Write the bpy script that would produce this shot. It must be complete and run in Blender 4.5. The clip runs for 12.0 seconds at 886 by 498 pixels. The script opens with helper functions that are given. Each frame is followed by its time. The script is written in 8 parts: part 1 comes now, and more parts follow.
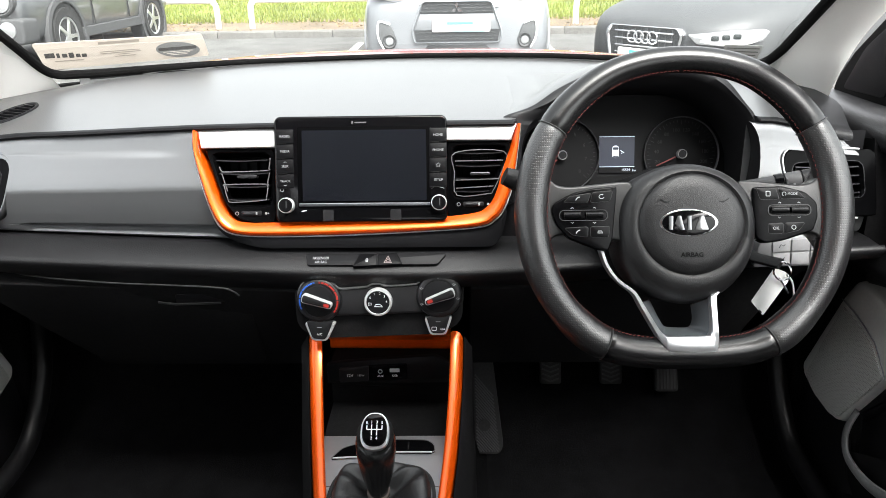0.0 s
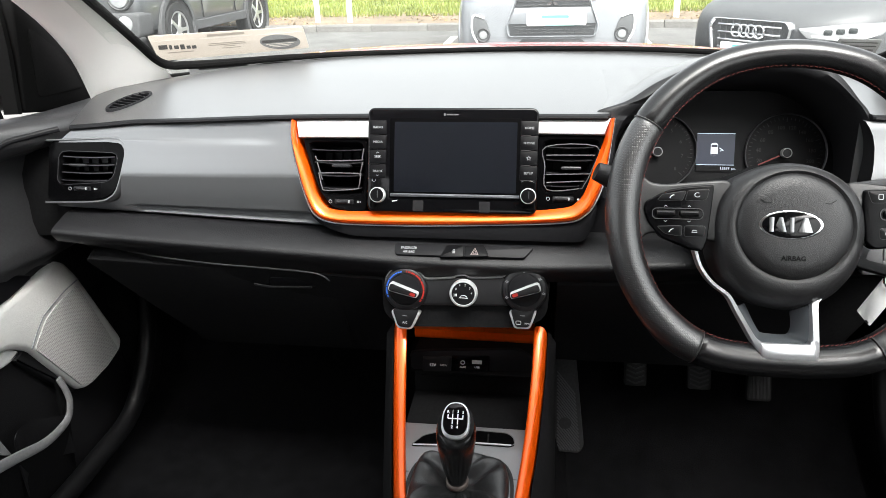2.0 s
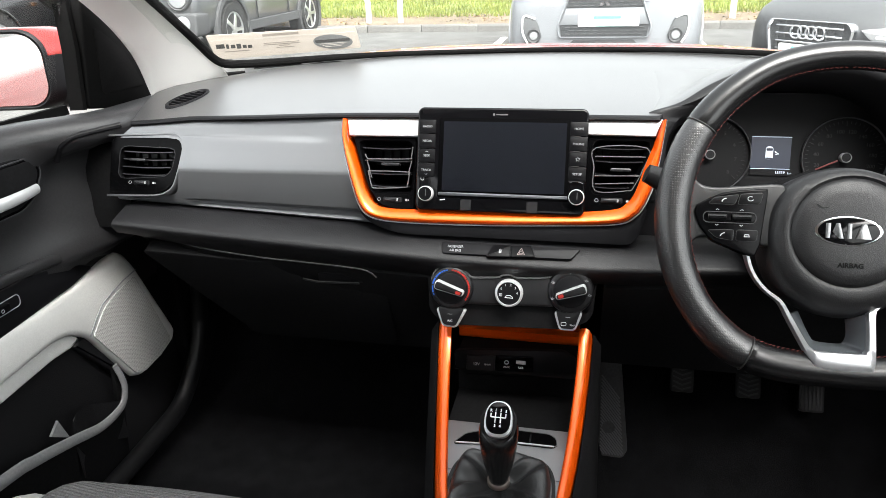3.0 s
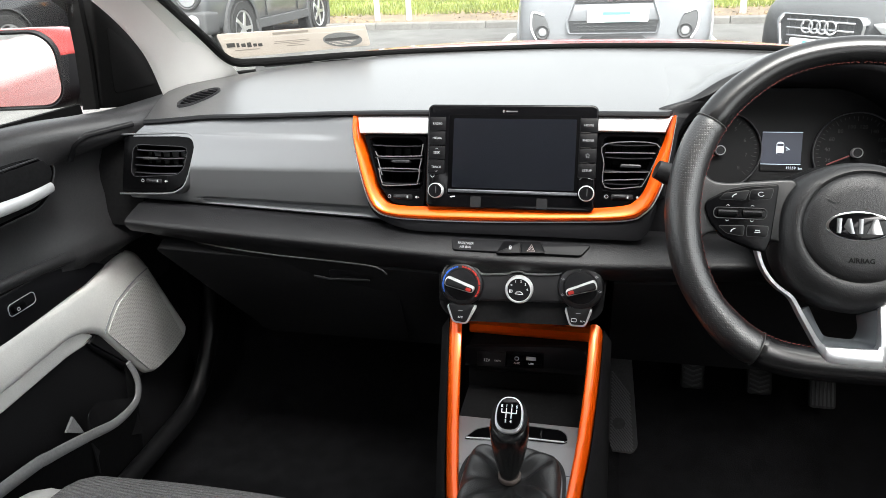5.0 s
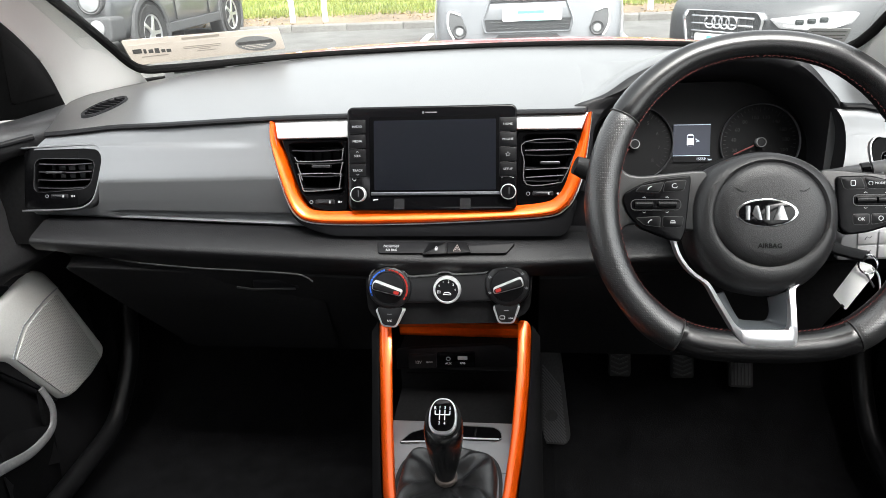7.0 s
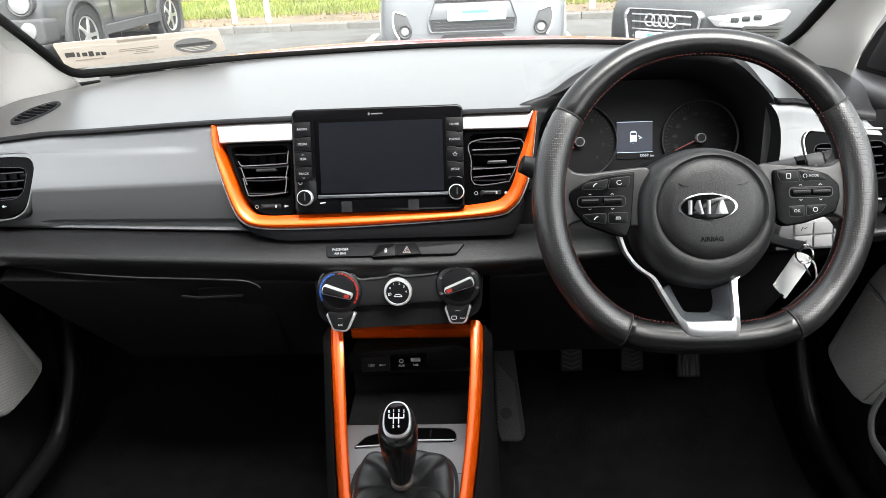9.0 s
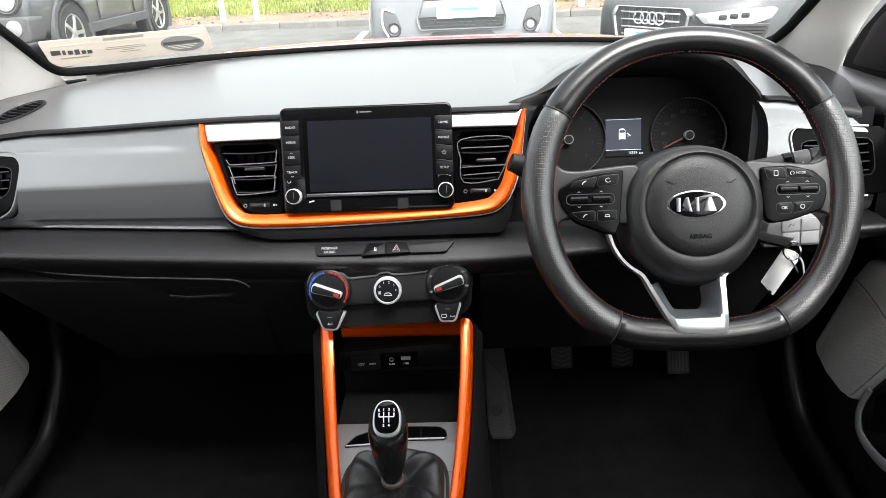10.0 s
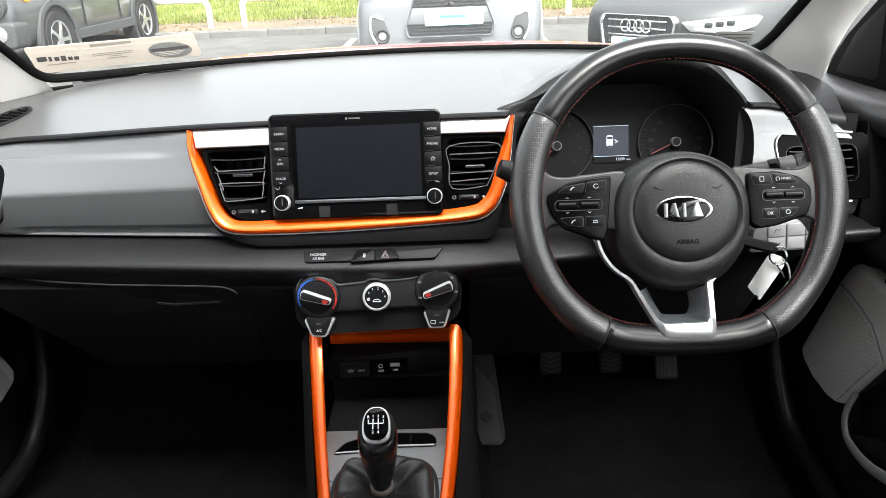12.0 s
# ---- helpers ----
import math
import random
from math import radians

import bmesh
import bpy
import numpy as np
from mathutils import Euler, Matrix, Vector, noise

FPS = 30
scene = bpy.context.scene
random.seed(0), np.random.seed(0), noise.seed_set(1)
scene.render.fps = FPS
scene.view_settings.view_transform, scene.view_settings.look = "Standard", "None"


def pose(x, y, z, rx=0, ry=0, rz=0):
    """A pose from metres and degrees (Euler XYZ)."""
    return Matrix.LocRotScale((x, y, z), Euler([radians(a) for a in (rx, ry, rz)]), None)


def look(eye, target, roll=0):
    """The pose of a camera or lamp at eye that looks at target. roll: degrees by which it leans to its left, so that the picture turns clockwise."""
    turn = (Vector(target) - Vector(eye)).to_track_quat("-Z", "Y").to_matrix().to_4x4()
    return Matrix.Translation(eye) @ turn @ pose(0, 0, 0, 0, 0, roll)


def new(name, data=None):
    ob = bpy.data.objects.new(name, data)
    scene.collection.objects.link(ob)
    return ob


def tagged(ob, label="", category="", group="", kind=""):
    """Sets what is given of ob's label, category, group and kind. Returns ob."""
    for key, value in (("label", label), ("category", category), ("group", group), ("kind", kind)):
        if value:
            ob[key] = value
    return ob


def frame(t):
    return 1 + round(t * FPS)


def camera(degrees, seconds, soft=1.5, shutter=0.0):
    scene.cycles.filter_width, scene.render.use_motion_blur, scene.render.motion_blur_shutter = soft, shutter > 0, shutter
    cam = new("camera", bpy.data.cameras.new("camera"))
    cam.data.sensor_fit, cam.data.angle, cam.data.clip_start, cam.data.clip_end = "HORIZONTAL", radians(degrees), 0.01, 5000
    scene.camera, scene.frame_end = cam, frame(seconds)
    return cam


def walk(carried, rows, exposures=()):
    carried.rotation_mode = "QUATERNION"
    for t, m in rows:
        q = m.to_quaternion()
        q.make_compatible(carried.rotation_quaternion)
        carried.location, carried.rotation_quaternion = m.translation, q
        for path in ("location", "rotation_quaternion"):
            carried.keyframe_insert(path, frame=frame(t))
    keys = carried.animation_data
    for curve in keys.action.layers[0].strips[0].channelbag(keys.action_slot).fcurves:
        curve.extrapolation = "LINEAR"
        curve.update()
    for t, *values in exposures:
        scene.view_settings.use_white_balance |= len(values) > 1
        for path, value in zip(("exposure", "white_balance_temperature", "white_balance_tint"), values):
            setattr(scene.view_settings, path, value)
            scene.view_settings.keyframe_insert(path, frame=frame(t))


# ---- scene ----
# camera: seconds, eye x y z, yaw, pitch, lean to the right
cam = camera(64.21, 12.0, soft=0.6)
ROWS = [
    (0.0, 0.1214, -0.0001, 1.2000, 1.301, -22.735, 0.987),
    (0.5, 0.1209, 0.0030, 1.1990, 2.583, -22.991, 0.966),
    (1.0, 0.1198, -0.0011, 1.1991, 4.664, -23.100, 0.917),
    (1.5, 0.1203, -0.0034, 1.1990, 6.709, -23.077, 1.411),
    (2.0, 0.1198, -0.0035, 1.1989, 8.833, -23.027, 1.728),
    (2.5, 0.1193, -0.0039, 1.1984, 11.003, -22.978, 1.818),
    (3.0, 0.1189, -0.0090, 1.1990, 12.796, -22.864, 1.988),
    (4.0, 0.1186, -0.0110, 1.1994, 14.600, -22.960, 2.236),
    (5.0, 0.1183, -0.0131, 1.1999, 13.607, -23.056, 2.484),
    (5.5, 0.1185, -0.0125, 1.1998, 12.301, -23.115, 2.478),
    (6.0, 0.1187, -0.0108, 1.2001, 10.502, -23.237, 2.348),
    (6.5, 0.1197, -0.0091, 1.2000, 8.832, -23.220, 2.521),
    (7.0, 0.1206, -0.0071, 1.2001, 7.307, -23.286, 2.790),
    (7.5, 0.1217, -0.0062, 1.2001, 5.909, -23.200, 2.698),
    (8.5, 0.1226, -0.0042, 1.2002, 3.800, -23.398, 2.706),
    (9.5, 0.1236, -0.0022, 1.2002, 2.557, -23.597, 2.715),
    (10.0, 0.1241, -0.0019, 1.2004, 2.233, -23.710, 2.669),
    (10.5, 0.1237, -0.0019, 1.2003, 1.880, -23.692, 2.579),
    (11.0, 0.1239, -0.0023, 1.2003, 1.621, -23.636, 2.560),
    (11.5, 0.1241, -0.0025, 1.2001, 1.310, -23.344, 2.491),
    (12.0, 0.1239, -0.0029, 1.2001, 1.220, -23.210, 2.425),
]
walk(cam, [(t, pose(x, y, z, 0, 0, yaw) @ pose(0, 0, 0, 90 + pitch) @ pose(0, 0, 0, 0, 0, -lean)) for t, x, y, z, yaw, pitch, lean in ROWS],
     exposures=[(0.0, 2.6), (12.0, 2.6)])

# ---- world: a bright overcast sky, and a wide soft sun behind the cloud
world = bpy.data.worlds.new("overcast")
scene.world = world
world.use_nodes = True
wn, wl = world.node_tree.nodes, world.node_tree.links
sky = wn.new("ShaderNodeTexSky")
sky.sky_type = "NISHITA"
sky.sun_disc = False
sky.sun_elevation = radians(57)
sky.sun_rotation = radians(151)
sky.dust_density = 4.0
grey = wn.new("ShaderNodeHueSaturation")
grey.inputs["Saturation"].default_value = 0.12
wl.new(sky.outputs[0], grey.inputs["Color"])
wl.new(grey.outputs[0], wn["Background"].inputs["Color"])
wn["Background"].inputs["Strength"].default_value = 0.15
sun_data = bpy.data.lights.new("sun", "SUN")
sun_data.energy, sun_data.angle, sun_data.color = 1.35, radians(38), (1.0, 0.97, 0.93)
sun = new("sun", sun_data)
sun.matrix_world = look((5.3, -9.6, 16.8), (0, 0, 0))


# ---- materials
def material(name, base, rough=0.5, metal=0.0, spec=0.5, grain=0.0, size=200.0, bump=0.0, bump_size=400.0, vary=0.0, coat=0.0,
             emit=0.0, voronoi=False, rough_vary=0.0):
    """A principled material; grain: fine colour variation, vary: broad variation, bump: fine relief; sizes are waves a metre."""
    m = bpy.data.materials.new(name)
    m.use_nodes = True
    n, l = m.node_tree.nodes, m.node_tree.links
    b = n["Principled BSDF"]
    b.inputs["Base Color"].default_value = (*base, 1)
    b.inputs["Roughness"].default_value = rough
    b.inputs["Metallic"].default_value = metal
    b.inputs["Specular IOR Level"].default_value = spec
    b.inputs["Coat Weight"].default_value = coat
    b.inputs["Coat Roughness"].default_value = 0.06
    if emit:
        b.inputs["Emission Color"].default_value = (*base, 1)
        b.inputs["Emission Strength"].default_value = emit
    co = n.new("ShaderNodeTexCoord")
    if grain or vary:
        fine, broad = n.new("ShaderNodeTexNoise"), n.new("ShaderNodeTexNoise")
        fine.inputs["Scale"].default_value, fine.inputs["Detail"].default_value = size, 4
        broad.inputs["Scale"].default_value, broad.inputs["Detail"].default_value = size / 25, 3
        mix1, mix2 = n.new("ShaderNodeMix"), n.new("ShaderNodeMix")
        for mx, tex, amount, src in ((mix1, fine, grain, None), (mix2, broad, vary, mix1)):
            mx.data_type = "RGBA"
            mx.blend_type = "MULTIPLY"
            mx.inputs["Factor"].default_value = 1.0
            ramp = n.new("ShaderNodeMapRange")
            ramp.inputs["From Min"].default_value, ramp.inputs["From Max"].default_value = 0.3, 0.7
            ramp.inputs["To Min"].default_value, ramp.inputs["To Max"].default_value = 1 - amount, 1 + amount
            l.new(co.outputs["Object"], tex.inputs["Vector"])
            l.new(tex.outputs["Fac"], ramp.inputs["Value"])
            l.new(ramp.outputs[0], mx.inputs[7])
            if src:
                l.new(src.outputs[2], mx.inputs[6])
            else:
                mx.inputs[6].default_value = (*base, 1)
        l.new(mix2.outputs[2], b.inputs["Base Color"])
        if rough_vary:
            rr = n.new("ShaderNodeMapRange")
            rr.inputs["From Min"].default_value, rr.inputs["From Max"].default_value = 0.3, 0.7
            rr.inputs["To Min"].default_value, rr.inputs["To Max"].default_value = rough - rough_vary, rough + rough_vary
            l.new(broad.outputs["Fac"], rr.inputs["Value"])
            l.new(rr.outputs[0], b.inputs["Roughness"])
    if bump:
        tex = n.new("ShaderNodeTexVoronoi" if voronoi else "ShaderNodeTexNoise")
        tex.inputs["Scale"].default_value = bump_size
        l.new(co.outputs["Object"], tex.inputs["Vector"])
        bp = n.new("ShaderNodeBump")
        bp.inputs["Strength"].default_value = bump
        bp.inputs["Distance"].default_value = 0.001
        l.new(tex.outputs[0], bp.inputs["Height"])
        l.new(bp.outputs[0], b.inputs["Normal"])
    return m


# dash top: paler base and raised reflectance carry the sky's glare
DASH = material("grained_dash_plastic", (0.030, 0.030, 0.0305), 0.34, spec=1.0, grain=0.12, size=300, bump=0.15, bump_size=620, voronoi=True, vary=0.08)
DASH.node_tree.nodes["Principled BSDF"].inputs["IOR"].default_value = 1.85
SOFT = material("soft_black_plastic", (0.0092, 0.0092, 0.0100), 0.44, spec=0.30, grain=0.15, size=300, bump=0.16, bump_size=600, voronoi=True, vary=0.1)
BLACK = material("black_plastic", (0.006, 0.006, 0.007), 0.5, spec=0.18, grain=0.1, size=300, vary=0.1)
DARK = material("dark_lower_plastic", (0.0088, 0.0088, 0.0093), 0.75, spec=0.05, grain=0.2, size=200, bump=0.2, bump_size=500)
GLOSS = material("piano_black", (0.0020, 0.0020, 0.0024), 0.08, spec=0.20)
SATIN = material("satin_silver_paint", (0.62, 0.63, 0.64), 0.36, metal=0.45, grain=0.03, size=900)
PANEL = material("grey_metallic_panel", (0.172, 0.177, 0.183), 0.40, metal=0.68, grain=0.05, size=1200, bump=0.05, bump_size=1500)
LIGHTPANEL = material("light_satin_panel", (0.155, 0.159, 0.163), 0.38, metal=0.6, grain=0.04, size=1200)
CHROME = material("chrome", (0.75, 0.76, 0.78), 0.12, metal=1.0)
ORANGE = material("orange_trim", (0.93, 0.108, 0.002), 0.32, metal=0.50, spec=0.5, coat=0.6, grain=0.03, size=600)
LEATHER = material("black_leather", (0.0050, 0.0050, 0.0053), 0.27, spec=0.5, grain=0.15, size=250, bump=0.03, bump_size=900, voronoi=True, vary=0.15)
BEIGE = material("grey_door_plastic", (0.71, 0.705, 0.68), 0.52, grain=0.03, size=300, bump=0.15, bump_size=600, voronoi=True, vary=0.04)
PILLAR = material("pillar_cloth", (0.80, 0.79, 0.765), 0.8, grain=0.05, size=900, bump=0.2, bump_size=1800)
CARPET = material("black_carpet", (0.0064, 0.0064, 0.0071), 1.0, spec=0.06, grain=0.5, size=700, bump=1.0, bump_size=900, vary=0.3)
RUBBER = material("black_rubber", (0.006, 0.006, 0.006), 0.9, spec=0.04, grain=0.2, size=300)
SCREEN = material("dark_screen", (0.0052, 0.0060, 0.0082), 0.12, spec=0.50, grain=0.15, size=12, vary=0.2)
PRINT = material("grey_white_print", (0.25, 0.255, 0.265), 0.5)
SAILBLACK = material("matt_black_trim", (0.006, 0.006, 0.006), 0.9, spec=0.04, grain=0.2, size=300)
WHITE = material("white_print", (0.75, 0.76, 0.77), 0.5)
GREYPRINT = material("grey_print", (0.32, 0.33, 0.34), 0.5)
RED = material("red_print", (0.36, 0.018, 0.012), 0.5)
BLUE = material("blue_print", (0.018, 0.10, 0.46), 0.5)
REDPAINT = material("red_car_paint", (0.24, 0.009, 0.006), 0.22, coat=0.6, grain=0.03, size=500)
SEATCLOTH = material("grey_seat_cloth", (0.15, 0.147, 0.147), 0.9, spec=0.2, grain=0.4, size=600, bump=0.8, bump_size=900)
# fine cross ribs of the seat cloth
sn, sl = SEATCLOTH.node_tree.nodes, SEATCLOTH.node_tree.links
ribs, rib_bump = sn.new("ShaderNodeTexWave"), sn.new("ShaderNodeBump")
ribs.bands_direction = "Y"
ribs.inputs["Scale"].default_value, ribs.inputs["Distortion"].default_value = 62.0, 0.4
rib_bump.inputs["Strength"].default_value, rib_bump.inputs["Distance"].default_value = 0.8, 0.002
sl.new(sn.new("ShaderNodeTexCoord").outputs["Object"], ribs.inputs["Vector"])
sl.new(ribs.outputs["Fac"], rib_bump.inputs["Height"])
sl.new(rib_bump.outputs[0], sn["Principled BSDF"].inputs["Normal"])


def perforated(name, base, dot, size):
    m = material(name, base, 0.6)
    n, l = m.node_tree.nodes, m.node_tree.links
    b = n["Principled BSDF"]
    co = n.new("ShaderNodeTexCoord")
    vor = n.new("ShaderNodeTexVoronoi")
    vor.inputs["Scale"].default_value, vor.inputs["Randomness"].default_value = size, 0.18
    ramp = n.new("ShaderNodeMapRange")
    ramp.inputs["From Min"].default_value, ramp.inputs["From Max"].default_value = 0.25, 0.40
    mix = n.new("ShaderNodeMix")
    mix.data_type = "RGBA"
    mix.inputs[6].default_value, mix.inputs[7].default_value = (*dot, 1), (*base, 1)
    bump = n.new("ShaderNodeBump")
    bump.inputs["Strength"].default_value, bump.inputs["Distance"].default_value = 0.6, 0.001
    l.new(co.outputs["Object"], vor.inputs["Vector"])
    l.new(vor.outputs["Distance"], ramp.inputs["Value"])
    l.new(ramp.outputs[0], mix.inputs["Factor"])
    l.new(mix.outputs[2], b.inputs["Base Color"])
    l.new(ramp.outputs[0], bump.inputs["Height"])
    l.new(bump.outputs[0], b.inputs["Normal"])
    return m


def glass_material(name, tint):
    m = bpy.data.materials.new(name)
    m.use_nodes = True
    n, l = m.node_tree.nodes, m.node_tree.links
    n.remove(n["Principled BSDF"])
    clear, gloss, mix, face, power, scale = (n.new("ShaderNodeBsdfTransparent"), n.new("ShaderNodeBsdfGlossy"), n.new("ShaderNodeMixShader"), n.new("ShaderNodeLayerWeight"), n.new("ShaderNodeMath"), n.new("ShaderNodeMath"))
    clear.inputs[0].default_value = (*tint, 1)
    gloss.inputs["Roughness"].default_value = 0.0
    face.inputs["Blend"].default_value = 0.5
    power.operation, scale.operation = "POWER", "MULTIPLY_ADD"
    power.inputs[1].default_value, scale.inputs[1].default_value, scale.inputs[2].default_value = 5.0, 0.9, 0.03
    l.new(face.outputs["Facing"], power.inputs[0])
    l.new(power.outputs[0], scale.inputs[0])
    l.new(scale.outputs[0], mix.inputs[0])
    l.new(clear.outputs[0], mix.inputs[1])
    l.new(gloss.outputs[0], mix.inputs[2])
    l.new(mix.outputs[0], n["Material Output"].inputs[0])
    return m


GLASS = glass_material("clear_glass", (0.955, 0.97, 0.96))
TINT = glass_material("tinted_glass", (0.86, 0.87, 0.86))
MIRROR = material("mirror_glass", (0.85, 0.87, 0.88), 0.02, metal=1.0)


# ---- building helpers
def thing(name, at=(0, 0, 0), label="", category="", group="", kind=""):
    ob = new(name)
    ob.location = at
    ob.empty_display_size = 0.05
    return tagged(ob, label, category, group, kind)


def world_of(ob):
    return (world_of(ob.parent) if ob.parent else Matrix()) @ ob.matrix_basis


def part(name, bm, mat, parent=None, label="", smooth=True, bevel=0.0, sub=0, angle=35):
    """Links a bmesh, drawn in world places, as one mesh object under its thing."""
    me = bpy.data.meshes.new(name)
    bmesh.ops.recalc_face_normals(bm, faces=bm.faces)
    if parent is not None:
        bmesh.ops.transform(bm, matrix=world_of(parent).inverted(), verts=bm.verts)
    bm.to_mesh(me)
    bm.free()
    mats = mat if isinstance(mat, (list, tuple)) else [mat]
    for one in mats:
        me.materials.append(one)
    if smooth:
        me.polygons.foreach_set("use_smooth", [True] * len(me.polygons))
        me.set_sharp_from_angle(angle=radians(angle))
    ob = new(name, me)
    if parent is not None:
        ob.parent = parent
    if bevel:
        b = ob.modifiers.new("bevel", "BEVEL")
        b.width, b.segments, b.limit_method = bevel, 3, "ANGLE"
        b.angle_limit = radians(30)
        b.harden_normals = False
    if sub:
        s = ob.modifiers.new("subdivision", "SUBSURF")
        s.levels = s.render_levels = sub
    if label:
        ob["label"] = label
    return ob


def frame_of(origin, right, up):
    """A matrix with x along right, y along up, z out towards the viewer."""
    x = Vector(right).normalized()
    z = x.cross(Vector(up)).normalized()
    y = z.cross(x)
    m = Matrix((x, y, z)).transposed().to_4x4()
    m.translation = origin
    return m


def outline(w, h, r, n=5):
    """A rounded rectangle, centred; r: one radius, or four from top right anticlockwise."""
    rs = r if isinstance(r, (list, tuple)) else (r,) * 4
    out = []
    for k, (sx, sy) in enumerate(((1, 1), (-1, 1), (-1, -1), (1, -1))):
        rad = max(rs[k], 1e-5)
        for i in range(n + 1):
            a = math.pi / 2 * (k + i / n)
            out.append((sx * (w / 2 - rad) + rad * math.cos(a), sy * (h / 2 - rad) + rad * math.sin(a)))
    return out


def plate(bm, m, pts, low, high, edge=0.0, steps=2, mat=0):
    """A flat piece with the outline pts in the frame m, from depth low to depth high, with a rounded front edge."""
    n = len(pts)
    cx, cy = sum(p[0] for p in pts) / n, sum(p[1] for p in pts) / n
    rings = [(0, low)]
    if edge:
        for i in range(steps + 1):
            a = math.pi / 2 * i / steps
            rings.append((edge * (1 - math.cos(a)), high - edge + edge * math.sin(a)))
    else:
        rings.append((0, high))
    loops = []
    for inset, z in rings:
        ring = []
        for i, (x, y) in enumerate(pts):
            if inset:
                (x0, y0), (x1, y1) = pts[i - 1], pts[(i + 1) % n]
                d = Vector((y1 - y0, x0 - x1))
                d = d.normalized() if d.length > 1e-9 else Vector((0, 0))
                if area(pts) < 0:
                    d = -d
                x, y = x - d.x * inset, y - d.y * inset
            ring.append(bm.verts.new(m @ Vector((x, y, z))))
        loops.append(ring)
    faces = []
    for a, b in zip(loops, loops[1:]):
        for i in range(n):
            faces.append(bm.faces.new((a[i - 1], a[i], b[i], b[i - 1])))
    faces.append(bm.faces.new(loops[-1]))
    faces.append(bm.faces.new(list(reversed(loops[0]))))
    for fc in faces:
        fc.material_index = mat
    return bm


def smoothstep(u):
    u = min(1.0, max(0.0, u))
    return u * u * (3 - 2 * u)


def area(pts):
    return sum(pts[i - 1][0] * pts[i][1] - pts[i][0] * pts[i - 1][1] for i in range(len(pts))) / 2


def shifted(pts, dx, dy):
    return [(x + dx, y + dy) for x, y in pts]


def lathe(bm, m, profile, n=32, mat=0):
    """Turns (radius, depth) pairs round the frame's z axis."""
    rings = []
    for r, z in profile:
        if r < 1e-6:
            rings.append([bm.verts.new(m @ Vector((0, 0, z)))])
        else:
            rings.append([bm.verts.new(m @ Vector((r * math.cos(2 * math.pi * i / n), r * math.sin(2 * math.pi * i / n), z))) for i in range(n)])
    for a, b in zip(rings, rings[1:]):
        for i in range(n):
            vs = [a[i % len(a)], a[(i + 1) % n % len(a)], b[(i + 1) % n % len(b)], b[i % len(b)]]
            vs = list(dict.fromkeys(vs))
            if len(vs) > 2:
                bm.faces.new(vs).material_index = mat
    return bm


def loft(bm, rings, closed=True, cap=True, mat=0):
    """Skins rings of points (world places) in turn."""
    made = [[bm.verts.new(Vector(p)) for p in ring] for ring in rings]
    for a, b in zip(made, made[1:]):
        for i in range(len(a) if closed else len(a) - 1):
            j = (i + 1) % len(a)
            bm.faces.new((a[i], a[j], b[j], b[i])).material_index = mat
    if cap and closed:
        bm.faces.new(made[0]).material_index = mat
        bm.faces.new(list(reversed(made[-1]))).material_index = mat
    return bm


def smooth_path(pts, steps=8, closed=False):
    """Points along a smooth curve through the given places (Catmull-Rom)."""
    p = [Vector(q) for q in pts]
    n, out = len(p), []
    for i in range(n if closed else n - 1):
        a = p[i - 1] if i or closed else p[0] * 2 - p[1]
        b, c = p[i], p[(i + 1) % n]
        d = p[(i + 2) % n] if closed or i + 2 < n else c * 2 - b
        for k in range(steps):
            t = k / steps
            out.append(0.5 * ((2 * b) + (c - a) * t + (2 * a - 5 * b + 4 * c - d) * t * t + (3 * b - a - 3 * c + d) * t ** 3))
    if not closed:
        out.append(p[-1])
    return out


def sweep(bm, path, section, normal, closed=False, mat=0, scale=None):
    """Carries a section ((side, out) pairs) along a path; side lies across the path, out along normal."""
    path = [Vector(p) for p in path]
    n, rings = len(path), []
    up = Vector(normal).normalized()
    for i, p in enumerate(path):
        a = path[i - 1] if i or closed else p
        b = path[(i + 1) % n] if i + 1 < n or closed else p
        t = (b - a).normalized()
        side = t.cross(up).normalized()
        out = side.cross(t)
        k = scale(i / max(n - 1, 1)) if scale else 1.0
        rings.append([p + side * (u * k) + out * (v * k) for u, v in section])
    if closed:
        rings.append(rings[0])
        made = [[bm.verts.new(q) for q in r] for r in rings[:-1]]
        made.append(made[0])
        for a, b in zip(made, made[1:]):
            for i in range(len(a)):
                j = (i + 1) % len(a)
                bm.faces.new((a[i], a[j], b[j], b[i])).material_index = mat
        return bm
    return loft(bm, rings, True, True, mat)


def circle(r, n=12, squash=1.0):
    return [(r * math.cos(2 * math.pi * i / n), squash * r * math.sin(2 * math.pi * i / n)) for i in range(n)]


def box(bm, x0, x1, y0, y1, z0, z1, mat=0):
    v = [bm.verts.new((x, y, z)) for x in (x0, x1) for y in (y0, y1) for z in (z0, z1)]
    for f in ((0, 1, 3, 2), (4, 6, 7, 5), (0, 4, 5, 1), (2, 3, 7, 6), (0, 2, 6, 4), (1, 5, 7, 3)):
        bm.faces.new([v[i] for i in f]).material_index = mat
    return bm


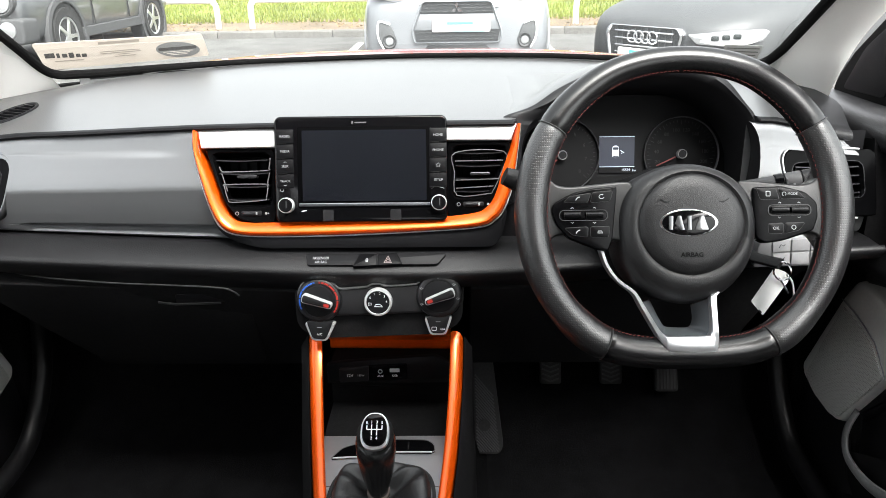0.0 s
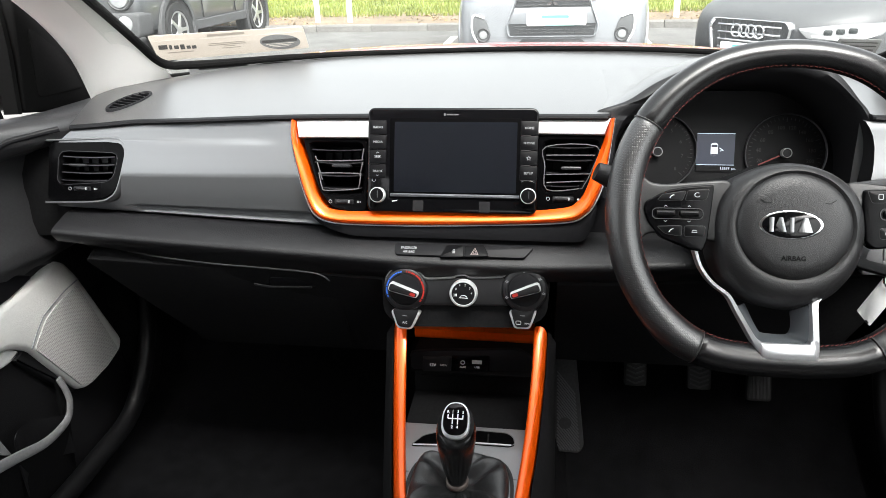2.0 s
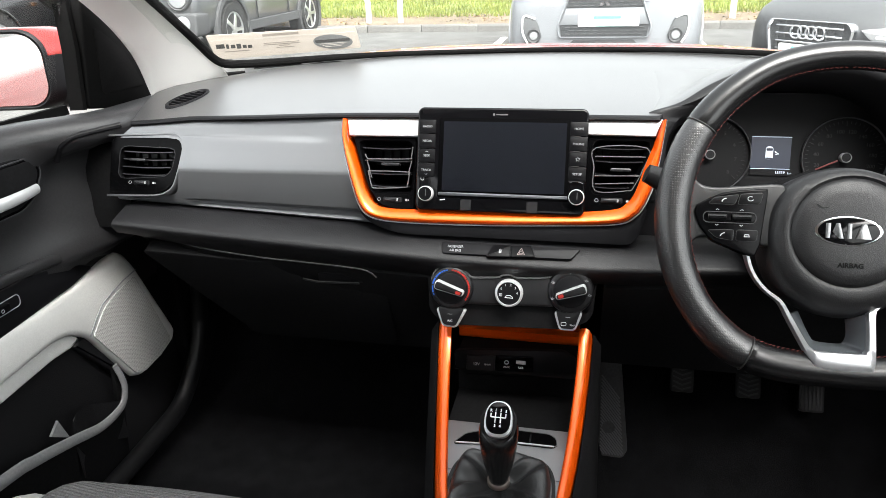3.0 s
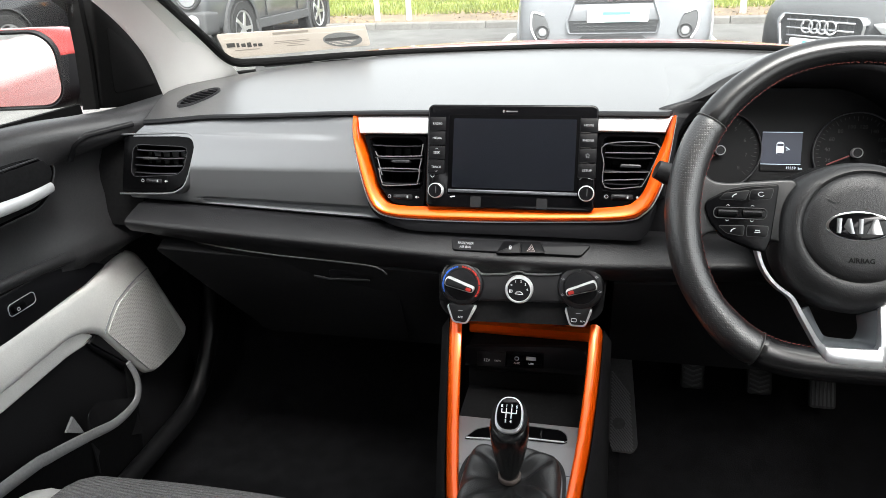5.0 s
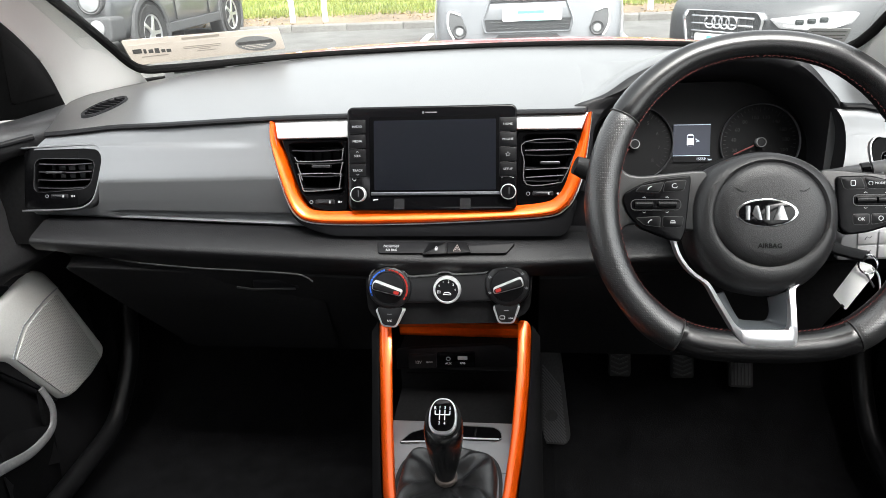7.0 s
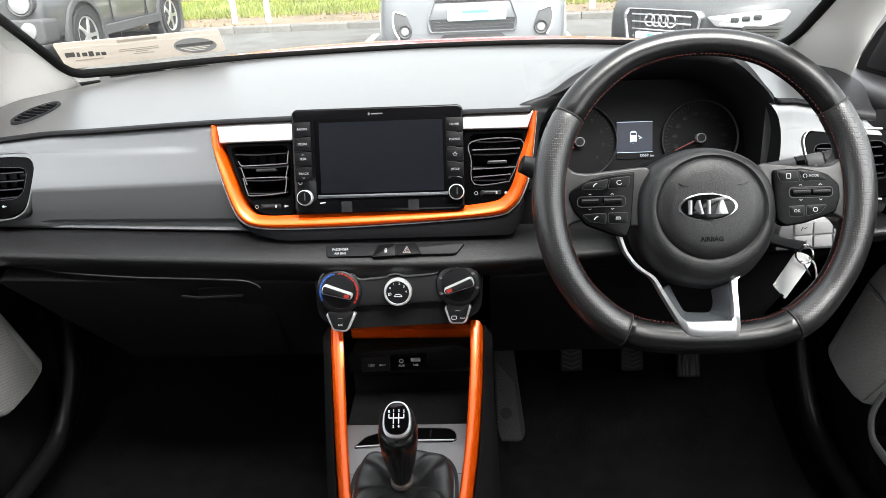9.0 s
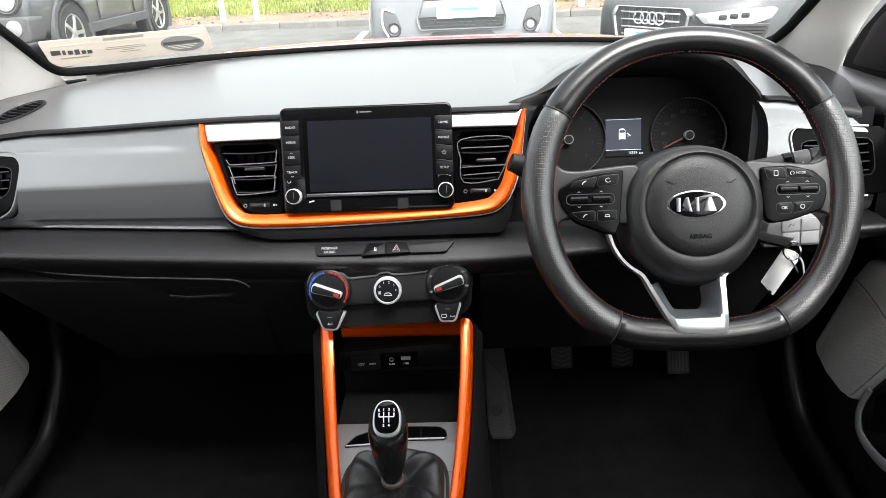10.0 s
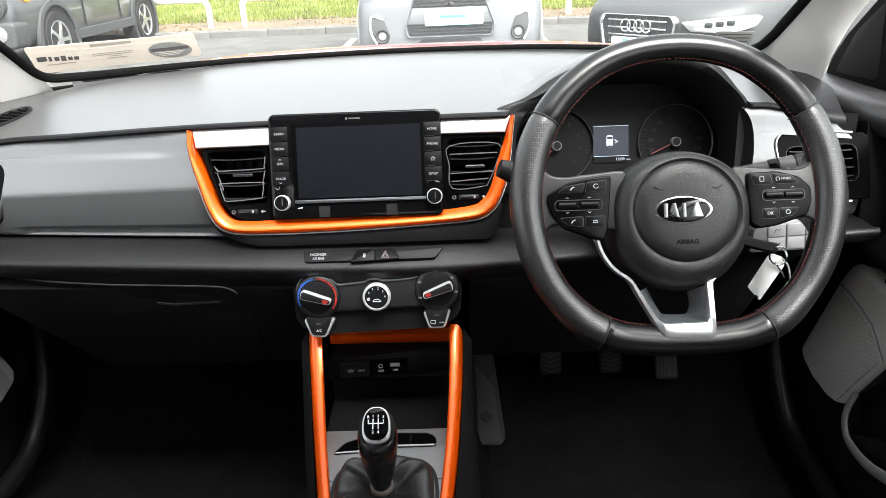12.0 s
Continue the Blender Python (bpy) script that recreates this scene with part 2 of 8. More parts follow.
def text(name, words, m, size, mat, parent, align="CENTER", squeeze=1.0, bold=0.0):
    """Lettering as a mesh of its own, standing in the frame m."""
    cu = bpy.data.curves.new(name, "FONT")
    cu.body, cu.size, cu.align_x, cu.align_y, cu.offset = words, size, align, "CENTER", bold
    cu.extrude = 0.00012
    cu.resolution_u = 2
    tmp = bpy.data.objects.new("tmp", cu)
    scene.collection.objects.link(tmp)
    bpy.context.view_layer.update()
    me = bpy.data.meshes.new_from_object(tmp.evaluated_get(bpy.context.evaluated_depsgraph_get()))
    bpy.data.objects.remove(tmp)
    bm = bmesh.new()
    bm.from_mesh(me)
    bpy.data.meshes.remove(me)
    bmesh.ops.transform(bm, matrix=m @ Matrix.Diagonal((squeeze, 1, 1, 1)), verts=bm.verts)
    return part(name, bm, mat, parent, smooth=False)


def ribbon(bm, m, pts, width, z=0.0003, mat=0, closed=False):
    """A thin raised line of print along pts in the frame m."""
    sec = [(-width / 2, -0.0002), (width / 2, -0.0002), (width / 2, z), (-width / 2, z)]
    return sweep(bm, [m @ Vector((x, y, 0)) for x, y in pts], sec, m.to_3x3() @ Vector((0, 0, 1)), closed, mat)


def move(m, x=0.0, y=0.0, z=0.0):
    return m @ Matrix.Translation((x, y, z))

# ---- the car's shell: floor, roof, glass, pillars
shell = thing("car_body", (0, 0, 0.3), "red hatchback body round the cabin, with grey roof lining", "car body", kind="structure")


def strip(bm, a, b, mat=0):
    """Skins two rows of points."""
    va, vb = [bm.verts.new(p) for p in a], [bm.verts.new(p) for p in b]
    for i in range(len(a) - 1):
        bm.faces.new((va[i], va[i + 1], vb[i + 1], vb[i])).material_index = mat
    return bm


def slab(rows, thick, direction):
    """A thick sheet: a grid of points and its copy shifted along direction."""
    bm = bmesh.new()
    d = Vector(direction).normalized() * thick
    nr, nc = len(rows), len(rows[0])
    top = [[bm.verts.new(Vector(p)) for p in r] for r in rows]
    low = [[bm.verts.new(Vector(p) + d) for p in r] for r in rows]
    for g, flip in ((top, 1), (low, -1)):
        for i in range(nr - 1):
            for j in range(nc - 1):
                q = (g[i][j], g[i][j + 1], g[i + 1][j + 1], g[i + 1][j])
                bm.faces.new(q if flip > 0 else q[::-1])
    rim = [(0, j) for j in range(nc)] + [(i, nc - 1) for i in range(1, nr)] + [(nr - 1, j) for j in range(nc - 2, -1, -1)] + [(i, 0) for i in range(nr - 2, 0, -1)]
    for k in range(len(rim)):
        (a, b), (c, e) = rim[k - 1], rim[k]
        bm.faces.new((top[a][b], top[c][e], low[c][e], low[a][b]))
    return bm


XL, XR = -0.66, 0.716     # inner faces of the doors
XM = (XL + XR) / 2

# floor carpet with the footwell's toe board and the tunnel
rows = []
for y, z in ((-1.5, 0.36), (0.2, 0.36), (1.0, 0.36), (1.12, 0.42), (1.26, 0.62), (1.32, 0.80), (1.33, 0.94)):
    tun = 0.0 if y > 1.3 else 0.16
    rows.append([(XL - 0.06, y, z), (-0.13, y, z), (-0.08, y, z + tun), (0.12, y, z + tun), (0.17, y, z), (XR + 0.06, y, z)])
carpet = tagged(part("floor", slab(rows, 0.03, (0, 0.3, -1)), CARPET), "black carpeted car floor with sloping toe board", "floor", kind="structure")

# roof lining
bm = bmesh.new()
rows = []
for y, z in ((0.42, 1.43), (0.1, 1.46), (-0.6, 1.46), (-1.4, 1.42), (-1.9, 1.30)):
    rows.append([(XM + s * 0.60, y, z - 0.05 * s * s) for s in (-1, -0.7, -0.35, 0, 0.35, 0.7, 1)])
tagged(part("ceiling", slab(rows, 0.03, (0, 0, 1)), PILLAR), "pale grey cloth roof lining", "ceiling", kind="structure")

rows = []
for y, z in ((0.46, 1.462), (0.1, 1.498), (-0.6, 1.50), (-1.4, 1.46), (-1.95, 1.34)):
    rows.append([(XM + q * 0.64, y, z - 0.055 * q * q) for q in (-1, -0.7, -0.35, 0, 0.35, 0.7, 1)])
part("roof", slab(rows, 0.004, (0, 0, 1)), REDPAINT, shell, "red roof sheet")

# tail of the cabin: rear bench, tail panel and the rear pillars
bm = bmesh.new()
box(bm, XL - 0.04, XR + 0.04, -1.62, -1.5, 0.33, 1.06)
tagged(part("wall_rear", bm, SOFT), "dark panel closing the cabin behind the seats", "wall", kind="structure")
for x0, x1 in ((XL - 0.05, XL + 0.03), (XR - 0.03, XR + 0.05)):
    bm = bmesh.new()
    box(bm, x0, x1, -0.62, -0.46, 0.36, 1.44)
    part("centre_pillar", bm, PILLAR, shell, bevel=0.01)
    bm = bmesh.new()
    box(bm, x0, x1, -1.62, -1.35, 0.36, 1.40)
    part("rear_pillar", bm, PILLAR, shell, bevel=0.01)
    bm = bmesh.new()
    box(bm, x0, x1, -1.35, -0.62, 0.36, 1.04)
    part("rear_door", bm, SOFT, shell, bevel=0.01)
    bm = bmesh.new()
    box(bm, (x0 + x1) / 2 - 0.002, (x0 + x1) / 2 + 0.002, -1.35, -0.62, 1.04, 1.42)
    part("rear_side_pane", bm, TINT, shell, "tinted rear side window")
for s, xo in ((-1, XL - 0.05), (1, XR + 0.05)):
    # painted outer skin of the sides, sill to waist
    rows = [[(xo + s * d, y, z) for y in (-1.95, -1.8, -1.65, -1.5, -0.96)] for z, d in ((0.20, 0.02), (0.34, 0.045), (0.60, 0.055), (0.80, 0.045), (0.92, 0.02))]
    part("side_skin", slab(rows, 0.006, (s, 0, 0)), REDPAINT, shell, "red painted body side")
    rows = [[(xo + s * 0.006 - s * 0.05 * q, -1.95 + 0.55 * u, 0.92 + 0.46 * q) for u in (0.0, 0.5, 1.0)] for q in (0.0, 0.5, 1.0)]
    part("rear_quarter", slab(rows, 0.006, (s, 0, 0)), REDPAINT, shell, "red rear quarter panel")
rows = [[(XM + q * 0.70, y - 0.04 * (1 - abs(q)), z) for q in (-1, -0.5, 0, 0.5, 1)] for y, z in ((-1.96, 0.20), (-2.02, 0.45), (-2.0, 0.75), (-1.95, 1.02))]
part("tailgate", slab(rows, 0.006, (0, -1, 0)), REDPAINT, shell, "red tailgate")
rows = [[(XM + q * 0.66, y, z) for q in (-1, 0, 1)] for y, z in ((-1.95, 1.02), (-1.60, 1.045))]
part("rear_shelf", slab(rows, 0.006, (0, 0, 1)), SOFT, shell)
bm = slab([[(XM - 0.62, -1.58, 1.05), (XM + 0.62, -1.58, 1.05)], [(XM - 0.58, -1.90, 1.34), (XM + 0.58, -1.90, 1.34)]], 0.004, (0, -1, 0.5))
part("rear_pane", bm, TINT, shell, "tinted rear window")


def wind_y(x):
    return 1.36 - 0.50 * (abs(x - 0.04) / 0.56) ** 2.2 * 0.5


# windscreen: lower edge bows forward, upper edge at the roof
rows = []
for k in range(9):
    v = k / 8
    row = []
    for i in range(17):
        x = -0.548 + 1.18 * i / 16
        xt = XM + (x - 0.04) * 0.80
        low = Vector((x, wind_y(x) + 0.03, 1.012))
        top = Vector((xt, 0.50 - 0.10 * ((x - 0.04) / 0.6) ** 2, 1.435 - 0.04 * ((x - 0.04) / 0.6) ** 2))
        p = low.lerp(top, v)
        p.z += 0.03 * math.sin(math.pi * v)
        row.append(p)
    rows.append(row)
screen_glass = part("windscreen", slab(rows, 0.004, (0, 0.45, 0.89)), GLASS)
tagged(screen_glass, "clear raked windscreen of the car", "windscreen", kind="structure")
screen_glass.visible_shadow = False
# black ceramic border along the lower edge
rows2 = [[rows[0][i] + Vector((0, -0.002, -0.002)) for i in range(1, 16)], [rows[0][i].lerp(rows[8][i], 0.020 + 0.022 * (abs(i - 8) / 8) ** 2) + Vector((0, -0.004, -0.004)) for i in range(1, 16)]]
part("screen_border", slab(rows2, 0.002, (0, -0.45, -0.89)), BLACK, shell)


def pillar(name, inner, outer, bulge):
    """A windscreen pillar's cloth cover, lofted up between its two edges, with a rounded front and a flat back."""
    a, b = smooth_path(inner, 8), smooth_path(outer, 8)
    rings = []
    for p, q in zip(a, b):
        ring = []
        for k in range(9):
            u = k / 8
            ring.append(p.lerp(q, u) + Vector(bulge) * math.sin(math.pi * u) ** 0.7)
        away = Vector((0.0, 0.030, 0.012))
        ring += [q + away, p.lerp(q, 0.45) + away]
        rings.append(ring)
    bm = loft(bmesh.new(), rings)
    return tagged(part(name, bm, PILLAR, angle=60), "pale grey cloth-covered windscreen pillar", "pillar", kind="structure")


SEAL = [(-0.467, 0.42, 1.43), (-0.487, 0.72, 1.274), (-0.504, 0.93, 1.152), (-0.508, 1.03, 1.087), (-0.5105, 1.090, 1.047), (-0.503, 1.118, 1.0335), (-0.483, 1.140, 1.0305), (-0.449, 1.172, 1.0282), (-0.335, 1.256, 1.0262), (-0.207, 1.319, 1.0240), (0.04, 1.36, 1.0235),
        (0.25, 1.33, 1.0255), (0.38, 1.277, 1.0265), (0.50, 1.20, 1.029), (0.572, 1.133, 1.0322), (0.592, 1.112, 1.0385), (0.591, 1.06, 1.062), (0.587, 1.03, 1.077), (0.571, 0.93, 1.125), (0.557, 0.72, 1.254), (0.537, 0.42, 1.43)]
part("screen_seal", sweep(bmesh.new(), smooth_path(SEAL, 8), circle(1.0, 10), (0, -1, 0), scale=lambda u: 0.0070 - 0.0024 * smoothstep((u - 0.32) / 0.14) + 0.0024 * smoothstep((u - 0.62) / 0.12)), RUBBER, shell, "black windscreen edge seal")

# flap of the seal down to the dashboard's rear edge
part("seal_flap", loft(bmesh.new(), [[p, p + Vector((0, 0.006, 0)), p + Vector((0, 0.006, -0.024)), p + Vector((0, 0, -0.024))] for p in smooth_path(SEAL[6:15], 5)]), DASH, shell)


pillar("pillar_left", [(-0.520, 1.17, 0.98), (-0.515, 1.12, 1.027), (-0.511, 1.03, 1.083), (-0.507, 0.93, 1.148), (-0.49, 0.72, 1.27), (-0.47, 0.42, 1.425)],
       [(-0.605, 1.05, 0.95), (-0.600, 1.03, 1.000), (-0.605, 1.00, 1.075), (-0.640, 0.95, 1.155), (-0.61, 0.70, 1.28), (-0.58, 0.40, 1.40)], (-0.004, -0.018, -0.004))
pillar("pillar_right", [(0.606, 1.17, 0.98), (0.602, 1.12, 1.031), (0.590, 1.03, 1.073), (0.574, 0.93, 1.121), (0.56, 0.72, 1.25), (0.54, 0.42, 1.425)],
       [(0.660, 1.05, 0.95), (0.656, 1.03, 0.998), (0.653, 1.00, 1.045), (0.664, 0.95, 1.120), (0.645, 0.70, 1.27), (0.63, 0.40, 1.40)], (0.004, -0.018, -0.004))

# ---- dashboard
dash = thing("dashboard", (0.04, 1.0, 0.8), "black and grey plastic dashboard with soft lower band", "dashboard")


def lip_z(x):
    """Height of the pad's front edge along the dashboard."""
    return 0.9965 + 0.0100 / (1 + math.exp(-(x + 0.30) * 16)) - 0.055 * max(0.0, -0.43 - x) - 0.17 * max(0.0, x - 0.51)


XS = sorted([-0.565 + 1.205 * i / 48 for i in range(49)] + [0.186 + 0.003 * i for i in range(16)] + [0.476 + 0.0025 * i for i in range(8)])


def pad_z(x, y, back=0.0):
    """Height of the dashboard top at a place behind its front edge."""
    zl, yb = lip_z(x), wind_y(x) + 0.006
    side = max(0.0, (abs(x - 0.04) - 0.46) / 0.14)
    v = (y - 0.885 - back) / (yb - 0.885 - back)
    return (zl + 0.0035) * (1 - v) + 1.0185 * v + 0.006 * math.sin(math.pi * v) - 0.01 * side * v


rings, lips = [], []
for x in XS:
    zl, yb = lip_z(x), wind_y(x) + 0.006
    back = 0.125 * smoothstep((x - 0.190) / 0.040) * smoothstep((0.492 - x) / 0.012)
    front = [(x, 0.890 + back, zl - 0.0062), (x, 0.870 + back, zl - 0.0060), (x, 0.8655 + back, zl - 0.0045), (x, 0.864 + back, zl - 0.0020), (x, 0.865 + back, zl + 0.0005), (x, 0.869 + back, zl + 0.0022), (x, 0.885 + back, zl + 0.0035)]
    lips.append(front[:6] + [(x, 0.90 + back, zl - 0.004)])
    ring = front[5:]
    for k in range(1, 11):
        y = 0.885 + back + (yb - 0.885 - back) * k / 10
        ring.append((x, y, pad_z(x, y, back)))
    ring += [(x, yb, 0.95), (x, 0.99 + back, 0.95)]
    w = smoothstep((-0.40 - x) / 0.165)
    for row in (ring, lips[-1]):
        row[:] = [(px_ + 0.039 * w * min(1.0, max(0.0, 1 - (py - 0.866) / 0.125)) - 0.031 * smoothstep((x - 0.50) / 0.14) * min(1.0, max(0.0, 1 - (py - 0.866) / 0.10)), py, pz) for px_, py, pz in row]
    rings.append(ring)
# one moulding in two tones: pale for the glare on top, black lip outside it
part("top_pad", loft(bmesh.new(), rings), DASH, dash, "grained plastic dashboard top, paler than its lip for the sky's glare")
part("pad_lip", loft(bmesh.new(), lips), BLACK, dash, "rolled front edge of the top, darker where the glare ends")

# dark cover added over the pad's right end, where it reflects no sky
rings = []
for x in [q for q in XS if q > 0.566]:
    zl, yb = lip_z(x), wind_y(x) + 0.006
    k = -0.031 * smoothstep((x - 0.50) / 0.14)
    ring = [(x + k, 0.862, zl - 0.006), (x + k, 0.8618, zl - 0.001), (x + k, 0.866, zl + 0.0042)]
    ring += [(x + k * max(0.0, 1 - (y - 0.866) / 0.10), y, pad_z(x, y) + 0.0016) for y in np.linspace(0.89, yb - 0.01, 9)]
    rings.append(ring + [(x, yb - 0.01, 0.97), (x + k, 0.90, 0.97)])
part("end_cap", loft(bmesh.new(), rings), SOFT, dash, "dark cover added over the pad's end for its dull reflection", angle=60)

# shadow gap below the pad, then the face behind the panels
def solid_runs(name, section, mat, label="", gap=(0.205, 0.502)):
    """A long moulding in two runs, open where the dials stand."""
    for lo, hi in ((-9, gap[0]), (gap[1], 9)):
        xs = [x for x in XS if lo < x < hi]
        xs = ([gap[1]] if lo > 0 else []) + xs + ([gap[0]] if lo < 0 else [])
        part(name, loft(bmesh.new(), [section(x) for x in xs]), mat, dash, label)


solid_runs("face", lambda x: [(x, 0.905, 0.975), (x, 0.892, 0.985), (x, 0.890, 0.96), (x, 0.878, 0.87), (x, 0.878, 0.83), (x, 0.92, 0.83)], BLACK)

# grey metallic panel in front of the passenger and the short one beyond the dials
def along(x, table):
    """A value read off a table of (place, value) pairs."""
    return float(np.interp(x, [a for a, _ in table], [b for _, b in table]))


def panel_top(x):
    return lip_z(x) - 0.0058


def panel_foot(x):
    """Height at which the fascia panels meet the soft band."""
    return along(x, ((-0.56, 0.8775), (-0.5, 0.8748), (-0.3, 0.8645), (-0.17, 0.8585), (0.0, 0.857), (0.3, 0.857), (0.64, 0.861)))


# the panel's end runs round the vent
VENT_CUT = ((0.8895, -0.560), (0.8906, -0.515), (0.8926, -0.4912), (0.8955, -0.477), (0.898, -0.469), (0.903, -0.4620), (0.9095, -0.4577), (0.9357, -0.4494), (0.9595, -0.4447), (0.9660, -0.4462), (0.9705, -0.4502), (0.9727, -0.4560), (0.9738, -0.466), (0.9745, -0.546), (0.9800, -0.540), (0.9890, -0.526))
PROFILE = ((0.857, 0.8560), (0.861, 0.8515), (0.866, 0.8490), (0.874, 0.8475), (0.884, 0.8462), (0.892, 0.8450), (0.910, 0.8425), (0.926, 0.8410), (0.930, 0.8417), (0.936, 0.8445), (0.950, 0.852), (0.968, 0.861), (0.979, 0.8655), (0.985, 0.8690))
SCOOP = ((0.8585, 0.0), (0.8605, 0.0005), (0.8640, 0.0050), (0.8720, 0.0075), (0.8760, 0.0050), (0.8795, 0.0))


# the driver's panel follows the curve of the dials' hood
DIAL_CUT = ((0.857, 0.488), (0.930, 0.4920), (0.940, 0.4945), (0.950, 0.4957), (0.962, 0.4957), (0.972, 0.4936), (0.980, 0.4892), (0.985, 0.4850))


def face_panel(x0, x1, slant, name, sgn):
    """A fascia panel; x0: its end at the vent, x1: its end at the trim or dials, where it slants."""
    passenger = sgn > 0
    levels = sorted([0.857 + 0.128 * k / 64 for k in range(65)] + [0.8588, 0.8612, 0.8755, 0.8788, 0.9265, 0.9285])
    rings = []
    n = 80
    for i in range(n + 1):
        u, ring = i / n, []
        for q in levels:
            xe = x0 + sgn * (along(panel_foot(x0) + (q - 0.857) / 0.128 * (panel_top(x0) - panel_foot(x0)), VENT_CUT) + 0.4494)
            xb = x1 + slant * (0.985 - q) / 0.128 if passenger else along(q, DIAL_CUT)
            x = xe * (1 - u) + xb * u
            z = 0.90 + (q - 0.90) * ((0.90 - panel_foot(x)) / 0.043) if q < 0.90 else 0.90 + (q - 0.90) * ((panel_top(x) - 0.90) / 0.085)
            y = along(q, PROFILE)
            if passenger:
                y += along(q, SCOOP) * smoothstep((x + 0.452) / 0.030) * smoothstep((-0.172 - x) / 0.030)
                y += 0.0030 * smoothstep((z - 0.9680) / 0.0080) * smoothstep((x + 0.432) / 0.075) * smoothstep((-0.218 - x) / 0.040)
            ring.append((x, y, z))
        rings.append(ring + [(ring[-1][0], 0.885, ring[-1][2]), (ring[0][0], 0.880, ring[0][2])])
    part(name, loft(bmesh.new(), rings, cap=False), PANEL if passenger else LIGHTPANEL, dash, "grey metallic fascia panel", angle=60)


face_panel(-0.4494, -0.206, 0.030, "passenger_panel", 1)
face_panel(0.5240, 0.489, 0.009, "driver_panel", -1)

# soft band that runs the whole width below the fascia
CREASE = ((-0.56, 0.862), (-0.51, 0.859), (-0.2, 0.842), (-0.065, 0.8345), (0.05, 0.8315), (0.13, 0.832), (0.25, 0.838), (0.64, 0.860))
UNDER = ((-0.56, 0.847), (-0.516, 0.8435), (-0.43, 0.832), (-0.33, 0.8224), (-0.208, 0.8157), (-0.16, 0.8117), (0.0, 0.806), (0.2, 0.812), (0.64, 0.845))
rings = []
for x in XS[1:]:
    zf, zc, zu = panel_foot(x) - 0.0006, along(x, CREASE), along(x, UNDER)
    rings.append([(x, 0.870, zf - 0.003), (x, 0.850, zf - 0.0012), (x, 0.836, zf), (x, 0.812, zc + (zf - zc) * 0.52), (x, 0.802, zc + 0.0045), (x, 0.7975, zc + 0.001), (x, 0.7968, zc - 0.002), (x, 0.798, zc - 0.005), (x, 0.806, zu), (x, 0.85, zu - 0.004)])
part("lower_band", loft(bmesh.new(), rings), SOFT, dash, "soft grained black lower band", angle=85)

# lower body down to the knees
rings = []
for x in XS[1:]:
    if -0.08 < x < 0.13:
        continue
    back = 0.30 * smoothstep((-0.40 - x) / 0.14) + 0.30 * smoothstep((x - 0.50) / 0.14)
    zu = along(x, UNDER)
    rings.append([(x, 0.845, zu), (x, 0.812, zu - 0.001), (x, 0.8095 + 0.1 * back, zu - 0.006), (x, 0.814 + 0.1 * back, zu - 0.016), (x, 0.846 + 0.5 * back, 0.74), (x, 0.90 + 0.9 * back, 0.64), (x, max(1.0, 0.92 + back), 0.60), (x, 1.25, 0.62), (x, 1.25, 0.80)])
half = [r for r in rings if r[0][0] < 0]
part("lower_body_passenger", loft(bmesh.new(), half), DARK, dash)
part("lower_body_driver", loft(bmesh.new(), [r for r in rings if r[0][0] > 0]), DARK, dash)
# footwell side panels
for x0, x1 in ((XL - 0.05, XL + 0.015), (XR - 0.015, XR + 0.05)):
    bm = bmesh.new()
    box(bm, x0, x1, 1.06, 1.40, 0.33, 0.97)
    part("kick_panel", bm, DARK, dash, bevel=0.008)
SEALRUBBER = material("door_seal_rubber", (0.0065, 0.0065, 0.0072), 0.42, spec=0.3, grain=0.2, size=200)
for s, x in ((-1, -0.615), (1, 0.672)):
    path = smooth_path([(x, 0.45, 0.418), (x, 0.76, 0.421), (x, 0.86, 0.424), (x, 0.955, 0.432), (x, 1.012, 0.470), (x, 1.053, 0.522), (x, 1.072, 0.566), (x - s * 0.005, 1.085, 0.64)], 6)
    part("entry_seal", sweep(bmesh.new(), path, circle(0.017, 14, 0.9), (1, 0, 0)), SEALRUBBER, shell, "soft black rubber door seal")

# ---- fascia: orange surround, screen unit, vents
FAS = frame_of((0, 0.862, 0.965), (1, 0, 0), (0, 0.36, 1))


def polar(pts, n=48, centre=None):
    """The outline resampled at even angles round its centre."""
    cx, cy = centre or (sum(p[0] for p in pts) / len(pts), sum(p[1] for p in pts) / len(pts))
    out = []
    for k in range(n):
        a = 2 * math.pi * k / n
        dx, dy, best = math.cos(a), math.sin(a), 0
        for i in range(len(pts)):
            (x0, y0), (x1, y1) = pts[i - 1], pts[i]
            ex, ey = x1 - x0, y1 - y0
            det = ex * dy - ey * dx
            if abs(det) < 1e-12:
                continue
            s = (dx * (y0 - cy) - dy * (x0 - cx)) / det
            r = (ex * (y0 - cy) - ey * (x0 - cx)) / det
            if -1e-6 <= s <= 1 + 1e-6 and r > best:
                best = r
        out.append((cx + dx * best, cy + dy * best))
    return out


def rounded(corners, r, n=4):
    """A polygon with its corners rounded by about r."""
    out = []
    for i, c in enumerate(corners):
        p, a, b = Vector(c), Vector(corners[i - 1]), Vector(corners[(i + 1) % len(corners)])
        da, db = (a - p), (b - p)
        k = min(r, da.length * 0.45, db.length * 0.45)
        s, e = p + da.normalized() * k, p + db.normalized() * k
        for j in range(n + 1):
            t = j / n
            q = s * (1 - t) ** 2 + p * 2 * t * (1 - t) + e * t * t
            out.append((q.x, q.y))
    return out


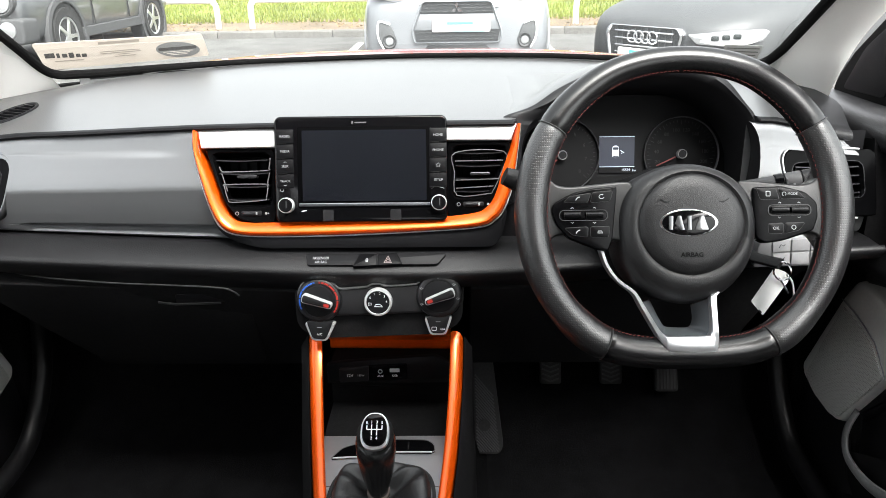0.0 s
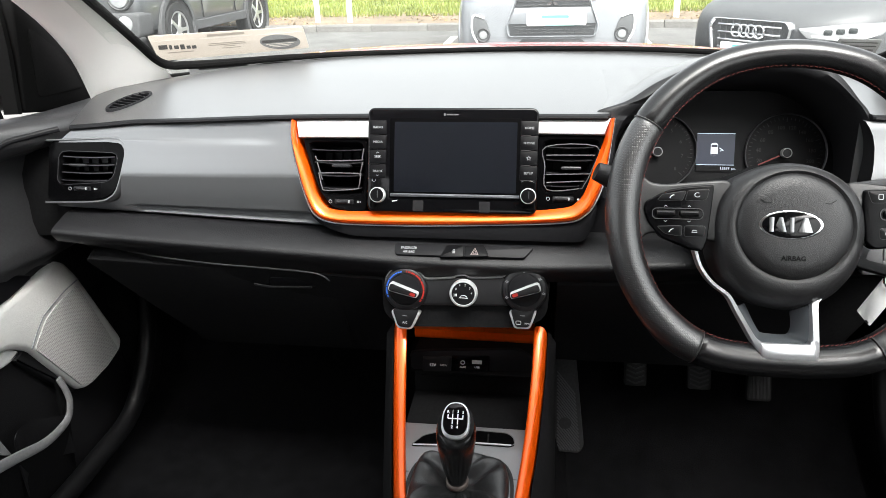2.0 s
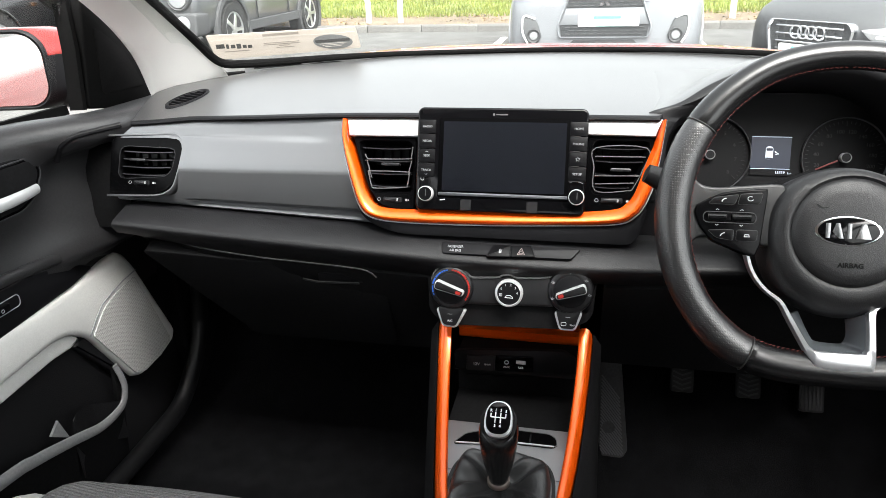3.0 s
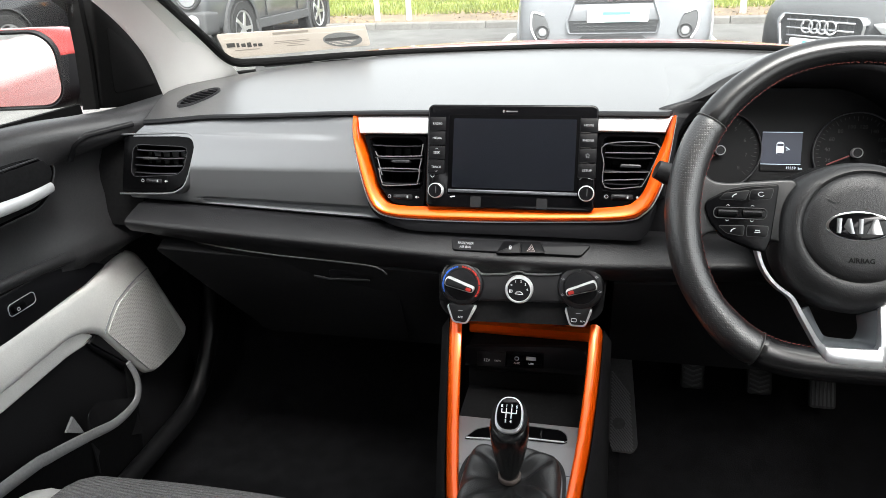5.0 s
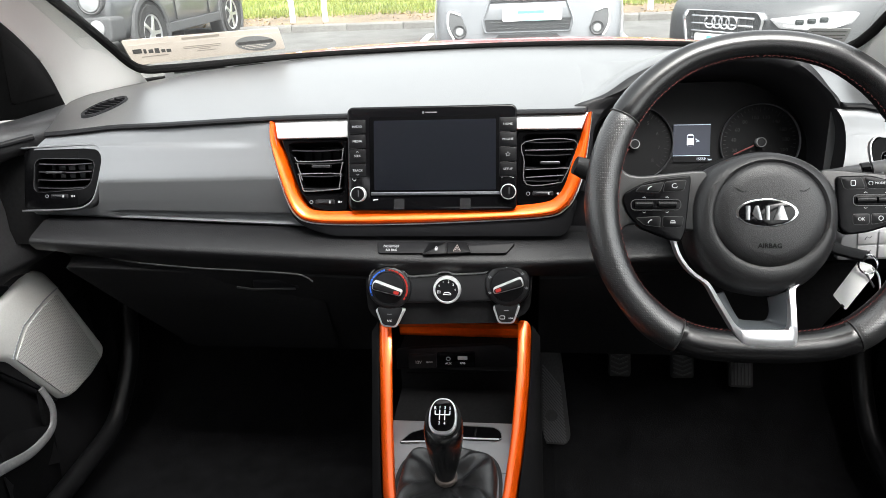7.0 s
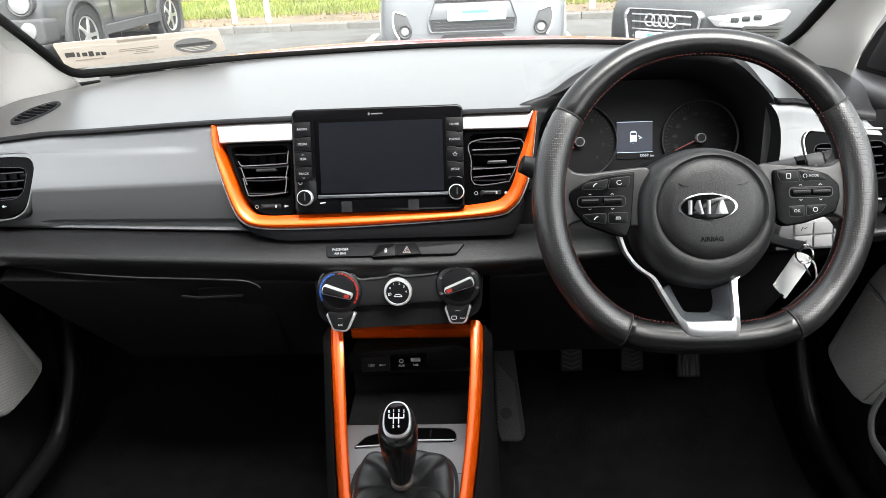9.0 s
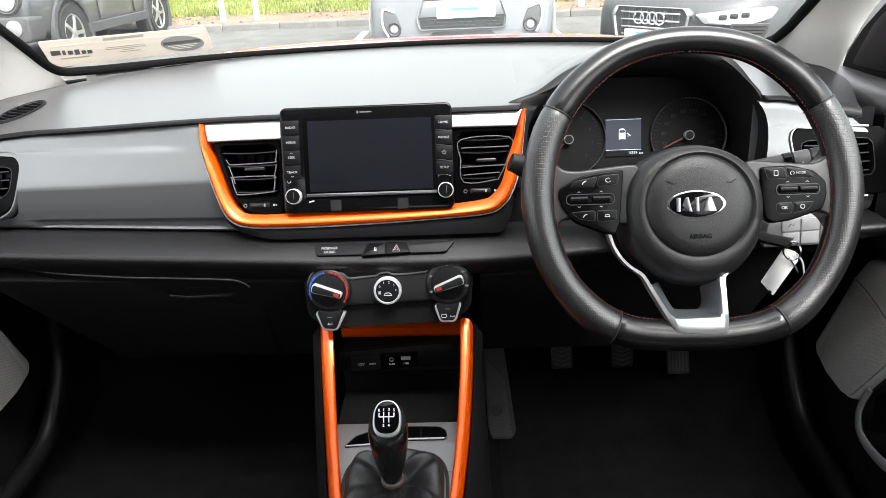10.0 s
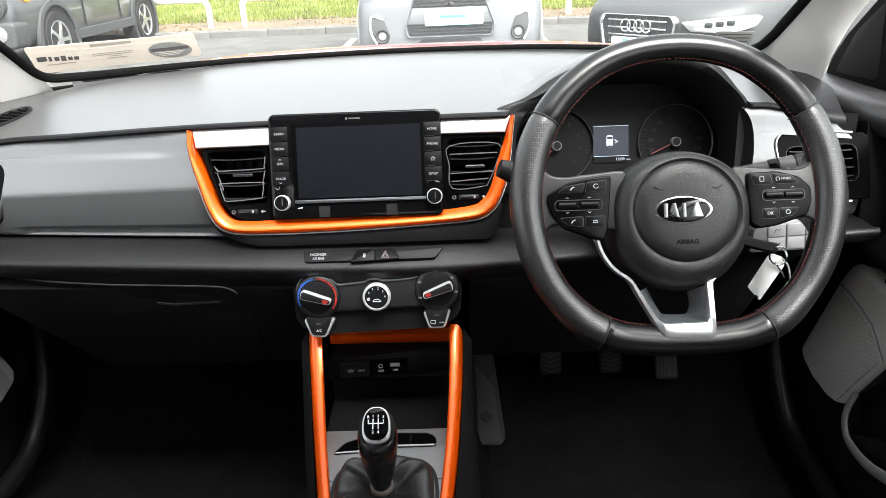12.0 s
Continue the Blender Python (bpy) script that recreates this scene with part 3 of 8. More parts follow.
def rings_between(bm, m, loops, mat=0, cap=False):
    """Skins outlines of equal count, each with its own depth: (points, depth)."""
    made = [[bm.verts.new(m @ Vector((x, y, z))) for x, y in pts] for pts, z in loops]
    for a, b in zip(made, made[1:]):
        for i in range(len(a)):
            bm.faces.new((a[i - 1], a[i], b[i], b[i - 1])).material_index = mat
    if cap:
        bm.faces.new(made[-1]).material_index = mat
    return bm


def grown(pts, k, dx=0.0, dy=0.0):
    cx, cy = sum(p[0] for p in pts) / len(pts), sum(p[1] for p in pts) / len(pts)
    return [(cx + (x - cx) * k + dx, cy + (y - cy) * k + dy) for x, y in pts]


def inset(pts, d):
    """The outline moved inwards by d, for outlines given anticlockwise."""
    n, out = len(pts), []
    for i, (x, y) in enumerate(pts):
        (x0, y0), (x1, y1) = pts[i - 1], pts[(i + 1) % n]
        v = Vector((y1 - y0, x0 - x1))
        v = v.normalized() if v.length > 1e-9 else v
        out.append((x - v.x * d, y - v.y * d))
    return out


OUT = smooth_path([(-0.2085, 0.0345, 0), (-0.2081, 0.0102, 0), (-0.1995, -0.0291, 0), (-0.1870, -0.0670, 0), (-0.1745, -0.0871, 0), (-0.1532, -0.0956, 0), (-0.1099, -0.0977, 0), (-0.0235, -0.0969, 0),
                   (0.0766, -0.0931, 0), (0.1477, -0.0883, 0), (0.1691, -0.0784, 0), (0.1801, -0.0633, 0), (0.1900, -0.0355, 0), (0.1958, -0.0008, 0), (0.2005, 0.0385, 0)], 6)
INN = smooth_path([(-0.2020, 0.0345, 0), (-0.2018, 0.0120, 0), (-0.1890, -0.0224, 0), (-0.1766, -0.0570, 0), (-0.1631, -0.0757, 0), (-0.1452, -0.0809, 0), (-0.1091, -0.0813, 0), (-0.0228, -0.0800, 0),
                   (0.0772, -0.0775, 0), (0.1411, -0.0718, 0), (0.1590, -0.0636, 0), (0.1690, -0.0484, 0), (0.1795, -0.0142, 0), (0.1895, 0.0150, 0), (0.1955, 0.0385, 0)], 6)
trim = thing("orange_surround", (0, 0.83, 0.87), "glossy orange U-shaped trim round the screen and vents", "trim")
bm = bmesh.new()
rings = []
for o, i in zip(OUT, INN):
    ring = [(o.lerp(i, -0.02), -0.012), (o, 0.006), (o.lerp(i, 0.10), 0.0110), (o.lerp(i, 0.25), 0.0128), (o.lerp(i, 0.42), 0.0122), (o.lerp(i, 0.70), 0.0085), (i, 0.0030), (i, -0.02)]
    rings.append([FAS @ Vector((p.x, p.y, w)) for p, w in ring])
loft(bm, rings)
part("surround_band", bm, ORANGE, trim)
bm = bmesh.new()
loft(bm, [[FAS @ Vector((p.x, p.y, w)) for p, w in ((o.lerp(i, -0.14), -0.01), (o.lerp(i, -0.12), 0.0085), (o.lerp(i, -0.03), 0.010), (o.lerp(i, -0.02), -0.01))] for o, i in zip(OUT, INN)])
part("surround_edge", bm, SATIN, trim, "thin silver edge")

# black fill behind the vents and the soft apron below the surround
bm = bmesh.new()
plate(bm, FAS, [(o.lerp(i, 0.7).x, o.lerp(i, 0.7).y) for o, i in list(zip(OUT, INN))[::2]], -0.060, -0.036)
part("vent_backing", bm, BLACK, dash)
rings = []
for o in OUT[20:-18]:
    k = smoothstep((-0.058 - o.y) / 0.03) * smoothstep((o.x + 0.186) / 0.075)
    low = -0.114 * k + (o.y - 0.004) * (1 - k)
    rings.append([FAS @ Vector((o.x, o.y + 0.002, 0.0040)), FAS @ Vector((o.x * 1.01, o.y * 0.6 + low * 0.4, 0.0055)), FAS @ Vector((o.x * 1.02, low, 0.002)), FAS @ Vector((o.x * 1.02, low, -0.03)), FAS @ Vector((o.x, o.y, -0.03))])
part("apron", loft(bmesh.new(), rings), BLACK, dash, "soft black apron below the orange trim")
bm = bmesh.new()
plate(bm, FAS, [(-0.108, 0.032), (-0.108, -0.0815), (-0.06, -0.083), (0.02, -0.081), (0.108, -0.077), (0.108, 0.032)], -0.03, -0.004)
part("lower_gloss", bm, GLOSS, dash, "piano black panel below the screen")

# bright satin strips above the vents
for name, c in (("satin_strip", [(-0.2030, 0.0355), (-0.2000, 0.0125), (-0.106, 0.0130), (-0.106, 0.0375)]), ("satin_strip", [(0.106, 0.0395), (0.106, 0.0195), (0.189, 0.0188), (0.1955, 0.0395)])):
    bm = bmesh.new()
    plate(bm, FAS, c, -0.02, 0.006, 0.002)
    part(name, bm, SATIN, dash, "satin silver strip")

# screen unit
FAS0 = FAS
FAS = move(FAS0, 0.0019, -0.0011, 0)
unit = thing("touchscreen_unit", (0, 0.85, 0.90), "black car touchscreen unit, screen off, with side buttons and two knobs", "car stereo")
VENTGLOSS = material("vent_gloss_black", (0.0015, 0.0015, 0.0017), 0.15, spec=0.05)
VENTBLACK = material("vent_black", (0.0012, 0.0012, 0.0014), 0.6, spec=0.01)
body = shifted(outline(0.2145, 0.131, 0.008), 0, -0.0145)
bm = bmesh.new()
plate(bm, FAS, body, -0.03, 0.014, 0.0025, 3)
part("housing", bm, GLOSS, unit, "piano black housing")
bm = bmesh.new()
plate(bm, FAS, shifted(outline(0.166, 0.101, 0.003), 0.0045, -0.0125), 0.0138, 0.0146, 0.0004)
part("bezel", bm, VENTBLACK, unit)
bm = bmesh.new()
plate(bm, FAS, shifted(outline(0.154, 0.0875, 0.0015), 0.0045, -0.0105), 0.0144, 0.0152)
part("screen", bm, SCREEN, unit, "dark glass screen, switched off")
bm = bmesh.new()
plate(bm, FAS, shifted(outline(0.163, 0.0042, 0.0005), 0.0045, -0.0585), 0.0144, 0.0162, 0.001)
part("bezel_edge", bm, material("grey_bezel", (0.10, 0.105, 0.115), 0.35, metal=0.5), unit, "bright lower bezel edge")
DIMGREY = material("dim_grey_print", (0.055, 0.055, 0.058), 0.6)
BUTTON = material("button_black", (0.0030, 0.0030, 0.0035), 0.35, spec=0.10)
for side, words in ((-1, ("RADIO", "MEDIA", "SEEK", "TRACK")), (1, ("HOME", "PHONE", "", "SETUP"))):
    u = -0.0938 if side < 0 else 0.0962
    for k, w in enumerate(words):
        v = 0.0262 - 0.0184 * k
        bm = bmesh.new()
        plate(bm, FAS, shifted(outline(0.0215, 0.0172, 0.001), u, v), 0.0135, 0.0152, 0.0006)
        b = part("button", bm, BUTTON, unit)
        if w:
            text("print", w, move(FAS, u, v, 0.0153), 0.0041, PRINT, b)
        else:
            star = [((0.0030 if i % 2 == 0 else 0.0014) * math.sin(math.pi * i / 5), (0.0030 if i % 2 == 0 else 0.0014) * math.cos(math.pi * i / 5)) for i in range(10)]
            part("star_print", ribbon(bmesh.new(), move(FAS, u, v, 0.0153), star, 0.0005, closed=True), PRINT, b)
        if k in (2, 3) and side < 0:
            s = 1 if k == 2 else -1
            part("arrow_print", ribbon(bmesh.new(), move(FAS, u, v + s * 0.0052, 0.0153), [(-0.0016, -0.0006 * s), (0, 0.0006 * s), (0.0016, -0.0006 * s)], 0.0005), PRINT, b)
        bm = bmesh.new()
        plate(bm, FAS, shifted(outline(0.012, 0.0011, 0.0004), u + side * -0.004 * side, v - 0.0092), 0.0146, 0.0158, 0.0003)
        part("button_ridge", bm, GLOSS, b)
    ku, kv = (-0.0925, -0.0590) if side < 0 else (0.0968, -0.0570)
    km = move(FAS, ku, kv, 0.014)
    bm = bmesh.new()
    lathe(bm, km, [(0.0, 0.0), (0.0098, 0.0), (0.0096, 0.007), (0.0093, 0.0088), (0.0087, 0.0092), (0.0084, 0.0084)], 40)
    k1 = part("knob", bm, SATIN, unit, "silver-ringed rotary knob")
    bm = bmesh.new()
    lathe(bm, km, [(0.0085, 0.0078), (0.0085, 0.0088), (0.0077, 0.0094), (0.0, 0.0096)], 36)
    part("knob_face", bm, BUTTON, k1)
    bm = bmesh.new()
    plate(bm, km, shifted(outline(0.0009, 0.009, 0.0003), 0.001, 0.001), 0.0090, 0.0099)
    part("knob_mark", bm, DIMGREY, k1)
part("power_print", ribbon(bmesh.new(), move(FAS, -0.0985, -0.0398, 0.0142), [(0.0022 * math.sin(a), 0.0022 * math.cos(a)) for a in np.linspace(0.6, 5.7, 12)], 0.0005), GREYPRINT, unit)
part("volume_print", ribbon(bmesh.new(), move(FAS, -0.071, -0.0665, 0.0142), [(-0.0035, 0.0), (0.003, 0.0010)], 0.0012), WHITE, unit)
part("tune_print", ribbon(bmesh.new(), move(FAS, 0.0955, -0.0398, 0.0142), [(-0.008, 0), (-0.004, 0.0016), (0.004, 0.0016), (0.008, 0)], 0.0004), GREYPRINT, unit)
bm = bmesh.new()
plate(bm, FAS, shifted(outline(0.0150, 0.0017, 0.0006), 0.0005, 0.0425), 0.0139, 0.0142)
plate(bm, FAS, shifted(outline(0.0024, 0.0036, 0.0011), -0.0095, 0.0425), 0.0139, 0.0142)
part("mark", bm, DIMGREY, unit)
for u in (-0.041, 0.043):
    bm = bmesh.new()
    plate(bm, FAS, shifted(outline(0.0135, 0.0135, 0.001), u, -0.0715), 0.0125, 0.0143)
    part("lower_tab", bm, material("smoked_tab", (0.014, 0.014, 0.015), 0.25), unit)


FAS = FAS0

# vents
def vent(corners, opening, slats, tab, selector, lean, label, m=FAS, ring=True):
    cx, cy = sum(c[0] for c in corners) / len(corners), sum(c[1] for c in corners) / len(corners)
    v = thing("air_vent", m @ Vector((cx, cy, -0.03)), label, "air vent", "dashboard vents")
    ocx, ocy = sum(c[0] for c in opening) / len(opening), sum(c[1] for c in opening) / len(opening)
    zone = polar(rounded(corners, 0.006), 64, (ocx, ocy))
    hole = polar(rounded(opening, 0.007), 64, (ocx, ocy))
    bm = bmesh.new()
    rings_between(bm, m, [(zone, -0.03), (zone, 0.0), (inset(zone, 0.001), 0.001), (inset(hole, -0.002), 0.001), (hole, -0.001), (inset(hole, 0.004), -0.012)])
    part("housing", bm, VENTGLOSS, v)
    bm = bmesh.new()
    rings_between(bm, m, [(hole, -0.002), (inset(hole, 0.001), -0.034)], cap=True)
    part("duct", bm, VENTBLACK, v)
    top, low = max(c[1] for c in opening), min(c[1] for c in opening)
    for k in range(slats):
        y = top + (low - top) * (k + 0.5) / slats
        xs = [p[0] for p in hole if abs(p[1] - y) < (top - low) / slats * 0.5]
        x0, x1 = min(xs) + 0.003, max(xs) - 0.003
        bm = bmesh.new()
        path = [m @ Vector((x0 + (x1 - x0) * i / 8, y - 0.0012 * math.sin(math.pi * i / 8) + lean * (i / 8 - 0.5), -0.012)) for i in range(9)]
        sweep(bm, path, [(-0.0010, 0.0105), (0.0010, 0.0105), (0.0014, 0.008), (-0.0022, -0.010), (-0.0040, -0.010), (-0.0014, 0.008)], m.to_3x3() @ Vector((0, 0, 1)))
        s = part("slat", bm, VENTBLACK, v)
        # paler strip along the slat's front for the glint on its edge
        bm = bmesh.new()
        sweep(bm, path, [(-0.0009, 0.0104), (0.0009, 0.0104), (0.0006, 0.0113), (-0.0006, 0.0113)], m.to_3x3() @ Vector((0, 0, 1)))
        part("slat_glint", bm, SLATEDGE, s)
    for k in range(5):
        x = min(c[0] for c in opening) + (max(c[0] for c in opening) - min(c[0] for c in opening)) * (k + 1) / 6
        bm = bmesh.new()
        plate(bm, m, shifted(outline(0.0012, (top - low) * 0.9, 0.0004), x, (top + low) / 2), -0.033, -0.024)
        part("inner_fin", bm, VENTBLACK, v)
    bm = bmesh.new()
    plate(bm, m, shifted(outline(0.025, 0.0042, 0.0018), *tab), -0.006, 0.0045, 0.0012)
    part("tab", bm, SLATEDGE, v, "satin-edged adjusting tab")
    (sx, sy), tilt = selector, lean
    sm = move(m, sx, sy, 0.001) @ pose(0, 0, 0, 0, 0, math.degrees(lean / 0.06))
    bm = bmesh.new()
    plate(bm, sm, outline(0.026, 0.0064, 0.002), 0.0, 0.0008, 0.0004)
    part("selector_slot", bm, BLACK, v)
    bm = bmesh.new()
    plate(bm, sm, outline(0.020, 0.0038, 0.001), 0.0, 0.0028, 0.001)
    sw = part("selector_wheel", bm, SLATEDGE, v)
    bm = bmesh.new()
    plate(bm, sm, shifted(outline(0.002, 0.0036, 0.0004), 0.007, 0), 0.002, 0.0031)
    part("selector_mark", bm, PRINT, sw)
    bm = bmesh.new()
    ribbon(bm, sm, [(-0.0185 + 0.0021 * math.cos(a), 0.0021 * math.sin(a)) for a in np.linspace(0, 6.28, 13)[:-1]], 0.0006, closed=True)
    part("shut_print", bm, PRINT, v)
    bm = bmesh.new()
    lathe(bm, move(sm, 0.0185), [(0.0, 0.0005), (0.0016, 0.0005), (0.0016, 0.0)], 12)
    lathe(bm, move(sm, 0.0215), [(0.0, 0.0005), (0.0009, 0.0005), (0.0009, 0.0)], 10)
    part("open_print", bm, PRINT, v)
    return v


SLATEDGE = material("satin_black_edge", (0.024, 0.024, 0.026), 0.25, metal=0.5)


def vent_frames(v, dx, flip):
    """The slim bright frames inside a centre vent."""
    def put(pts, closed=False):
        pts = [(flip * x + dx, y) for x, y in pts]
        path = smooth_path([(x, y, 0) for x, y in pts], 4, closed)
        part("louvre_frame", sweep(bmesh.new(), [FAS @ Vector((p.x, p.y, 0.0005)) for p in path], circle(0.0008, 6), FAS.to_3x3() @ Vector((0, 0, 1)), closed=closed), GREYFRAME, v)
    put([(-0.179, -0.0108), (-0.176, -0.0158), (-0.169, -0.0171), (-0.120, -0.0158), (-0.116, -0.0126), (-0.114, 0.0)])
    put([(-0.176, -0.019), (-0.169, -0.0414)])
    put([(-0.115, -0.018), (-0.119, -0.0351)])
    put([(-0.173, -0.0351), (-0.170, -0.0329), (-0.122, -0.0329), (-0.118, -0.0361), (-0.120, -0.050), (-0.124, -0.0531), (-0.163, -0.0554), (-0.169, -0.0509)], True)


GREYFRAME = material("slim_grey_frame", (0.13, 0.13, 0.135), 0.25, metal=0.4)
LBL = "black louvred dashboard air vent with a tab and selector"
va = vent([(-0.1965, 0.0118), (-0.184, -0.026), (-0.172, -0.057), (-0.155, -0.0775), (-0.132, -0.082), (-0.1085, -0.082), (-0.1085, 0.0118)],
     [(-0.188, 0.006), (-0.172, -0.050), (-0.166, -0.060), (-0.1145, -0.060), (-0.112, -0.02), (-0.116, 0.006)], 4, (-0.143, -0.0235), (-0.139, -0.0695), 0.0, LBL)
vent_frames(va, 0.0, 1)
vb = vent([(0.1085, 0.0175), (0.1085, -0.0765), (0.141, -0.0735), (0.161, -0.062), (0.173, -0.042), (0.183, -0.010), (0.190, 0.0185)],
     [(0.1165, 0.012), (0.1165, -0.052), (0.156, -0.051), (0.172, -0.028), (0.184, 0.012)], 4, (0.150, -0.0225), (0.1415, -0.0605), 0.0, LBL)
for pts, shut in (([(0.119, 0.004), (0.180, 0.005), (0.177, -0.020), (0.166, -0.044), (0.160, -0.0475), (0.121, -0.049), (0.118, -0.020)], True), ([(0.119, -0.0065), (0.179, -0.006)], False),
                  ([(0.119, -0.0305), (0.173, -0.029)], False), ([(0.120, -0.0405), (0.167, -0.038)], False)):
    path = smooth_path([(x, y, 0) for x, y in pts], 4, shut)
    part("louvre_frame", sweep(bmesh.new(), [FAS @ Vector((p.x, p.y, 0.0005)) for p in path], circle(0.0008, 6), FAS.to_3x3() @ Vector((0, 0, 1)), closed=shut), GREYFRAME, vb)
# end vents with their silver brackets
for sgn, c0 in ((1, -0.508), (-1, 0.588)):
    q = [(-0.052, 0.005), (0.044, 0.0085), (0.0570, 0.005), (0.0620, -0.006), (0.0575, -0.031), (0.0490, -0.058), (0.037, -0.0695), (0.016, -0.0755), (-0.055, -0.0775)]
    o = [(-0.034, -0.010), (0.050, -0.012), (0.0430, -0.040), (0.034, -0.048), (-0.038, -0.053)]
    if sgn > 0:
        cq, co = [(c0 + x, y) for x, y in q][::-1], [(c0 + x, y) for x, y in o][::-1]
    else:
        cq, co = [(c0 - x, y - 0.003) for x, y in q], [(c0 - x, y - 0.003) for x, y in o]
    ev = vent(cq, co, 4, (c0 - 0.007 * sgn, -0.0275), (c0 - 0.002 * sgn, -0.0595), 0.0, "black louvred end vent framed by a silver bracket")
    # thin paler ring for the light reflected off the opening's glossy frame
    rim = inset(polar(rounded(co, 0.009), 64), -0.0022)
    part("louvre_frame", sweep(bmesh.new(), [FAS @ Vector((x, y, 0.0012)) for x, y in rim], circle(0.0006, 6), FAS.to_3x3() @ Vector((0, 0, 1)), closed=True), SLATEDGE, ev)
    xe = -0.056 if sgn > 0 else -0.030
    br = [(xe, 0.0060, 0), (0.0, 0.0082, 0), (0.044, 0.0096, 0), (0.0578, 0.0058, 0), (0.0633, -0.0059, 0), (0.0586, -0.0312, 0), (0.0503, -0.0590, 0), (0.039, -0.0713, 0), (0.0168, -0.0769, 0), (xe, -0.0792, 0)]
    path = [FAS @ Vector((c0 + sgn * p.x, p.y - (0.003 if sgn < 0 else 0), 0)) for p in smooth_path(br, 5)]
    bm = sweep(bmesh.new(), path, [(-0.0013, -0.02), (0.0013, -0.02), (0.0013, 0.003), (0.0007, 0.004), (-0.0007, 0.004), (-0.0013, 0.003)], FAS.to_3x3() @ Vector((0, 0, 1)))
    part("vent_bracket", bm, LIGHTPANEL if sgn > 0 else SATIN, dash, "slim silver vent bracket")

# ---- steering wheel
WHL = frame_of((0.362, 0.708, 0.942), (1, 0, 0), (0, math.sin(radians(24)), math.cos(radians(24))))
WN = WHL.to_3x3() @ Vector((0, 0, 1))
wheel = thing("steering_wheel", WHL @ Vector((0, 0, -0.06)), "black leather steering wheel with red stitching and silver lower spoke", "steering wheel")
PERF = perforated("perforated_leather", (0.0065, 0.0065, 0.0070), (0.002, 0.002, 0.002), 430)
PERF.node_tree.nodes["Bump"].inputs["Strength"].default_value = 0.3
SPOKELEATHER = material("spoke_leather", (0.0062, 0.0062, 0.0066), 0.36, spec=0.5, grain=0.15, size=300, bump=0.12, bump_size=1150, voronoi=True)
PERF.node_tree.nodes["Principled BSDF"].inputs["Roughness"].default_value = 0.34
PERF.node_tree.nodes["Principled BSDF"].inputs["Specular IOR Level"].default_value = 1.0
half = [(0.0, 0.1637), (0.046, 0.1585), (0.086, 0.1425), (0.126, 0.108), (0.152, 0.062), (0.1625, 0.008), (0.1565, -0.045), (0.137, -0.089), (0.106, -0.124), (0.074, -0.1405), (0.038, -0.1465), (0.0, -0.1475)]
loop = [(x * 0.986 - 0.0022, y) for x, y in half + [(-x, y) for x, y in half[-2:0:-1]]]
rim_path = smooth_path([(x, y, 0) for x, y in loop], 10, True)
NR = len(rim_path)


def rim_size(p):
    """Half widths of the rim's section: fuller at the grips, slimmer at the flat bottom."""
    a = abs(p.x) / 0.163
    return 0.0139 + 0.0038 * min(1.0, a) ** 2 + 0.0030 * smoothstep((-0.09 - p.y) / 0.04)


def rim_piece(name, i0, i1, mat, label=""):
    rings = []
    for k in range(i0, i1 + 1):
        p, a, b = rim_path[k % NR], rim_path[(k - 1) % NR], rim_path[(k + 1) % NR]
        t = (b - a).normalized()
        side = Vector((t.y, -t.x, 0))
        s = rim_size(p)
        if k in (i0, i1):
            s *= 0.94
        ring = []
        for j in range(20):
            an = 2 * math.pi * j / 20
            ring.append(WHL @ (p + side * (s * math.cos(an)) + Vector((0, 0, 1)) * (s * 1.02 * math.sin(an))))
        rings.append(ring)
    return part(name, loft(bmesh.new(), rings), mat, wheel, label, angle=60)


def rim_index(x, y):
    return min(range(NR), key=lambda k: (rim_path[k] - Vector((x, y, 0))).length)


ia, ib, ic, idd = rim_index(0.131, 0.092), rim_index(0.086, -0.135), rim_index(-0.084, -0.136), rim_index(-0.139, 0.0905)
rim_piece("rim_top", idd - NR, ia, LEATHER, "smooth black leather upper rim")
rim_piece("rim_grip", ia, ib, PERF, "perforated leather grip")
rim_piece("rim_bottom", ib, ic, LEATHER, "flat-bottomed smooth leather rim")
rim_piece("rim_grip", ic, idd, PERF, "perforated leather grip")
# raised seams where the leathers meet
SEAM = material("leather_seam", (0.035, 0.035, 0.036), 0.4)
for k in (ia, ib, ic, idd):
    p, t = rim_path[k % NR], (rim_path[(k + 1) % NR] - rim_path[(k - 1) % NR]).normalized()
    side, s = Vector((t.y, -t.x, 0)), rim_size(p)
    ring = [WHL @ (p + side * (s * 1.005 * math.cos(a)) + Vector((0, 0, s * 1.025 * math.sin(a)))) for a in np.linspace(0, 2 * math.pi, 25)[:-1]]
    part("rim_seam", sweep(bmesh.new(), ring, circle(0.0007, 6), WN, closed=True), SEAM, wheel)
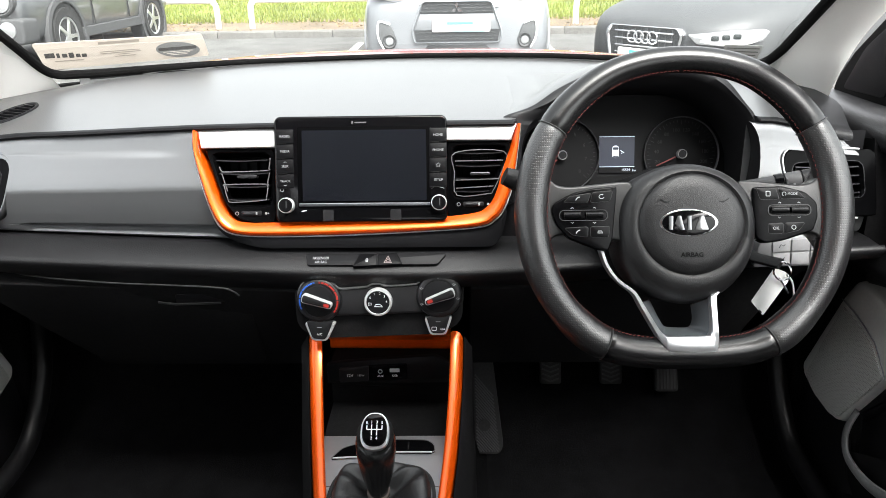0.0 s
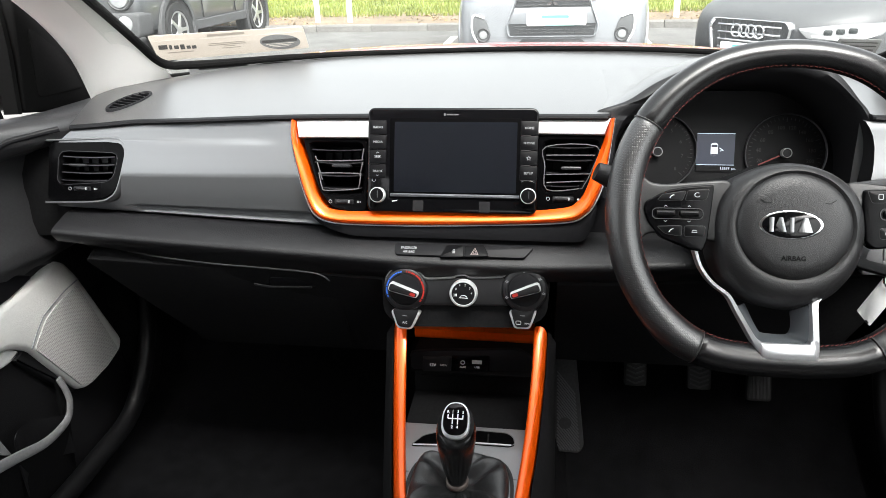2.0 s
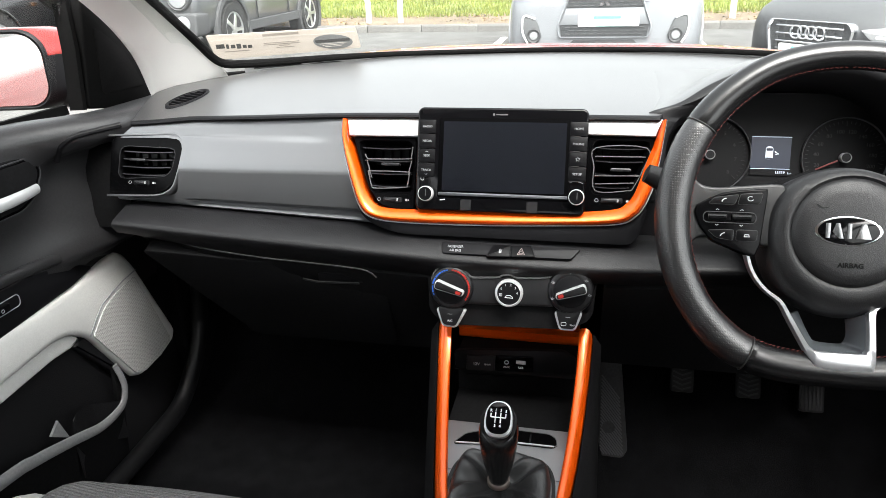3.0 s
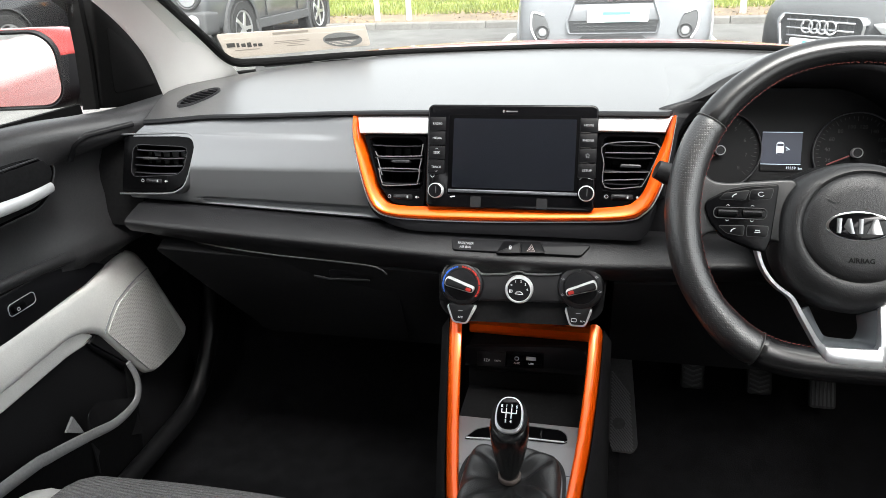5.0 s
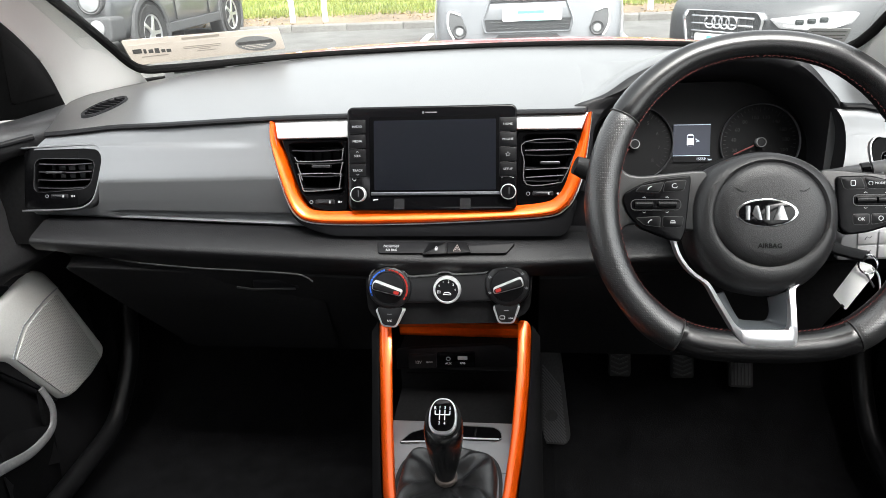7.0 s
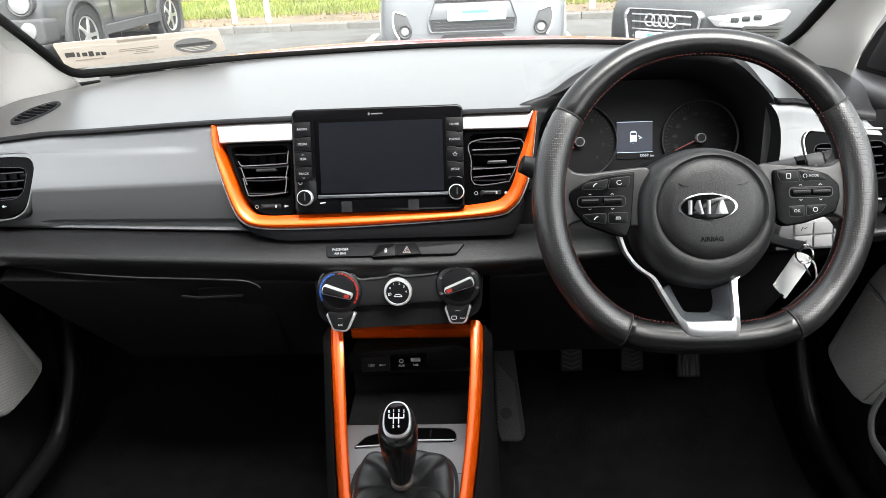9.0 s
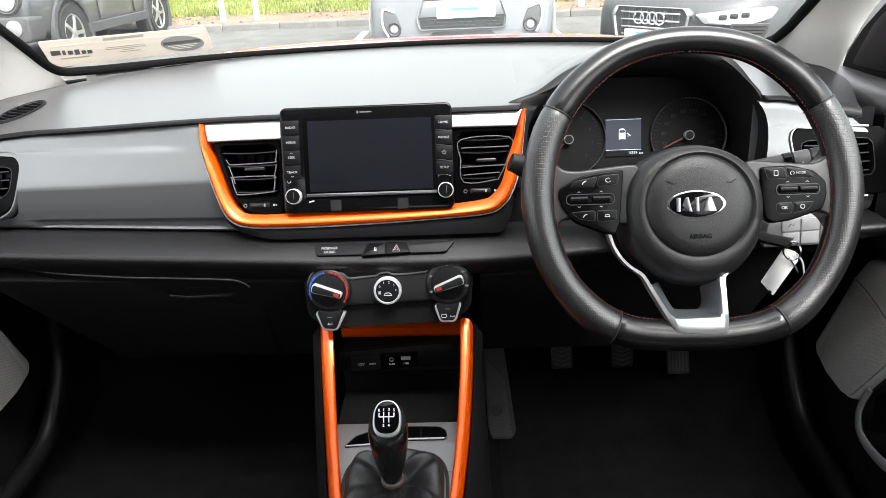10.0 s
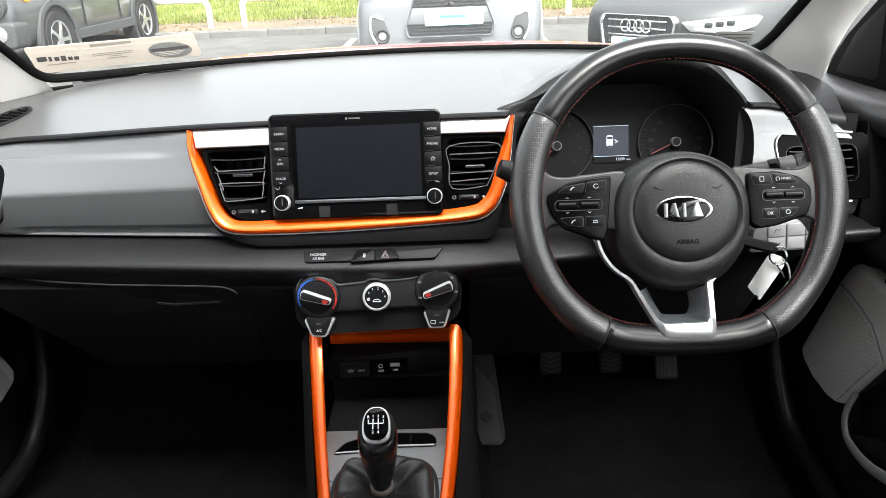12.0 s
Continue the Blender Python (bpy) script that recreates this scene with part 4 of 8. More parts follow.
# red stitches along the inner side
bm = bmesh.new()
REDTHREAD = material("red_thread", (0.105, 0.012, 0.009), 0.8)
run = 0.0
for k in range(NR * 3):
    f0 = k / 3
    i = int(f0) % NR
    p = rim_path[i].lerp(rim_path[(i + 1) % NR], f0 - int(f0))
    q = rim_path[(i + 1) % NR] - rim_path[i]
    t = q.normalized()
    side = Vector((t.y, -t.x, 0))
    inn = side if p.dot(side) < 0 else -side
    s = rim_size(p)
    step = q.length / 3
    run += step
    if run < 0.0042:
        continue
    run = 0.0
    c = p + inn * s * 0.955 + Vector((0, 0, s * 0.32))
    d = (t + inn * 0.35 * (1 if k % 2 else -1)).normalized()
    e = Vector((0, 0, 1)).cross(d)
    vs = [bm.verts.new(WHL @ (c + d * a * 0.0015 + e * b * 0.0003 + Vector((0, 0, w)))) for a in (-1, 1) for b in (-1, 1) for w in (0, 0.0007)]
    for f in ((0, 1, 3, 2), (4, 6, 7, 5), (0, 4, 5, 1), (2, 3, 7, 6), (1, 5, 7, 3)):
        bm.faces.new([vs[i] for i in f])
tagged(part("stitching", bm, REDTHREAD, wheel, "red cross stitching"), kind="stuff")

# hub with the airbag cover
hub_out = [(0.0, 0.0535), (-0.030, 0.048), (-0.055, 0.034), (-0.070, 0.012), (-0.0735, -0.020), (-0.068, -0.050), (-0.053, -0.074), (-0.030, -0.090), (0.0, -0.0965)]
hub_loop = [(p.x, p.y) for p in smooth_path([(x, y, 0) for x, y in hub_out + [(-x, y) for x, y in hub_out[-2:0:-1]]], 4, True)]
hub_loop = polar(hub_loop, 72, (0.002, -0.014))
disc = polar([(0.002 + 0.056 * math.cos(a), -0.0125 + 0.054 * math.sin(a)) for a in np.linspace(0, 2 * math.pi, 73)[:-1]], 72, (0.002, -0.014))
bm = bmesh.new()


def lerp_loop(a, b, t):
    return [(p[0] + (q[0] - p[0]) * t, p[1] + (q[1] - p[1]) * t) for p, q in zip(a, b)]


rings_between(bm, WHL, [(hub_loop, -0.045), (hub_loop, -0.008), (lerp_loop(hub_loop, disc, 0.18), 0.006), (lerp_loop(hub_loop, disc, 0.5), 0.015), (lerp_loop(hub_loop, disc, 0.9), 0.0175),
                        (disc, 0.0165), (grown(disc, 0.975), 0.0155), (grown(disc, 0.95), 0.0170), (grown(disc, 0.90), 0.0195), (grown(disc, 0.7), 0.0215), (grown(disc, 0.4), 0.0222)], cap=True)
COVER = material("cover_black", (0.0100, 0.0100, 0.0107), 0.40, spec=0.42, grain=0.15, size=300, bump=0.20, bump_size=1150, voronoi=True)
hub = part("airbag_cover", bm, COVER, wheel, "grained black airbag cover", angle=50)
text("airbag_print", "AIRBAG", move(WHL, 0.000, -0.0445, 0.0221), 0.0066, material("engraved_black", (0.0042, 0.0042, 0.0045), 0.8, spec=0.1), hub, bold=0.0002)
for s in (-1, 1):
    part("cover_mark", ribbon(bmesh.new(), move(WHL, 0.003 + 0.030 * s, 0.012, 0.0219), [(-0.005, 0.0015 * -s), (0.0, -0.002), (0.005, 0.0015 * s)], 0.0008), BLACK, hub)
# oval badge, drawn as plain strokes
BADGEGREY = material("badge_silver", (0.22, 0.225, 0.23), 0.3, metal=0.8)
em = move(WHL, -0.0032, -0.0115, 0.0205)
oval = [(0.0302 * math.cos(a), 0.0144 * math.sin(a)) for a in np.linspace(0, 2 * math.pi, 49)[:-1]]
bm = bmesh.new()
plate(bm, em, oval, -0.002, 0.0022, 0.0012)
bd = part("badge", bm, CHROME, wheel, "chrome-rimmed black oval badge")
bm = bmesh.new()
plate(bm, em, grown(oval, 0.905), 0.001, 0.00255, 0.0004)
part("badge_field", bm, GLOSS, bd)
for c in ([(-0.0205, -0.0072), (-0.0165, -0.0072), (-0.0160, 0.0072), (-0.0205, 0.0072)], [(-0.0145, -0.0010), (-0.0085, -0.0072), (-0.0045, -0.0072), (-0.0080, 0.0072), (-0.0112, 0.0072)],
          [(-0.0015, -0.0072), (0.0025, -0.0072), (0.0025, 0.0072), (-0.0015, 0.0072)], [(0.0060, -0.0072), (0.0200, -0.0072), (0.0152, 0.0072), (0.0112, 0.0072)]):
    bm = bmesh.new()
    plate(bm, em, c, 0.0020, 0.0034, 0.0003)
    part("badge_block", bm, BADGEGREY, bd)

# side spokes in leather that flare out of the rim, with button pads
PAD = material("pad_black", (0.0022, 0.0022, 0.0026), 0.25, spec=0.10)
KEY = material("key_black", (0.0032, 0.0032, 0.0036), 0.35, spec=0.14)
KEYLINE = material("key_line", (0.040, 0.040, 0.042), 0.4, spec=0.3)
KEYPRINT = material("key_print", (0.40, 0.41, 0.42), 0.5)
PADS = {-1: [(-0.0735, 0.0287), (-0.1000, 0.0262), (-0.1175, 0.0225), (-0.1290, 0.0170), (-0.1400, 0.0105), (-0.1418, 0.0030), (-0.1365, -0.0120), (-0.1240, -0.0262), (-0.0950, -0.0375), (-0.0829, -0.0408), (-0.0780, -0.0280), (-0.0726, 0.0249)],
        1: [(0.0685, 0.0262), (0.0690, 0.0000), (0.0715, -0.0270), (0.0800, -0.0330), (0.0985, -0.0305), (0.1311, -0.0200), (0.1362, -0.0052), (0.1355, 0.0095), (0.1235, 0.0208), (0.1000, 0.0270)]}
PADKEYS = {-1: ([(-0.1290, 0.0118), (-0.1235, 0.0178), (-0.1000, 0.0218), (-0.1040, 0.0112)], [(-0.1010, 0.0115), (-0.0985, 0.0222), (-0.0774, 0.0240), (-0.0800, 0.0130)],
             [(-0.1285, -0.0150), (-0.1035, -0.0138), (-0.1040, -0.0248), (-0.1200, -0.0225)], [(-0.1010, -0.0138), (-0.0805, -0.0138), (-0.0822, -0.0248), (-0.1012, -0.0248)]),
        1: ([(0.0945, 0.0250), (0.1141, 0.0222), (0.1230, 0.0140), (0.0980, 0.0135)], [(0.0722, 0.0246), (0.0918, 0.0251), (0.0958, 0.0135), (0.0762, 0.0130)],
            [(0.1014, -0.0117), (0.1222, -0.0115), (0.1156, -0.0195), (0.1011, -0.0226)], [(0.0838, -0.0122), (0.0998, -0.0117), (0.0990, -0.0228), (0.0843, -0.0226)])}
ROCKERS = {-1: (-0.1082, -0.0018, 0.0500, (-0.1200, -0.0968)), 1: (0.1060, 0.0018, 0.0440, (0.0960, 0.1160))}
for s in (-1, 1):
    c = [(0.158, 0.062), (0.1485, 0.050), (0.1440, 0.0395), (0.1360, 0.0305), (0.1220, 0.0285), (0.072, 0.0335), (0.055, 0.034), (0.055, -0.030), (0.085, -0.028), (0.122, -0.0215), (0.138, -0.0225), (0.147, -0.034), (0.153, -0.048), (0.158, -0.060)]
    bm = bmesh.new()
    plate(bm, WHL, rounded([(s * x * (0.975 if s > 0 else 1.0), y) for x, y in c], 0.008)[::-s], -0.022, 0.0042, 0.0028, 3)
    part("spoke", bm, SPOKELEATHER, wheel, "leather-covered spoke", angle=60)
    pts = rounded(PADS[s], 0.004)
    if area(pts) < 0:
        pts = pts[::-1]
    bm = bmesh.new()
    plate(bm, WHL, pts, -0.004, 0.0075, 0.002, 3)
    pad = part("button_pad", bm, PAD, wheel, "gloss black switch pad")
    for k, q in enumerate(PADKEYS[s]):
        shape = rounded(q, 0.0025)
        if area(shape) < 0:
            shape = shape[::-1]
        bm = bmesh.new()
        plate(bm, WHL, shape, 0.005, 0.0083, 0.0006)
        b = part("button", bm, KEY, pad)
        part("button_line", ribbon(bmesh.new(), move(WHL, 0, 0, 0.0076), shape, 0.0005, closed=True), KEYLINE, b)
        x, y = sum(p[0] for p in shape) / len(shape), sum(p[1] for p in shape) / len(shape)
        im = move(WHL, x, y, 0.0084)
        if s > 0 and k == 3:
            text("print", "OK", im, 0.0046, KEYPRINT, b)
        elif s > 0 and k == 0:
            text("print", "MODE", move(im, 0.002), 0.0036, KEYPRINT, b)
            part("print", ribbon(bmesh.new(), move(im, -0.0068), [(0.0020 * math.cos(a), 0.0020 * math.sin(a)) for a in np.linspace(-1, 4.4, 11)], 0.0005), KEYPRINT, b)
        elif s > 0 and k == 1:
            part("print", ribbon(bmesh.new(), im, outline(0.0042, 0.0050, 0.0006, 2), 0.0006, closed=True), KEYPRINT, b)
        elif s < 0 and k == 1:
            part("print", ribbon(bmesh.new(), im, [(0.0027 * math.cos(a), 0.0022 * math.sin(a)) for a in np.linspace(0.9, 5.9, 12)], 0.0006), KEYPRINT, b)
        elif s > 0 and k == 2:
            part("print", ribbon(bmesh.new(), im, [(0.0022 * math.cos(a), 0.0022 * math.sin(a)) for a in np.linspace(0, 6.28, 15)[:-1]], 0.0006, closed=True), KEYPRINT, b)
        elif k == 3:
            part("print", ribbon(bmesh.new(), im, [(-0.0026, -0.0012), (-0.0018, 0.0008), (0.0018, 0.0008), (0.0026, -0.0012)], 0.0009, closed=True), KEYPRINT, b)
        else:
            part("print", ribbon(bmesh.new(), im, [(-0.0022, -0.0018), (-0.0012, 0.0002), (0.0006, 0.0014), (0.0020, 0.0017)], 0.0010), KEYPRINT, b)
    bx, by, bw, places = ROCKERS[s]
    bed = shifted(outline(bw, 0.0108, 0.0045), bx, by)
    bm = bmesh.new()
    plate(bm, WHL, bed, 0.005, 0.0080, 0.0005)
    rb = part("rocker_bed", bm, PAD, pad)
    part("bed_line", ribbon(bmesh.new(), move(WHL, 0, 0, 0.0079), bed, 0.0008, 0.0006, closed=True), KEYLINE, rb)
    for x in places:
        bm = bmesh.new()
        path = [WHL @ Vector((x + d, by, 0.0085)) for d in (-0.0088, -0.0080, 0.0080, 0.0088)]
        sweep(bm, path, circle(0.0033, 10, 0.9), WN)
        rk = part("rocker", bm, KEY, pad)
        bm = bmesh.new()
        plate(bm, WHL, shifted(outline(0.0150, 0.0011, 0.0004), x, by + 0.0014), 0.0105, 0.0119)
        part("rocker_line", bm, KEYLINE, rk)
        for d in (-1, 1):
            part("print", ribbon(bmesh.new(), move(WHL, x, by + d * 0.0078, 0.0077), [(-0.0015, -0.0006 * d), (0, 0.0006 * d), (0.0015, -0.0006 * d)], 0.0005), KEYPRINT, pad)

# silver lower spoke
vo = [(-0.0915, -0.036), (-0.0853, -0.0541), (-0.0770, -0.0673), (-0.0685, -0.0758), (-0.0571, -0.0849), (-0.0495, -0.0993), (-0.0407, -0.1160), (-0.0319, -0.1321), (-0.0269, -0.1398), (-0.0189, -0.1447),
      (0.0216, -0.1452), (0.0275, -0.1419), (0.0296, -0.1349), (0.0297, -0.1103), (0.0299, -0.0904), (0.0328, -0.0847), (0.0405, -0.0779), (0.0495, -0.0670), (0.0551, -0.0555), (0.0605, -0.040)]
vi = [(-0.0872, -0.036), (-0.0823, -0.0518), (-0.0746, -0.0644), (-0.0661, -0.0729), (-0.0541, -0.0821), (-0.0463, -0.0953), (-0.0386, -0.1096), (-0.0316, -0.1221), (-0.0276, -0.1263), (-0.0208, -0.1289),
      (0.0157, -0.1287), (0.0204, -0.1271), (0.0223, -0.1224), (0.0226, -0.1072), (0.0222, -0.0902), (0.0247, -0.0850), (0.0317, -0.0805), (0.0442, -0.0710), (0.0521, -0.0583), (0.0565, -0.040)]
oo, ii = smooth_path([(x, y, 0) for x, y in vo], 5), smooth_path([(x, y, 0) for x, y in vi], 5)
rings = []
for k, (a, b) in enumerate(zip(oo, ii)):
    w = 0.004 + 0.0145 * math.sin(math.pi * k / (len(oo) - 1)) ** 4
    rings.append([WHL @ Vector((p.x, p.y, z)) for p, z in ((a, w - 0.014), (a, w - 0.002), (a.lerp(b, 0.15), w), (a.lerp(b, 0.85), w), (b, w - 0.002), (b, w - 0.014))])
SPOKE = material("satin_aluminium", (0.60, 0.61, 0.63), 0.34, metal=0.8)
part("lower_spoke", loft(bmesh.new(), rings), SPOKE, wheel, "satin silver V-shaped lower spoke", angle=50)
# grey inner walls of the lower spoke
rings = []
hole = [(-0.0342, -0.0921), (-0.0300, -0.1010), (-0.0262, -0.1090), (-0.0205, -0.1190), (-0.0172, -0.1210), (-0.0120, -0.1220), (0.0040, -0.1225), (0.0095, -0.1205), (0.0122, -0.1120), (0.0107, -0.0980)]
for b, c in zip(smooth_path([(x, y, 0) for x, y in vi[5:15]], 4), smooth_path([(x, y, 0) for x, y in hole], 4)):
    rings.append([WHL @ Vector((p.x, p.y, z)) for p, z in ((b, 0.003), (c, -0.016), (c, -0.020), (b, -0.010))])
part("spoke_liner", loft(bmesh.new(), rings), material("grey_liner", (0.10, 0.11, 0.12), 0.45, metal=0.3), wheel, "dark grey spoke liner")
# column shroud
bm = bmesh.new()
rings = []
for d, rx, ry in ((-0.045, 0.060, 0.060), (-0.075, 0.070, 0.072), (-0.20, 0.075, 0.075), (-0.26, 0.07, 0.06)):
    rings.append([WHL @ Vector((rx * math.cos(a), -0.012 + ry * math.sin(a), d)) for a in np.linspace(0, 2 * math.pi, 25)[:-1]])
part("column_shroud", loft(bm, rings), DARK, wheel)

# stalks
def stalk(name, base, tip, r0, r1, label):
    st = thing(name, base, label, "control stalk", "column stalks")
    b, t = Vector(base), Vector(tip)
    bm = bmesh.new()
    path = [b.lerp(t, k / 8) for k in range(9)]
    sweep(bm, path, circle(1.0, 14, 0.75), (0, -1, 0.3), scale=lambda u: (r0 + (r1 - r0) * u) * (1 if u < 0.99 else 0.8))
    part("stem", bm, SOFT, st)
    return st, b, t


st, b, t = stalk("indicator_stalk", (0.300, 0.80, 0.905), (0.176, 0.785, 0.962), 0.010, 0.013, "black plastic indicator stalk behind the wheel")
st, b, t = stalk("wiper_stalk", (0.430, 0.80, 0.932), (0.545, 0.785, 0.956), 0.009, 0.012, "black plastic wiper stalk with white symbols")
STALKGREY = material("stalk_grey_plastic", (0.060, 0.060, 0.062), 0.42, grain=0.1, size=300)
for name, u0, u1, grow, mat in (("sleeve", 0.10, 0.52, 1.12, STALKGREY), ("toggle", 0.53, 0.60, 1.22, GLOSS), ("ring", 0.62, 0.76, 1.16, STALKGREY), ("end_cap", 0.775, 1.0, 1.14, SOFT)):
    path = [b.lerp(t, u0 + (u1 - u0) * k / 4) for k in range(5)]
    part(name, sweep(bmesh.new(), path, circle(1.0, 16, 0.78), (0, -1, 0.3), scale=lambda u: (0.0092 + 0.0026 * (u0 + (u1 - u0) * u)) * grow), mat, st)
sm = frame_of(b.lerp(t, 0.5) + Vector((0, -0.0122, 0.0036)), t - b, (0, 0.3, 1))
bm = bmesh.new()
for x, w, h in ((-0.036, 0.009, 0.0034), (-0.027, 0.0016, 0.010), (-0.022, 0.0050, 0.0016), (-0.022, 0.0032, 0.0030), (-0.008, 0.0026, 0.0085), (0.019, 0.0020, 0.0030)):
    plate(bm, move(sm, x, 0.003 if h < 0.002 else -0.001), outline(w, h, 0.0005), 0, 0.0012)
part("symbols", bm, PRINT, st)
bm = bmesh.new()
ribbon(bm, move(sm, 0.040, 0.002, 0.0022), outline(0.0085, 0.0058, 0.0012, 2), 0.0009, closed=True)
ribbon(bm, move(sm, 0.040, -0.004, 0.0022), [(-0.004, 0.0), (0.004, 0.0)], 0.0009)
part("end_symbol", bm, PRINT, st)

# ---- instrument cluster in its hood
cluster = thing("instrument_cluster", (0.345, 0.95, 0.90), "dark car instrument cluster with two dials and a lit display", "instrument cluster")
CLM = frame_of((0.347, 0.955, 0.940), (1, 0, 0), (0, 0.30, 1))
DIALBLACK = material("dial_black", (0.006, 0.006, 0.0065), 0.6, spec=0.1)
bm = bmesh.new()
plate(bm, CLM, outline(0.34, 0.16, 0.05), -0.02, -0.004)
part("dial_plate", bm, DIALBLACK, cluster)


def gauge(u, r, needle, numbers, start, sweep_deg):
    gm = move(CLM, u, -0.001, -0.003)
    bm = bmesh.new()
    lathe(bm, gm, [(r, 0.0), (r, 0.005), (r - 0.0005, 0.0054), (r - 0.0010, 0.005), (r - 0.0012, 0.0)], 64)
    ring = part("dial_ring", bm, material("dial_ring_grey", (0.09, 0.092, 0.095), 0.35, metal=0.5), cluster, "thin grey dial ring")
    bm = bmesh.new()
    for k in range(41):
        a = radians(start - sweep_deg * k / 40)
        l = 0.006 if k % 5 == 0 else 0.003
        ribbon(bm, gm, [((r - 0.005) * math.cos(a), (r - 0.005) * math.sin(a)), ((r - 0.005 - l) * math.cos(a), (r - 0.005 - l) * math.sin(a))], 0.0007)
    part("dial_ticks", bm, DIMPRINT, ring)
    for k, w in enumerate(numbers):
        a = radians(start - sweep_deg * k / (len(numbers) - 1))
        text("dial_number", w, move(gm, (r - 0.018) * math.cos(a), (r - 0.018) * math.sin(a), 0.0002), 0.0068, DIMPRINT, ring)
    bm = bmesh.new()
    lathe(bm, gm, [(0.0064, 0.0), (0.0064, 0.009), (0.0058, 0.0096), (0.0053, 0.0085)], 24)
    h = part("needle_hub", bm, material("hub_ring", (0.42, 0.42, 0.42), 0.35, metal=0.3), cluster)
    bm = bmesh.new()
    lathe(bm, gm, [(0.0056, 0.0), (0.0056, 0.008), (0.0, 0.0085)], 20)
    part("hub_cap", bm, BLACK, h)
    a = radians(needle)
    bm = bmesh.new()
    ribbon(bm, move(gm, 0, 0, 0.004), [(0.009 * math.cos(a), 0.009 * math.sin(a)), ((r - 0.014) * math.cos(a), (r - 0.014) * math.sin(a))], 0.0016, 0.0008)
    part("needle", bm, material("needle_red", (0.11, 0.011, 0.009), 0.5), cluster, "red needle")


DIMPRINT = material("dim_print", (0.0068, 0.0068, 0.0075), 0.6)
gauge(0.084, 0.0515, 205, ("0", "20", "40", "60", "80", "100", "120", "140", "160", "180", "200", "220"), 222, 264)
gauge(-0.080, 0.0515, 222, ("0", "1", "2", "3", "4", "5", "6", "7", "8"), 222, 264)
# lit display
DISPLAY = material("display_glow", (0.0085, 0.0115, 0.022), 0.4, emit=0.10)
bm = bmesh.new()
plate(bm, CLM, shifted(outline(0.0485, 0.041, 0.001), -0.0042, 0.004), -0.004, -0.002)
ds = part("display", bm, DISPLAY, cluster, "small lit blue-grey display")
bm = bmesh.new()
plate(bm, CLM, shifted(outline(0.0485, 0.0075, 0.0005), -0.0042, -0.0225), -0.004, -0.0022)
part("odometer_strip", bm, DIALBLACK, ds)
for y in (0.0238, -0.0175):
    bm = bmesh.new()
    plate(bm, CLM, shifted(outline(0.0485, 0.0007, 0.0002), -0.0042, y), -0.003, -0.0014)
    part("display_line", bm, material("display_line", (0.45, 0.52, 0.62), 0.5, emit=0.06), ds)
LIT = material("lit_white", (0.50, 0.55, 0.62), 0.5, emit=0.05)
text("odometer_print", "15559", move(CLM, 0.0085, -0.0222, -0.0020), 0.0050, LIT, ds)
text("odometer_unit", "km", move(CLM, 0.0200, -0.0228, -0.0020), 0.0042, LIT, ds)
bm = bmesh.new()
plate(bm, CLM, shifted(outline(0.0090, 0.0172, 0.0036), -0.0060, 0.0030), -0.003, -0.0014)
ic = part("car_symbol", bm, LIT, ds, "white car symbol with an open door")
bm = bmesh.new()
plate(bm, CLM, shifted(outline(0.0078, 0.0034, 0.0012), -0.0060, 0.0075), -0.002, -0.0010)
plate(bm, CLM, shifted(outline(0.0078, 0.0026, 0.0012), -0.0060, -0.0042), -0.002, -0.0010)
part("symbol_glass", bm, DISPLAY, ic)
part("door_symbol", ribbon(bmesh.new(), move(CLM, 0, 0, -0.0014), [(0.0005, 0.005), (0.0055, 0.0015), (0.0015, 0.0010)], 0.0012), LIT, ds)

# hood over the cluster
arc_in = [(-0.150, -0.055), (-0.1437, 0.0024), (-0.1374, 0.0301), (-0.1265, 0.0472), (-0.1052, 0.0603), (-0.0875, 0.0700), (-0.0592, 0.0880), (-0.0244, 0.0980), (0.0102, 0.1006), (0.0447, 0.0985), (0.0687, 0.0952), (0.0927, 0.0860), (0.1132, 0.0722), (0.1303, 0.0540), (0.1440, 0.0320), (0.1512, 0.0020), (0.150, -0.055)]
arc_out = [(-0.158, -0.055), (-0.155, 0.0024), (-0.150, 0.031), (-0.168, 0.0425), (-0.165, 0.0521), (-0.1296, 0.0647), (-0.0941, 0.0875), (-0.050, 0.1065), (0.005, 0.1190), (0.048, 0.1230), (0.085, 0.1130), (0.115, 0.0915), (0.1353, 0.0661), (0.1470, 0.0510), (0.1530, 0.030), (0.158, -0.0021), (0.157, -0.055)]
HM = frame_of((0.345, 0.862, 0.962), (1, 0, 0), (0, 0.36, 1))
ai, ao = smooth_path([(x, y, 0) for x, y in arc_in], 6), smooth_path([(x, y, 0) for x, y in arc_out], 6)
rims, tops = [], []
